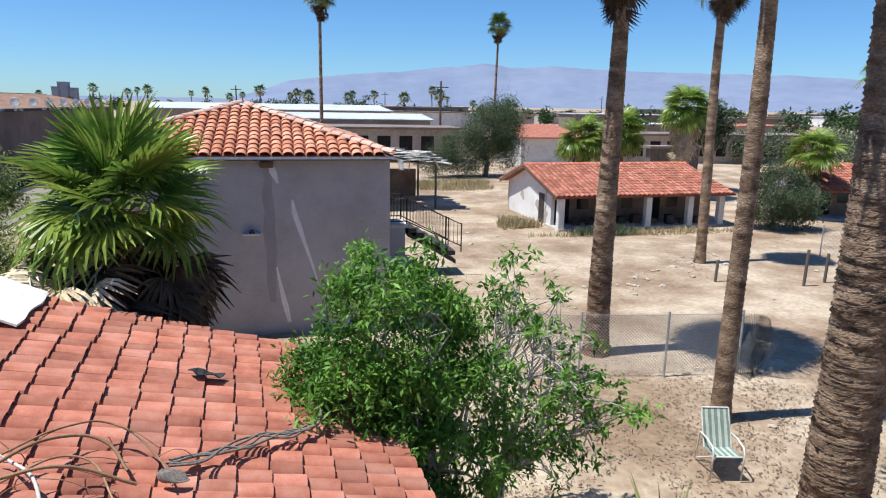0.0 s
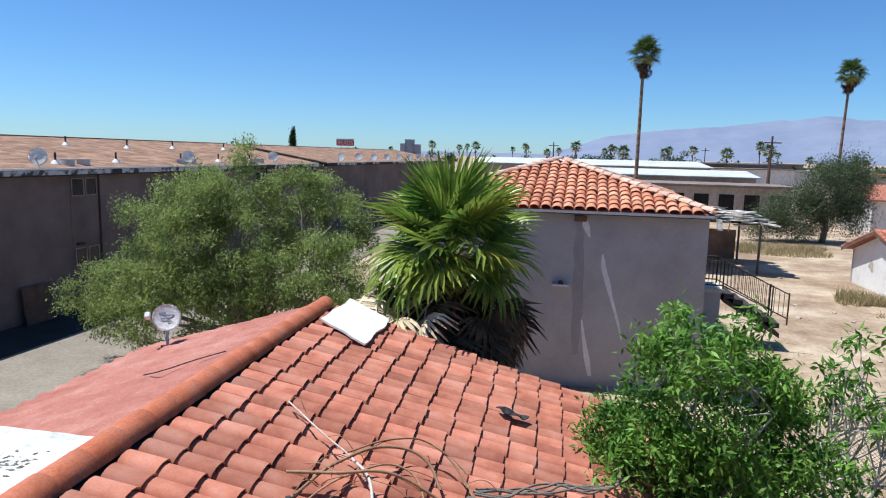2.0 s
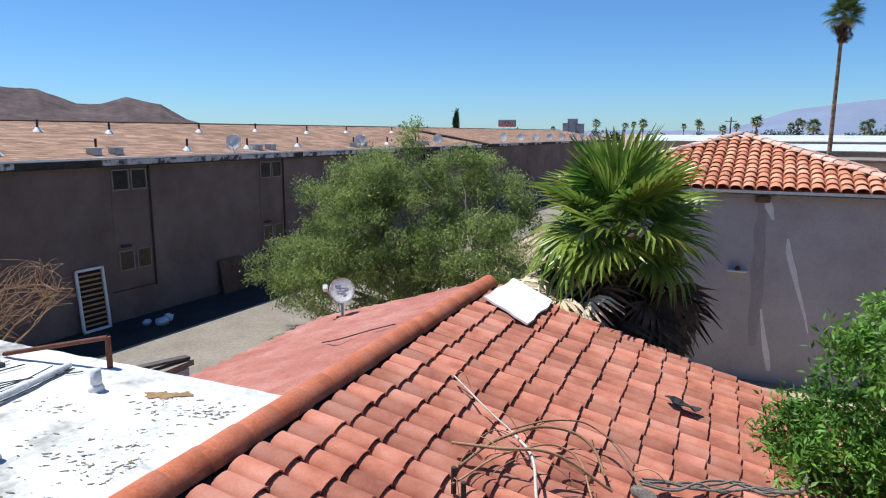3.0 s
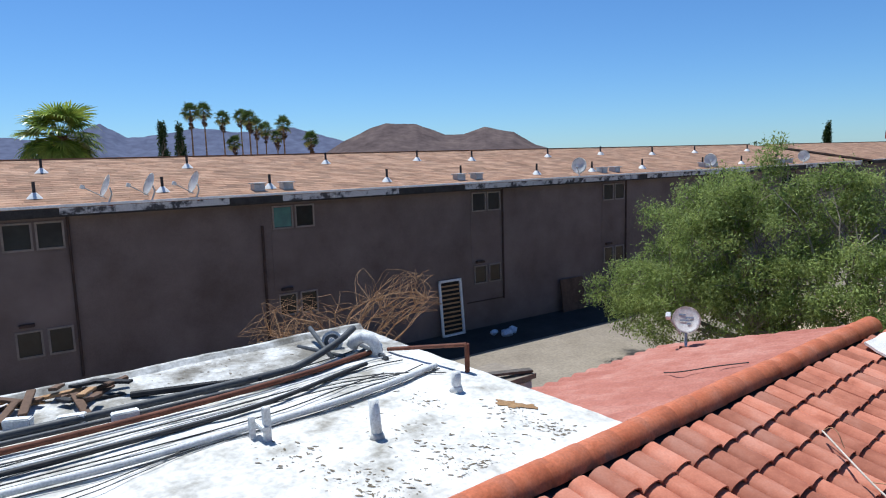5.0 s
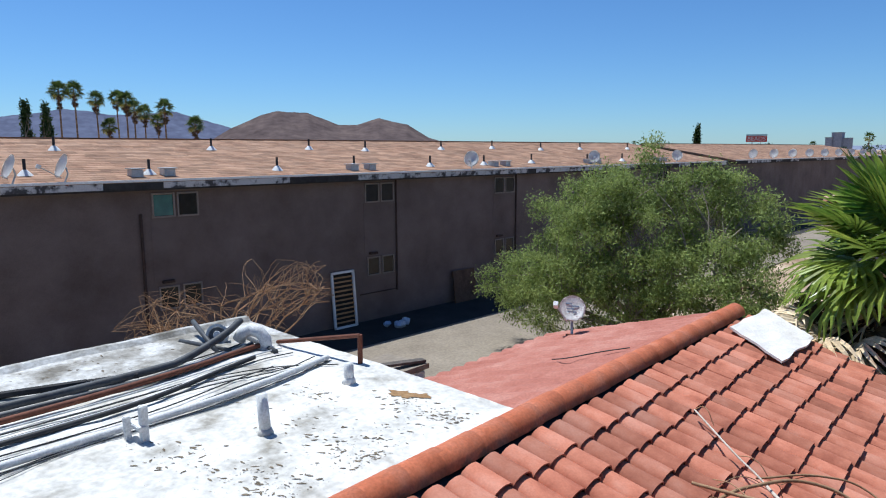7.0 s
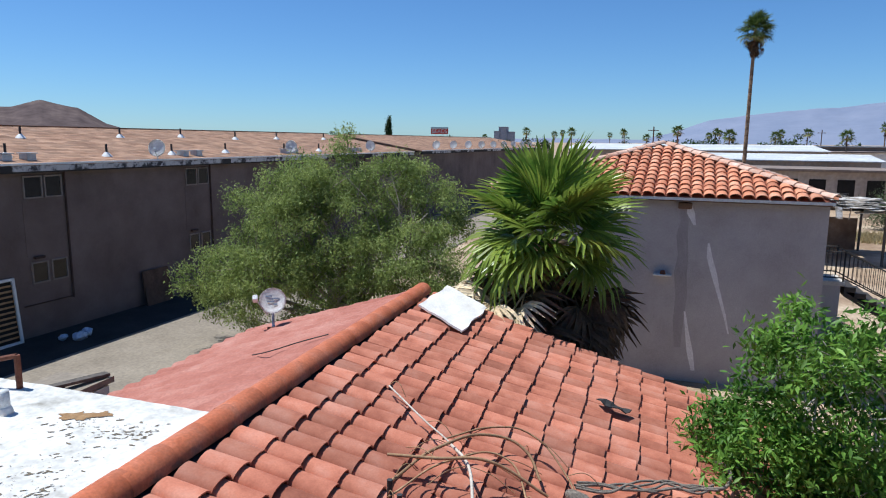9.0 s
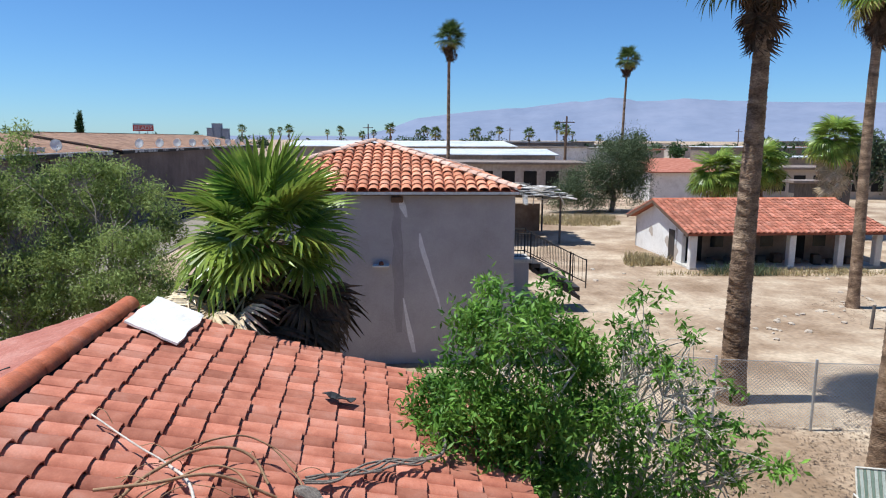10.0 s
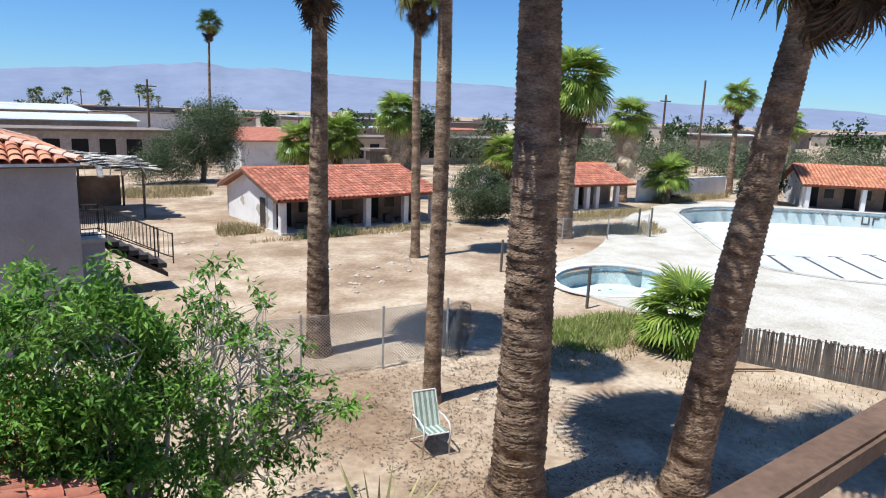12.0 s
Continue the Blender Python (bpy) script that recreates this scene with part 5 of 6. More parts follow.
tree("shrub_tree", "bushy bright green shrub tree beside the tile roof", "tree", (3.2, 8.6, 0), (3.0, 8.5, 1.3),
     [((2.3, 8.3, 3.25), (1.3, 1.0, 1.40), 120), ((3.2, 8.6, 2.3), (1.4, 1.0, 1.3), 80), ((1.65, 8.1, 2.8), (0.85, 0.8, 0.8), 46), ((2.6, 8.4, 1.5), (1.3, 1.0, 1.0), 50)], GREEN_BUSH, PALE_TWIG, 30000, 0.118, (0.105, 0.105, 0.10), 71, 0.09, 14, 3.1, 0.5, twigs=130)
tree("shrub_tree", "sparse half-bare shrub with pale twigs and few leaves", "tree", (4.1, 8.9, 0), (4.1, 8.9, 0.9),
     [((4.35, 8.9, 2.6), (1.1, 0.9, 1.3), 46), ((4.9, 8.8, 1.8), (1.0, 0.8, 0.9), 34), ((4.4, 9.2, 3.6), (0.7, 0.5, 0.7), 14), ((5.3, 8.4, 2.1), (0.7, 0.6, 0.6), 16)], GREEN_BUSH, PALE_TWIG, 3000, 0.13, (0.07, 0.07, 0.075), 72, 0.10, 18, 2.7, 0.5, twigs=240)
tree("mesquite_tree", "wide feathery mesquite tree beside the alley", "tree", (-8.5, 16.8, 0), (-8.4, 16.6, 1.3),
     [((-9.2, 16.6, 3.7), (2.9, 2.2, 2.1), 190), ((-10.8, 17.0, 2.7), (1.9, 1.8, 1.5), 90), ((-6.6, 16.4, 3.0), (1.7, 1.7, 1.5), 80), ((-9.4, 16.8, 5.2), (1.6, 1.4, 0.6), 36), ((-9.5, 16.3, 4.5), (1.2, 1.2, 0.9), 46), ((-7.1, 17.3, 5.1), (1.2, 1.2, 0.8), 46), ((-5.8, 17.5, 4.3), (1.0, 1.1, 0.9), 40), ((-8.2, 16.7, 6.2), (0.25, 0.25, 0.6), 7), ((-12.3, 16.6, 2.0), (1.5, 1.5, 1.3), 60), ((-5.4, 15.6, 3.0), (1.3, 1.4, 1.4), 60), ((-9.3, 16.0, 2.2), (3.0, 1.6, 1.2), 90)], GREEN_MESQUITE, BARK, 130000, 0.105, (0.165, 0.165, 0.13), 73, 0.16, 18, 3.2, 0.35, twigs=320)
tree("dead_shrub", "dry leafless brown shrub behind the flat roof", "shrub", (-9.4, 5.4, 0), (-9.4, 5.4, 2.7),
     [((-9.1, 4.2, 3.75), (1.0, 1.0, 0.6), 70), ((-9.6, 6.3, 3.8), (1.0, 1.1, 0.7), 70)], DEAD_FROND, DRY_TWIG, 0, 0.06, (0.1, 0.1, 0.1), 74, 0.042, 26, twigs=300, bend=0.3)
tree("shade_tree", "dark olive shade tree in the far yard", "tree", (19.2, 58.5, 0), (19.2, 58.5, 2.0),
     [((19.4, 58.5, 3.8), (2.3, 2.2, 2.6), 70), ((17.0, 58.0, 2.2), (2.8, 2.0, 1.9), 50), ((20.7, 58.6, 5.2), (1.6, 1.5, 1.7), 34), ((15.0, 58.0, 1.5), (1.6, 1.5, 1.1), 20), ((21.4, 58.6, 2.6), (1.3, 1.4, 2.0), 24)], GREEN_OLIVE, BARK, 70000, 0.13, (0.5, 0.5, 0.45), 75, 0.25, 12, 2.0, twigs=60)
tree("hedge_tree", "dense dusty green oleander beside the casita", "shrub", (27.0, 30.7, 0), (27.0, 30.7, 0.8),
     [((27.0, 30.7, 1.85), (1.55, 1.4, 1.75), 90), ((28.3, 30.4, 1.5), (1.1, 1.1, 1.4), 50)], GREEN_OLIVE, BARK, 26000, 0.14, (0.22, 0.22, 0.22), 76, 0.12, 12, 3.0, twigs=60)
tree("shade_tree", "dark green tree behind the casita palms", "tree", (34.0, 47, 0), (34.0, 47, 2.5), [((34.0, 47, 5.2), (1.6, 1.5, 1.8), 50)], GREEN_DUSTY, BARK, 4000, 0.32, (0.35, 0.35, 0.3), 77, 0.2, 8, 2.0)
tree("shade_tree", "olive shrub beside the pool house", "tree", (56.5, 29.0, 0), (56.5, 29, 1.2), [((56.5, 29.0, 2.2), (2.2, 1.6, 1.8), 60)], GREEN_DUSTY, BARK, 5000, 0.32, (0.35, 0.35, 0.3), 78, 0.15, 8, 2.0)
# desert brush belt beyond the pool
for k in range(26):
    rg = random.Random(200 + k)
    a = radians(40 + 42 * k / 25 + rg.uniform(-1, 1))
    d = rg.uniform(82, 125)
    x, y = d * math.sin(a), d * math.cos(a)
    h = rg.uniform(2.2, 4.0)
    tree("brush_tree", "grey-green desert brush tree far off", "tree", (x, y, 0), (x, y, 1.0), [((x, y, h * 0.55), (4.5, 3.0, h * 0.5), 60)], GREEN_SAGE, BARK, 6000, 0.25, (0.9, 0.9, 0.5), 300 + k, 0.2, 5, 1.8, group="desert brush belt", twigs=8)
for k, (az, h, d) in enumerate(((-77.5, 3.5, 110), (-76.2, 3.2, 110), (-24.9, 1.75, 150))):
    x, y = d * math.sin(radians(az)), d * math.cos(radians(az))
    H = 6.3 + d * math.tan(radians(h))
    tree("cypress_tree", "narrow dark cypress on the skyline", "tree", (x, y, 0), (x, y, 2), [((x, y, H * q), (0.95 - 0.9 * abs(q - 0.35), 0.95 - 0.9 * abs(q - 0.35), H * 0.11), 26) for q in (0.15, 0.3, 0.45, 0.6, 0.75, 0.9)], GREEN_DARK, BARK, 5000, 0.4, (0.16, 0.16, 0.4), 90 + k, 0.2, 6, 2.0, -0.5, group="cypresses")


def grass_patch(name, label, cx, cy, rx, ry, n, h, mat, seed, z=0.0):
    rs = np.random.RandomState(seed)
    a = rs.uniform(0, 6.283, n)
    q = np.sqrt(rs.uniform(0, 1, n)) * (1 + 0.25 * np.sin(3 * a + seed))
    x, y = cx + rx * q * np.cos(a), cy + ry * q * np.sin(a)
    hh = h * rs.uniform(0.4, 1.2, n)
    dx, dy = rs.normal(0, 0.4, n) * hh, rs.normal(0, 0.4, n) * hh
    w = 0.012 + 0.01 * rs.rand(n) + 0.02 * h
    t = rs.uniform(0, 3.14, n)
    v = np.stack([np.stack([x - w * np.cos(t), y - w * np.sin(t), np.full(n, z - 0.04)], 1), np.stack([x + w * np.cos(t), y + w * np.sin(t), np.full(n, z - 0.04)], 1), np.stack([x + dx, y + dy, z + hh], 1)], 1).reshape(-1, 3)
    f = [(3 * k, 3 * k + 1, 3 * k + 2) for k in range(n)]
    return tagged(raw(name, v, f, mat), label, "grass", kind="stuff")


grass_patch("grass", "bright green grass patch on the pool bank", 16.8, 13.0, 2.2, 1.3, 5000, 0.22, GREEN_GRASS, 1)
grass_patch("dry_grass", "dry straw grass round the grass patch", 16.6, 12.3, 3.2, 1.6, 2200, 0.1, DRY_GRASS, 2)
grass_patch("dry_grass", "dry straw weeds along the reed fence", 16.6, 7.0, 2.4, 2.2, 900, 0.09, DRY_GRASS, 3)
grass_patch("dry_grass", "dry weeds in front of the casita", 19.5, 30.9, 5.5, 0.7, 1500, 0.26, DRY_GRASS, 4)
grass_patch("dry_grass", "dry straw grass in the far field", 13.0, 52.0, 5.5, 3.0, 5000, 0.35, DRY_GRASS, 5)
grass_patch("dry_grass", "dry weeds beside the pool fence", 33.5, 24.5, 3.2, 1.6, 3000, 0.35, DRY_GRASS, 6)
grass_patch("dry_grass", "dry weeds before the pool house", 37.0, 29.4, 5.0, 1.2, 2600, 0.4, DRY_GRASS, 7)
grass_patch("dry_grass", "dry weeds along the garden wall", 52.0, 32.4, 5.0, 0.9, 2600, 0.5, DRY_GRASS, 8)
grass_patch("dry_grass", "dry weeds at the casita corner", 13.4, 34.0, 1.1, 1.3, 900, 0.5, DRY_GRASS, 9)
grass_patch("weeds", "low green weeds in front of the casita porch", 17.2, 31.0, 1.6, 0.6, 700, 0.5, GREEN_DUSTY, 10)
# spiky plant under the balcony
spiky = thing("spiky_plant", "pale yellow-green spiky plant below the balcony", "plant", pose(5.2, 6.2, 0))
rg = random.Random(6)
SPIKE = leafy("pale_spike_leaf", (0.30, 0.28, 0.10), (0.46, 0.42, 0.20), 0.3)
for k in range(46):
    a, e = rg.uniform(0, 6.28), rg.uniform(0.35, 1.5)
    L = rg.uniform(1.0, 1.5)
    d = Vector((math.cos(a) * math.cos(e), math.sin(a) * math.cos(e), math.sin(e)))
    s = Vector((-math.sin(a), math.cos(a), 0)) * 0.03
    b = Vector((0, 0, 0.9))
    raw("blade", [b - s, b + s, b + d * L * 0.6 + s * 0.8, b + d * L * 0.6 - s * 0.8, b + d * L - Vector((0, 0, 0.08))], [(0, 1, 2, 3), (3, 2, 4)], SPIKE, spiky)
part("stem", tube([(0, 0, -0.05), (0.02, 0, 0.5), (0, 0, 0.95)], [0.12, 0.1, 0.08], sides=10), PALM_BARK, spiky)
# ---- casita with porch ----
def tiled_house(name, label, m, length, front, ridge, back, eave, top, posts, group="", wall_y=1.7, mat=None):
    """A long low house: porch posts along the front (local -y), gable roof along x."""
    t = thing(name, label, "building", m, group=group)
    wm = STUCCO_WHITE
    # front wall darkened in its colour for the shade of the porch
    part("wall", box(0.1, wall_y, -0.1, length - 0.1, wall_y + 0.2, eave + 0.25), STUCCO_SHADE, t)
    part("wall", box(0.1, back - 0.6, -0.1, length - 0.1, back - 0.4, eave), wm, t)
    slope = (top - eave) / (ridge - front)
    for x in (0.1, length - 0.3):
        bm = bmesh.new()
        prof = [(wall_y - 0.6 if x < 1 else wall_y, -0.1), (back - 0.4, -0.1), (back - 0.4, eave - 0.02), (ridge, top - 0.12), (wall_y - 0.6 if x < 1 else wall_y, eave + slope * (wall_y - 0.6 - front) - 0.14)]
        a = [bm.verts.new((x, y, z)) for y, z in prof]
        b = [bm.verts.new((x + 0.2, y, z)) for y, z in prof]
        bm.faces.new(a)
        bm.faces.new(b[::-1])
        for k in range(len(prof)):
            bm.faces.new((a[k], a[(k + 1) % len(prof)], b[(k + 1) % len(prof)], b[k]))
        bmesh.ops.recalc_face_normals(bm, faces=bm.faces)
        part("gable_wall", bm, wm, t, "peeling white gable wall")
    part("roof_slope", solid([[(-0.35, front, eave), (length + 0.35, front, eave), (length + 0.35, ridge, top), (-0.35, ridge, top)]], 0.09), CLAY_PAN, t)
    part("roof_slope", solid([[(-0.35, ridge, top), (length + 0.35, ridge, top), (length + 0.35, back, eave), (-0.35, back, eave)]], 0.09), CLAY_PAN, t)
    ms = slope_tiles((-0.3, front, eave + 0.01), (length + 0.3, front, eave + 0.01), (-0.3, ridge, top + 0.01), rows_pitch=0.29, course=0.38, rng=random.Random(9))
    tiles_joined("tiles", ms, mat or CLAY, t, "red clay barrel tiles")
    ms = slope_tiles((-0.3, back, eave + 0.01), (length + 0.3, back, eave + 0.01), (-0.3, ridge, top + 0.01), rows_pitch=0.29, course=0.38, rng=random.Random(10))
    tiles_joined("tiles", ms, mat or CLAY, t, "red clay barrel tiles")
    for k in range(int(length / 0.4) + 1):
        o = new("ridge_tile", cap)
        o.parent = t
        o.matrix_basis = pose(-0.35 + 0.41 * k, ridge, top - 0.04)
    part("beam", box(-0.3, front + 0.42, eave - 0.16, length + 0.3, front + 0.62, eave - 0.0, bevel=0.01), WOOD_BROWN, t)
    part("barge_board", solid([[(-0.37, front, eave - 0.01), (-0.33, front, eave - 0.01), (-0.33, ridge, top - 0.01), (-0.37, ridge, top - 0.01)]], 0.16), WOOD_BROWN, t)
    part("barge_board", solid([[(-0.37, ridge, top - 0.01), (-0.33, ridge, top - 0.01), (-0.33, back, eave - 0.01), (-0.37, back, eave - 0.01)]], 0.16), WOOD_BROWN, t)
    for x in posts:
        part("post", box(x - 0.17, front + 0.35, -0.1, x + 0.17, front + 0.69, eave - 0.16, bevel=0.02), wm, t, "white stucco porch post")
    part("porch_floor", box(0.0, front + 0.3, -0.05, length, wall_y, 0.06, bevel=0.01), CONCRETE, t)
    rg = random.Random(3)
    x = 0.6
    while x < length - 1.6:
        # thin black panel on the wall, painted as an unlit interior
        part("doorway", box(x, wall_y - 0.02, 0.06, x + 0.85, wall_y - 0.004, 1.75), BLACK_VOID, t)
        part("window", box(x + 1.3, wall_y - 0.02, 0.8, x + 2.0, wall_y - 0.004, 1.55), GLASS_DARK, t)
        x += rg.uniform(2.6, 3.2)
    return t


casita = tiled_house("casita", "low white casita with a red tile roof and porch posts", pose(15.05, 32.2, 0, 0, 0, 1.5), 10.1, -0.5, 4.2, 8.0, 1.80, 3.07, (0.15, 2.75, 5.3, 7.9, 9.9))
GRIME = material("peeling_wall_grime", ((0.38, 0.30, 0.24), (0.52, 0.45, 0.38)), scale=2, fine=40)
for k, (yy, zz, r) in enumerate(((2.0, 0.5, 0.45), (2.9, 0.9, 0.3), (5.2, 1.2, 0.28))):
    rg = random.Random(k)
    bm = bmesh.new()
    vs = [bm.verts.new((0.094, yy + r * (1 + 0.3 * math.sin(3 * a + k)) * math.cos(a), max(zz + r * (1 + 0.3 * math.sin(2 * a)) * math.sin(a), 0))) for a in [2 * math.pi * q / 20 for q in range(20)]]
    bm.faces.new(vs)
    part("peeled_patch", bm, GRIME, casita)
part("side_door", box(0.085, 2.0, 0.0, 0.098, 2.75, 1.65), METAL_DARK, casita, "dark narrow side door")
# litter on the porch
for k in range(9):
    rg = random.Random(80 + k)
    tagged(part("junk_box", box(-0.25, -0.2, 0, 0.25, 0.2, rg.uniform(0.2, 0.6), bevel=0.02, m=pose(16.6 + 0.9 * k, 33.0 + rg.uniform(-0.2, 0.4), 0.06, 0, 0, rg.uniform(0, 90))), rg.choice([WOOD_BROWN, METAL_DARK])), "discarded box on the casita porch", "box", group="junk on the porch")
tiled_house("pool_house", "low pool house with a red tile roof and white posts", pose(32.5, 32.9, 0, 0, 0, -8), 10.0, -0.5, 3.2, 7.0, 1.8, 3.05, (5.0, 6.1, 7.0, 8.9), group="pool houses")
tiled_house("pool_house", "long pool house with an orange tile roof and posts", pose(56.0, 24.8, 0, 0, 0, -50), 22.0, -0.5, 3.4, 7.0, 1.95, 3.35, (0.2, 4.2, 8.0, 12.0, 16), group="pool houses", mat=CLAY_ORANGE)
tagged(part("garden_wall", box(46.6, 33.6, -0.1, 59.5, 33.9, 1.7, bevel=0.03), STUCCO_WHITE), "stained white garden wall beyond the pool", "wall", kind="structure")

# ---- pools ----
POOL_WHITE = material("bleached_pool_plaster", ((0.50, 0.48, 0.44), (0.60, 0.585, 0.54), (0.65, 0.64, 0.60)), scale=0.3, fine=10, bump=0.15)
POOL_BLUE = material("pale_blue_pool_plaster", ((0.40, 0.50, 0.49), (0.52, 0.60, 0.58), (0.60, 0.63, 0.59)), scale=0.7, fine=16, bump=0.15)
TILE_BLUE = material("blue_waterline_tile", ((0.20, 0.31, 0.37), (0.34, 0.44, 0.48)), scale=9, fine=40, rough=0.4)
DECK = [(20.6, 19.6), (26.5, 20.8), (33.5, 25.5), (44.0, 31.2), (54.0, 31.0), (56.5, 23.5), (67.0, 14.0), (78.0, 8.0), (62.0, -8.0), (40.0, -4.0), (27.0, 3.5), (21.2, 7.6), (20.6, 11.2), (19.6, 14.2)]


def rounded(poly):
    """Corners cut twice, so that the outline runs in curves."""
    for _ in range(2):
        poly = [q for a, b in zip(poly, poly[1:] + poly[:1]) for q in ((a[0] * 0.75 + b[0] * 0.25, a[1] * 0.75 + b[1] * 0.25), (a[0] * 0.25 + b[0] * 0.75, a[1] * 0.25 + b[1] * 0.75))]
    return poly


DECK = rounded(DECK)


def deck_mesh():
    bm = bmesh.new()
    edges = []
    for poly in (DECK, BIG_POOL, SPA):
        vs = [bm.verts.new((x, y, 0.07)) for x, y in poly]
        edges += [bm.edges.new((vs[k], vs[(k + 1) % len(vs)])) for k in range(len(vs))]
    bmesh.ops.triangle_fill(bm, edges=edges, use_beauty=True)
    for f in bm.faces[:]:
        c = f.calc_center_median()
        if inside(c.x, c.y, BIG_POOL) or inside(c.x, c.y, SPA):
            bm.faces.remove(f)
    for f in bm.faces:
        if f.normal.z < 0:
            f.normal_flip()
    r = bmesh.ops.extrude_face_region(bm, geom=bm.faces[:])
    for v in r["geom"]:
        if isinstance(v, bmesh.types.BMVert):
            v.co.z = -0.25
    bmesh.ops.recalc_face_normals(bm, faces=bm.faces)
    return bm


tagged(part("pool_deck", deck_mesh(), DECK_PALE), "sunlit pale concrete deck round the pools", "deck", kind="structure")


def basin(name, label, poly, depth, floor_mat, wall_mat):
    t = thing(name, label, "pool", kind="structure")
    n = len(poly)
    bm = bmesh.new()
    top = [bm.verts.new((x, y, 0.05)) for x, y in poly]
    low_ = [bm.verts.new((x, y, -depth)) for x, y in poly]
    for k in range(n):
        bm.faces.new((top[k], top[(k + 1) % n], low_[(k + 1) % n], low_[k]))
    part("basin_wall", bm, wall_mat, t)
    bm = bmesh.new()
    bm.faces.new([bm.verts.new((x, y, -depth)) for x, y in poly])
    part("basin_floor", bm, floor_mat, t)
    cx, cy = sum(p[0] for p in poly) / n, sum(p[1] for p in poly) / n
    for k in range(n):
        (x0, y0), (x1, y1) = poly[k], poly[(k + 1) % n]
        ex, ey = y1 - y0, x0 - x1
        el_ = math.hypot(ex, ey) * (1 if ex * (cx - x0) + ey * (cy - y0) > 0 else -1)
        ins = [(x + ex / el_ * 0.015, y + ey / el_ * 0.015) for x, y in ((x0, y0), (x1, y1))]
        bm = bmesh.new()
        bm.faces.new([bm.verts.new(p) for p in ((*ins[0], 0.03), (*ins[1], 0.03), (*ins[1], -0.14), (*ins[0], -0.14))])
        part("waterline_tile", bm, TILE_BLUE, t)
        out = [(x + (x - cx) / math.hypot(cx - x, cy - y) * 0.35, y + (y - cy) / math.hypot(cx - x, cy - y) * 0.35) for x, y in ((x0, y0), (x1, y1))]
        part("coping", slab([(x0, y0), (x1, y1), out[1], out[0]], 0.06, 0.115), PLASTIC_WHITE if name == "spa_pool" else CONCRETE, t)
    return t


spa = basin("spa_pool", "small round empty spa pool with pale blue plaster", SPA, 0.75, POOL_BLUE, POOL_BLUE)
pool = basin("swimming_pool", "large empty swimming pool bleached white", BIG_POOL, 1.1, POOL_WHITE, POOL_BLUE)
# lane lines on the floor, dark bars on the far wall
LINE = material("dark_lane_tile", ((0.06, 0.065, 0.08), (0.12, 0.12, 0.13)), scale=5, fine=30)
for (ax, ay), (bx, by) in (((40.1, 19.3), (35.8, 15.3)), ((41.6, 18.0), (37.6, 14.0)), ((43.5, 17.0), (39.4, 12.9)), ((46.2, 16.2), (41.6, 11.6)), ((47.6, 14.2), (43.2, 9.8))):
    a, b = Vector((bx, by, -1.094)), Vector((ax, ay, -1.094))
    d = (b - a).normalized()
    s = Vector((-d.y, d.x, 0))
    b -= d * 0.35
    bm = bmesh.new()
    bm.faces.new([bm.verts.new(p) for p in (a - s * 0.1, b - s * 0.1, b + s * 0.1, a + s * 0.1)])
    bm.faces.new([bm.verts.new(p) for p in (b - s * 0.42, b - s * 0.42 + d * 0.2, b + s * 0.42 + d * 0.2, b + s * 0.42)])
    part("lane_line", bm, LINE, pool)
pa, pb = Vector((55.0, 25.0, 0)), Vector((62.5, 14.6, 0))
pd = (pb - pa).normalized()
pn = Vector((pd.y, -pd.x, 0))
if pn.dot(Vector((45, 15, 0)) - pa) < 0:
    pn = -pn
# faded lettering on the far wall: plain bars
for s0, s1, z0, z1 in ((4.75, 4.87, -0.85, -0.25), (4.87, 5.2, -0.85, -0.72), (5.2, 5.32, -0.85, -0.25), (5.5, 5.62, -0.85, -0.25), (5.62, 5.95, -0.38, -0.25), (6.6, 7.1, -0.38, -0.25), (6.8, 6.92, -0.85, -0.38), (7.3, 7.85, -0.38, -0.25), (7.3, 7.42, -0.85, -0.38), (7.73, 7.85, -0.85, -0.55)):
    a, b = pa + pd * s0 + pn * 0.04, pa + pd * s1 + pn * 0.04
    bm = bmesh.new()
    bm.faces.new([bm.verts.new((*a.xy, z0)), bm.verts.new((*b.xy, z0)), bm.verts.new((*b.xy, z1)), bm.verts.new((*a.xy, z1))])
    part("painted_bar", bm, LINE, pool)


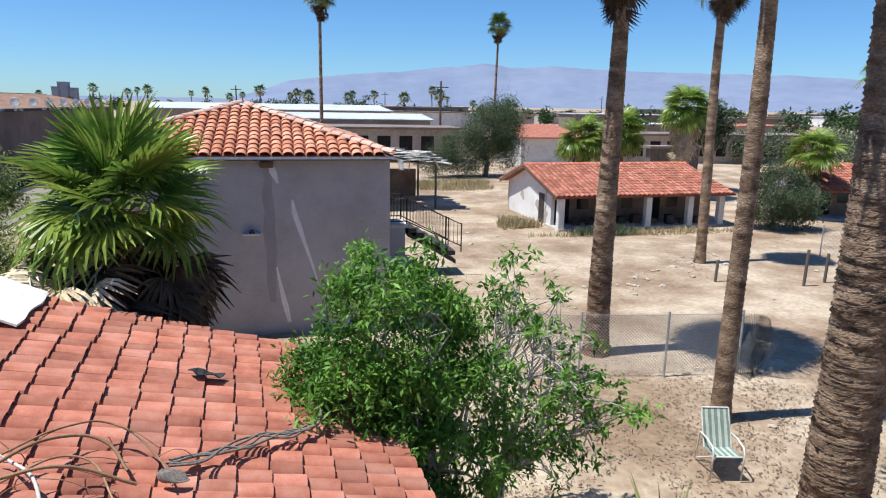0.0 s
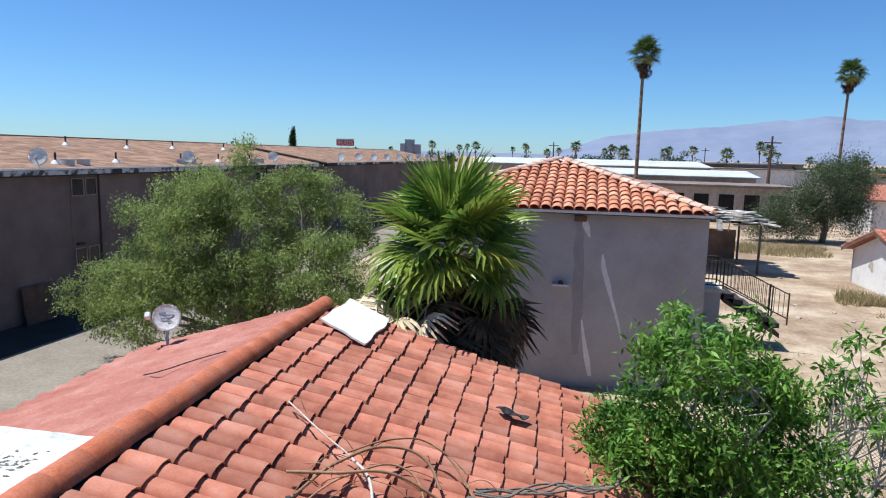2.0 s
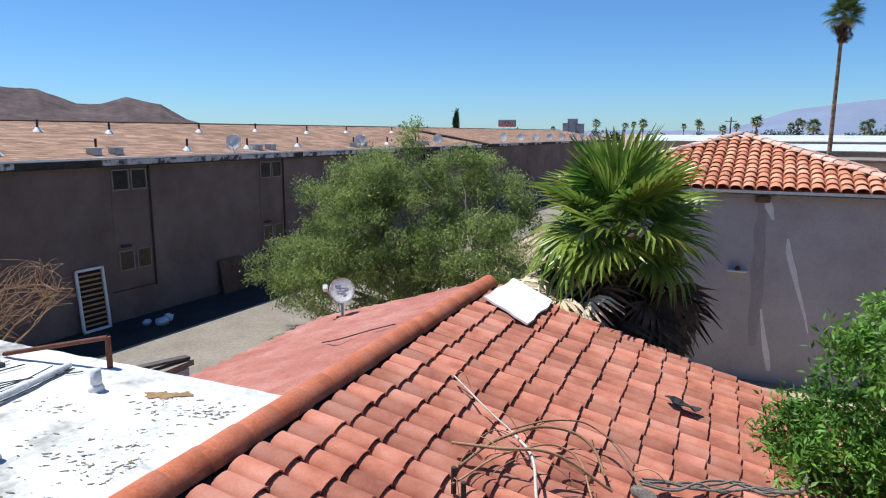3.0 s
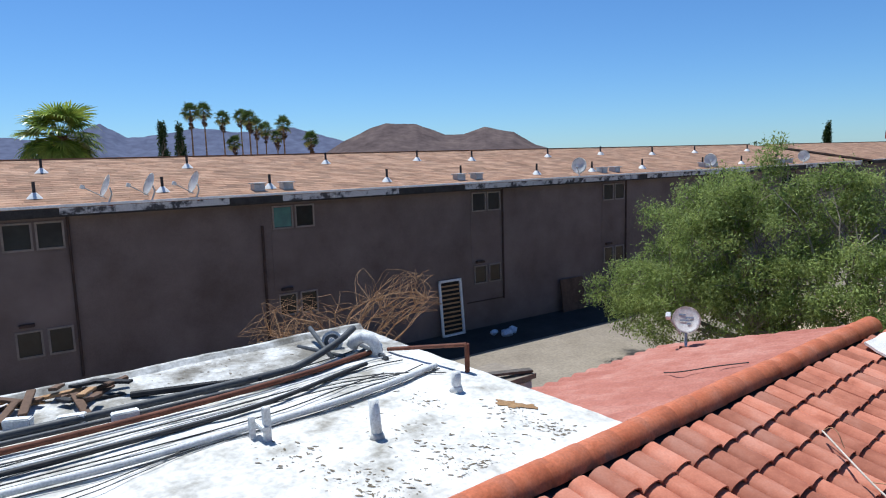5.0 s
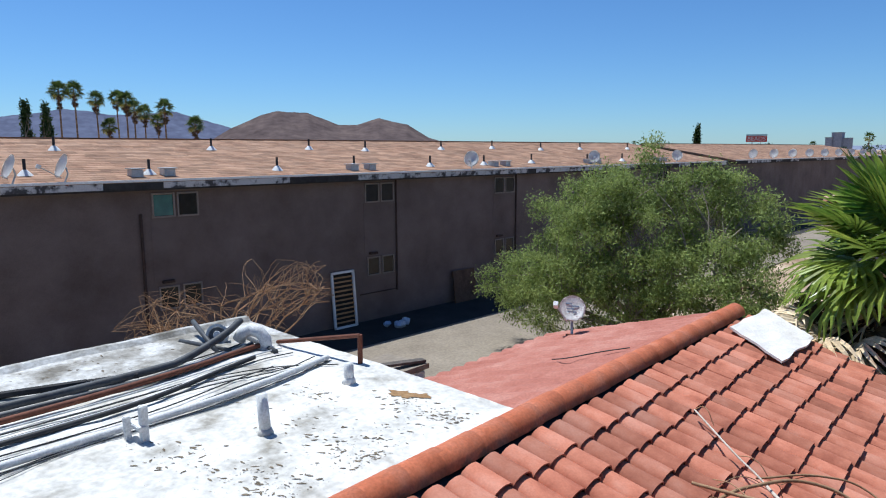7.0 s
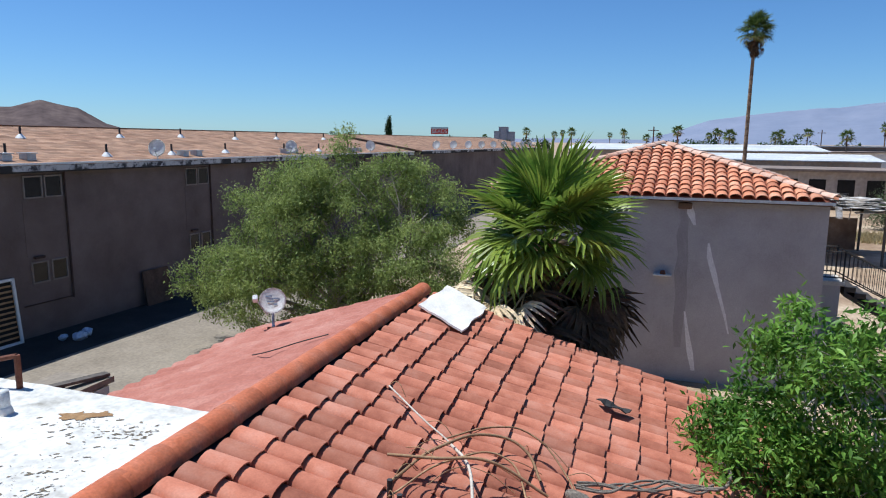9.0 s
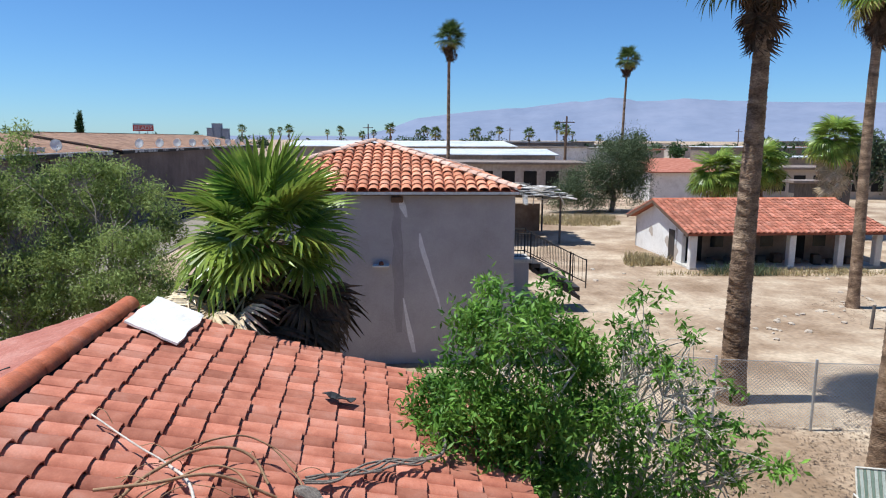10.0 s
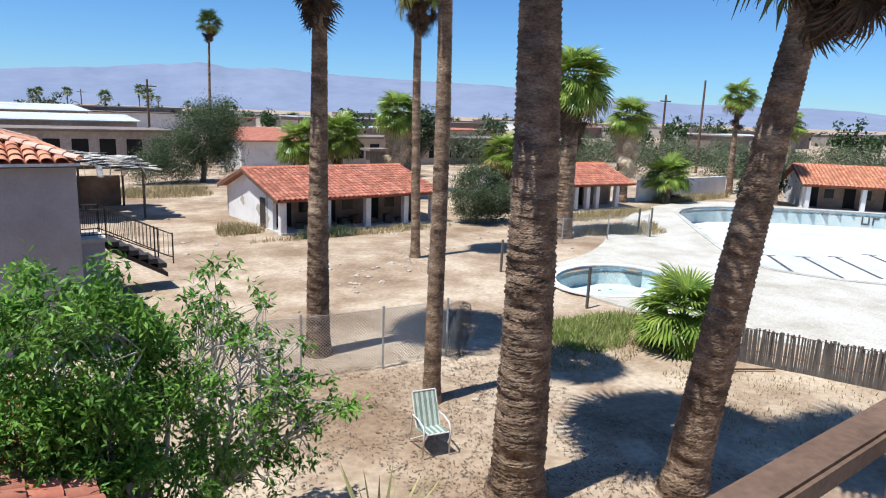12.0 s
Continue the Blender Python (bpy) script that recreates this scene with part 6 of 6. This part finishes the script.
# ---- fences, chair, poles ----
def chain_fence(pts, h, label, mesh_from=0, step=0.085):
    """Chain-link fence: posts, and a woven net of thin wires on each span."""
    t = thing("chain_link_fence", label, "fence")
    for x, y in pts:
        part("post", tube([(x, y, -0.1), (x, y, h + 0.08)], 0.03, sides=8), METAL_GALV, t)
    for (x0, y0), (x1, y1) in zip(pts, pts[1:]):
        a, d = Vector((x0, y0, 0)), Vector((x1 - x0, y1 - y0, 0))
        L = d.length
        d /= L
        nrm = Vector((-d.y, d.x, 0)) * 0.0035
        vs, fs = [], []
        k = -h
        while k < L:
            for sgn in (1, -1):
                s0, s1 = (k, k + h) if sgn == 1 else (k + h, k)
                z0, z1 = 0.05, h
                if s0 < 0:
                    z0, s0 = z0 + (0 - s0) / (s1 - s0) * (z1 - z0), 0
                if s1 > L:
                    z1, s1 = z0 + (L - s0) / (s1 - s0) * (z1 - z0), L
                if s1 < 0:
                    z1, s1 = z0 + (0 - s0) / (s1 - s0) * (z1 - z0), 0
                if s0 > L:
                    z0, s0 = z0 + (L - s0) / (s1 - s0) * (z1 - z0), L
                n = len(vs)
                w = 0.008
                p, q = a + d * s0 + Vector((0, 0, z0)), a + d * s1 + Vector((0, 0, z1))
                vs += [p - d * w, p + d * w, q + d * w, q - d * w]
                fs.append((n, n + 1, n + 2, n + 3))
            k += step
        ob = raw("wire_net", vs, fs, METAL_GALV, t, "diamond wire netting")
        ob["kind"] = "stuff"
        part("top_wire", tube([(x0, y0, h), (x1, y1, h)], 0.008, sides=6), METAL_GALV, t)
    return t


chain_fence([(5.9, 14.6), (7.82, 14.06), (9.9, 13.7), (11.76, 13.47)], 1.55, "sagging chain-link fence among the yard palms")
# rolled fence fabric at the fence end
roll = thing("fence_roll", "bent roll of grey wire fence fabric", "fence roll", pose(12.1, 13.6, 0, 8, -6, 0))
rv, rf = [], []
rg = random.Random(4)
for k in range(60):
    a = 6.283 * k / 60
    for sgn in (1, -1):
        n = len(rv)
        for q in range(7):
            aa = a + sgn * 0.9 * q / 6
            r = 0.36 + 0.12 * math.sin(2 * aa + 0.7 * q) + 0.05 * math.sin(5 * aa)
            z = 1.25 * q / 6 + 0.12 * math.sin(2 * aa)
            for w in (-0.006, 0.006):
                rv.append((r * math.cos(aa + w / r) + 0.3 * (q / 6) ** 2, r * math.sin(aa + w / r), max(z, 0)))
        rf += [(n + 2 * q, n + 2 * q + 1, n + 2 * q + 3, n + 2 * q + 2) for q in range(6)]
raw("wire_net", rv, rf, PIPE_GREY, roll)["kind"] = "stuff"
chain_fence([(24.5, 24.6), (27.0, 23.6), (29.8, 22.9), (32.67, 22.42)], 1.3, "leaning chain-link fence along the pool yard", step=0.2)
for x, y, h in ((19.8, 20.3, 1.35), (21.0, 20.6, 1.1), (32.7, 22.3, 1.7), (33.1, 23.4, 1.5), (18.8, 14.7, 1.45), (16.9, 21.5, 0.8)):
    tagged(part("fence_post", tube([(x, y, -0.1), (x + 0.03, y, h)], 0.055, sides=8), WOOD_GREY), "weathered fence post standing in the dirt", "post", group="loose fence posts")
# reed fence along the pool bank
reed = thing("reed_fence", "low fence of weathered grey wooden pickets", "fence")
rg = random.Random(12)
pick = bpy.data.meshes.new("picket")
b = box(-0.022, -0.012, -0.1, 0.022, 0.012, 1.0)
b.to_mesh(pick)
b.free()
pick.materials.append(WOOD_GREY)
fa, fb = Vector((18.3, 9.55, 0)), Vector((21.0, 2.6, 0))
fl = (fb - fa).length
ang = math.degrees(math.atan2(fb.y - fa.y, fb.x - fa.x))
for k in range(int(fl / 0.046)):
    p = fa.lerp(fb, k * 0.046 / fl)
    o = new("picket", pick)
    o.parent = reed
    o.matrix_basis = pose(p.x, p.y, rg.uniform(-0.08, 0.03), rg.uniform(-3, 3), rg.uniform(-2, 2), ang + rg.uniform(-6, 6))
for z in (0.35, 0.95):
    part("wire_rail", tube([(fa.x, fa.y, z), (fb.x, fb.y, z)], 0.012, sides=6), METAL_RUST, reed)
tagged(part("blue_sheet", box(-1.7, -0.8, -0.015, 1.7, 0.8, 0.015, bevel=0.004, m=pose(21.7, 4.3, 0.52, 32, 0, ang)), BLUE_BAG), "pale blue sheet lying behind the picket fence", "sheet")
tagged(part("fallen_pole", tube([(17.0, 9.0, 0.05), (18.6, 8.0, 0.05)], 0.03, sides=6), WOOD_BROWN), "thin branch lying on the bank", "branch")


def chair(m, label, web, name="lawn_chair"):
    t = thing(name, label, "chair", m)
    for sx in (-0.27, 0.27):
        part("side_frame", tube([(sx, 0.42, 0.0), (sx, 0.36, 0.30), (sx, 0.30, 0.60), (sx, 0.0, 0.63), (sx, -0.28, 0.60), (sx, -0.34, 0.5), (sx, -0.30, 0.0)], 0.017, sides=8), FRAME_CREAM, t, smooth=True)
        part("back_leg", tube([(sx * 0.95, -0.26, 0.42), (sx * 0.95, 0.1, 0.2), (sx * 0.95, 0.44, 0.0)], 0.014, sides=8), FRAME_CREAM, t)
        part("back_post", tube([(sx * 0.9, 0.14, 0.38), (sx * 0.9, 0.30, 0.72), (sx * 0.9, 0.42, 1.02)], 0.016, sides=8), FRAME_CREAM, t)
    part("back_bar", tube([(-0.24, 0.42, 1.02), (0.24, 0.42, 1.02)], 0.016, sides=8), FRAME_CREAM, t)
    part("front_bar", tube([(-0.26, -0.28, 0.42), (0.26, -0.28, 0.42)], 0.016, sides=8), FRAME_CREAM, t)
    for k in range(9):
        x = -0.22 + 0.055 * k
        part("strap", solid([[(x - 0.025, -0.28, 0.44), (x + 0.025, -0.28, 0.44), (x + 0.025, 0.13, 0.385), (x - 0.025, 0.13, 0.385)], [(x - 0.025, 0.13, 0.385), (x + 0.025, 0.13, 0.385), (x + 0.025, 0.42, 1.02), (x - 0.025, 0.42, 1.02)]], 0.006), web[k % 2], t)
    return t


FRAME_CREAM = material("cream_chair_frame", ((0.60, 0.56, 0.48), (0.72, 0.69, 0.62)), rough=0.5, scale=4, fine=40, bump=0.1)
WEB_GREEN = material("faded_green_strap", ((0.16, 0.22, 0.17), (0.25, 0.31, 0.25)), scale=5, fine=60)
WEB_PALE = material("pale_strap", ((0.42, 0.46, 0.40), (0.55, 0.58, 0.52)), scale=5, fine=60)
chair(pose(8.5, 9.66, 0, 0, 0, -14), "green and white striped lawn chair on the dirt", (WEB_GREEN, WEB_PALE))
chair(pose(43.6, 11.4, -1.1, 0, 0, 40), "white plastic chair standing in the empty pool", (PIPE_WHITE, PIPE_WHITE), "pool_chair")
rg = random.Random(21)
stone = bpy.data.meshes.new("stone")
b = bmesh.new()
bmesh.ops.create_icosphere(b, subdivisions=1, radius=0.1)
for v in b.verts:
    v.co += v.co * 0.5 * noise.noise(v.co * 8)
    v.co.z *= 0.55
b.to_mesh(stone)
b.free()
stone.materials.append(STUCCO_BEIGE)
for k in range(90):
    if k < 40:
        t = rg.random()
        x, y = 12 + 9 * t + rg.gauss(0, 0.5), 21 + 5.5 * t + rg.gauss(0, 0.6)
    else:
        x, y = rg.uniform(6, 28), rg.uniform(10, 33)
    o = new("stone", stone)
    o.matrix_basis = pose(x, y, ground_height(x, y) - 0.01, 0, 0, rg.uniform(0, 360)) @ Matrix.Scale(rg.uniform(0.4, 1.6), 4)
    tagged(o, "pale stone lying on the dry dirt", "stone", group="stones in the yard")

# fallen leaves, bark flakes and twigs on the dirt under the palms
rs = np.random.RandomState(51)
lv, lf = [], []
LITTER = material("dry_leaf_litter", ((0.12, 0.08, 0.052), (0.21, 0.145, 0.095), (0.32, 0.24, 0.155)), scale=3, fine=30, island=0.4, bump=0)
for k in range(15000):
    if k % 3:
        x, y = 4.5 + 8.5 * rs.rand(), 4.5 + 9.5 * rs.rand() ** 1.3
    else:
        px, py = ((9.0, 15.4), (9.84, 11.4), (8.74, 7.5), (11.3, 5.9), (4.0, 9.5), (18.1, 24.3), (12.0, 13.5))[k % 7]
        x, y = px + rs.normal(0, 1.1), py + rs.normal(0, 1.1)
    if noise.noise((x * 0.8, y * 0.8, 5)) < -0.25:
        continue
    L, w, a = 0.02 + 0.07 * rs.rand() ** 3, 0.006 + 0.012 * rs.rand(), 6.283 * rs.rand()
    z, n0, c, d = ground_height(x, y) - 0.012, len(lv), math.cos(a), math.sin(a)
    lv += [(x - L * c, y - L * d, z), (x + w * d, y - w * c, z + 0.008), (x + L * c, y + L * d, z + 0.012 * rs.rand()), (x - w * d, y + w * c, z + 0.004)]
    lf.append((n0, n0 + 1, n0 + 2, n0 + 3))
tagged(raw("leaf_litter", lv, lf, LITTER), "dry brown leaves and bark flakes strewn over the dirt", "leaf litter", kind="stuff")

# ---- town and distance ----
FAR_WHITE = material("far_white_roof", ((0.42, 0.43, 0.44), (0.60, 0.61, 0.62)), scale=0.2, fine=3, bump=0)
FAR_TAN = material("far_tan_wall", ((0.30, 0.25, 0.21), (0.44, 0.38, 0.33)), scale=0.2, fine=3, bump=0, island=0.3)
# grey-blue of distant air is painted into the skyline blocks
FAR_HAZE = material("haze_tinted_tower", ((0.20, 0.22, 0.28), (0.28, 0.30, 0.35)), scale=0.2, fine=1, bump=0)
FAR_BROWN = material("far_brown_roof", ((0.16, 0.12, 0.10), (0.28, 0.22, 0.18)), scale=0.3, fine=3, bump=0)


def far_house(x, y, w, d, h, wall, roof, label, turn=0.0, group="town", holes=0, pitch=0.0):
    t = thing("town_building", label, "building", pose(x, y, 0, 0, 0, turn), group=group)
    part("wall", box(-w / 2, -d / 2, -0.1, w / 2, d / 2, h), wall, t)
    if pitch:
        part("roof", solid([[(-w / 2 - 0.4, -d / 2 - 0.6, h + 0.1), (w / 2 + 0.4, -d / 2 - 0.6, h + 0.1), (w / 2 + 0.4, d / 2, h + pitch), (-w / 2 - 0.4, d / 2, h + pitch)]], 0.12), roof, t)
    else:
        part("roof", box(-w / 2 - 0.4, -d / 2 - 0.6, h + 0.005, w / 2 + 0.4, d / 2 + 0.6, h + 0.25, bevel=0.04), roof, t)
    for k in range(holes):
        px = -w / 2 + (k + 0.5) * w / holes
        # black panel on the wall face paints the dark inside
        part("opening", box(px - w / holes * 0.3, -d / 2 - 0.03, h * 0.25, px + w / holes * 0.3, -d / 2 - 0.005, h * 0.8), BLACK_VOID, t)
    return t


far_house(10.0, 78.0, 22, 8, 3.6, FAR_TAN, FAR_BROWN, "long derelict arcade with dark openings", -3, holes=9)
far_house(7.5, 92.0, 26, 10, 4.3, FAR_TAN, FAR_WHITE, "low building with a long white metal roof", -3, pitch=0.7)
far_house(0.0, 125.0, 40, 14, 5.0, FAR_TAN, FAR_WHITE, "large low white-roofed warehouse", 2, pitch=1.0)
far_house(29.5, 72, 7, 7, 3.0, STUCCO_WHITE, CLAY, "small white house with a red roof", 4, pitch=1.3)
far_house(52, 74, 30, 6, 3.2, STUCCO_BEIGE, FAR_BROWN, "long beige flat-roofed motel wing with dark windows", -4, holes=14)
far_house(38, 58, 5, 1, 2.6, WOOD_GREY, FAR_BROWN, "grey wooden shed wall", -4)
rg = random.Random(77)
for k in range(80):
    az = radians(rg.uniform(-30, 72))
    d = rg.uniform(150, 480)
    h = rg.uniform(2.6, 4.8) + (1.2 if rg.random() < 0.12 else 0)
    far_house(d * math.sin(az), d * math.cos(az), rg.uniform(10, 34), rg.uniform(8, 16), h, rg.choice([FAR_TAN, FAR_TAN, STUCCO_WHITE, FAR_BROWN]), rg.choice([FAR_WHITE, FAR_WHITE, FAR_BROWN, FAR_TAN, CLAY]), "low flat-roofed building in the distant town", rg.uniform(-20, 20))
for k, (az, h, w) in enumerate(((-15.4, 1.15, 6), (-15.9, 0.8, 4), (-14.8, 0.75, 5))):
    d = 700
    far_house(d * math.sin(radians(az)), d * math.cos(radians(az)), w * 1.4, 8, 6.3 + d * math.tan(radians(h)), FAR_HAZE, FAR_HAZE, "distant mid-rise block on the skyline", group="skyline blocks")
for k in range(190):
    az = radians(rg.uniform(-32, 75))
    d = rg.uniform(120, 460)
    x, y, h = d * math.sin(az), d * math.cos(az), rg.uniform(3.5, 8.5)
    t = thing("town_tree", "dark green tree in the distant town", "tree", pose(x, y, 0), group="town trees")
    part("trunk", tube([(0, 0, -0.1), (0, 0, h * 0.5)], 0.2, sides=5), BARK, t)
    cl = [(rg.gauss(0, h * 0.22), rg.gauss(0, h * 0.22), h * 0.6 + rg.gauss(0, h * 0.16)) for _ in range(14)]
    crown_leaves("crown", cl, 320, 0.9, (0.6, 0.6, 0.5), GREEN_DARK if rg.random() < 0.6 else GREEN_DUSTY, t, k, 1.8)
for k in range(24):
    az = rg.uniform(-17, 22)
    d = rg.uniform(160, 400)
    palm("small far fan palm in the distant town", d * math.sin(radians(az)), d * math.cos(radians(az)), rg.uniform(7, 11), 0.2, 0.15, fronds=18, dead=4, size=1.1, green=FRONDS_DARK, seed=500 + k, group="town palms")


def power_pole(x, y, h, cross=True):
    t = thing("power_pole", "dark wooden power pole with a crossarm", "pole", pose(x, y, 0), group="power poles")
    part("pole", tube([(0, 0, -0.1), (0, 0, h)], [0.17, 0.12], sides=8), WOOD_BROWN, t)
    if cross:
        part("crossarm", box(-1.1, -0.06, h - 0.9, 1.1, 0.06, h - 0.76), WOOD_BROWN, t)
        for q in (-1.0, -0.4, 0.4, 1.0):
            part("insulator", tube([(q, 0, h - 0.76), (q, 0, h - 0.6)], 0.05, sides=6), STUCCO_WHITE, t)


for az, el, d, c in ((14.0, 1.95, 95, True), (-2.9, 1.25, 150, True), (55.3, 2.2, 95, True), (58.1, 3.35, 95, False), (9, 1.0, 220, True), (27, 0.9, 240, True), (46, 1.0, 260, False)):
    power_pole(d * math.sin(radians(az)), d * math.cos(radians(az)), 6.3 + d * math.tan(radians(el)), c)
# roadside sign
SIGN_RED = material("red_sign_face", ((0.42, 0.05, 0.04), (0.52, 0.08, 0.06)), rough=0.5, scale=0.4, fine=4, bump=0)
sg = thing("roadside_sign", "red roadside sign with white lettering on poles", "sign", pose(-101.5, 268, 0, 0, 0, 20))
part("board", box(-3.7, -0.3, 8.9, 3.7, 0.3, 11.2, bevel=0.05), SIGN_RED, sg)
part("top_board", box(-3.7, -0.28, 11.26, 3.7, 0.28, 11.8, bevel=0.05), TILE_BLUE, sg)
for q in (-1.5, 1.5):
    part("pole", tube([(q, 0, -0.1), (q, 0, 8.9)], 0.2, sides=8), METAL_GALV, sg)
cu = bpy.data.curves.new("lettering", 'FONT')
cu.body = "BEADS"
cu.size = 2.2
cu.align_x = 'CENTER'
cu.align_y = 'CENTER'
cu.extrude = 0.02
txt = new("lettering", cu)
txt.data.materials.append(FAR_WHITE)
txt.parent = sg
txt.matrix_basis = pose(0, -0.33, 10.05, 90, 0, 0)

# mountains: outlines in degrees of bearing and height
# air haze over the far ranges is mixed into these base colours
MOUNT = material("haze_tinted_mountain", ((0.175, 0.205, 0.285), (0.20, 0.228, 0.308), (0.225, 0.25, 0.33)), scale=0.004, fine=0.02, bump=0, rough=1.0, spec=0.0, grain_amp=0.03)
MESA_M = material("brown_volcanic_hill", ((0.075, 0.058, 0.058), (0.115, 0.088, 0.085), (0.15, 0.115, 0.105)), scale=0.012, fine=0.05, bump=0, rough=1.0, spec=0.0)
MOUNT_W = material("haze_blue_western_range", ((0.095, 0.105, 0.16), (0.125, 0.14, 0.205)), scale=0.01, fine=0.03, bump=0, rough=1.0, spec=0.0)


def range_mesh(name, label, outline, dist, mat, rough=0.3, depth=500, seed=0):
    """A mountain range: foothills rising back to an uneven crest."""
    azs = [o[0] for o in outline]
    els = [o[1] for o in outline]
    n, m = 240, 8
    v, f = [], []
    for i in range(n + 1):
        az = azs[0] + (azs[-1] - azs[0]) * i / n
        el = float(np.interp(az, azs, els))
        el = max(0.0, el + rough * noise.fractal((az * 0.55, seed, 0), 0.9, 2.0, 4) * (0.3 + 0.25 * el))
        for j in range(m + 1):
            q = j / m
            d = dist + depth * q
            gul = 1 - 0.08 * abs(noise.noise((az * 1.4, q * 2.0, seed))) * math.sin(math.pi * q)
            z = 6.3 * q + math.tan(radians(el)) * d * (q ** 0.9) * gul - 3 * (1 - q)
            v.append((d * math.sin(radians(az)), d * math.cos(radians(az)), z))
    for i in range(n):
        for j in range(m):
            a = i * (m + 1) + j
            f.append((a, a + m + 1, a + m + 2, a + 1))
    return tagged(raw(name, v, f, mat, smooth=True), label, "mountain", kind="structure")


range_mesh("backdrop_mountains", "mountain range on the horizon, tinted violet for haze", [(-26, 0.0), (-12, 0.25), (-4, 0.2), (-1.7, 0.8), (0.8, 1.7), (3.8, 2.15), (7.8, 2.5), (10.5, 2.7), (13.7, 3.1), (15, 3.1), (16.8, 3.4), (18, 3.35), (19.1, 3.15), (20.2, 3.1), (22.8, 3.25), (25.6, 3.08), (30.3, 2.85), (35, 2.75), (40, 2.6), (43.7, 2.4), (50, 1.9), (56, 1.5), (66, 1.4), (72, 0.9), (80, 0.2)], 3600, MOUNT, 0.1, 900, 3)
range_mesh("backdrop_mesa", "dark brown flat-topped volcanic hill", [(-66, 0.2), (-63.4, 1.8), (-61, 2.85), (-59.8, 3.2), (-57.2, 3.05), (-54.8, 2.1), (-53.2, 2.1), (-51.4, 2.65), (-49, 2.15), (-47.1, 1.0), (-44, 0.1)], 1700, MESA_M, 0.06, 350, 5)
range_mesh("backdrop_west_range", "jagged mountains behind the motel, tinted blue-grey for haze", [(-100, 2.0), (-90, 2.6), (-86, 2.3), (-84, 2.7), (-82, 3.45), (-80.2, 2.4), (-77, 2.7), (-75.3, 3.1), (-72, 2.7), (-67.5, 3.0), (-63.4, 1.8), (-60, 1.0)], 2600, MOUNT_W, 0.12, 500, 8)
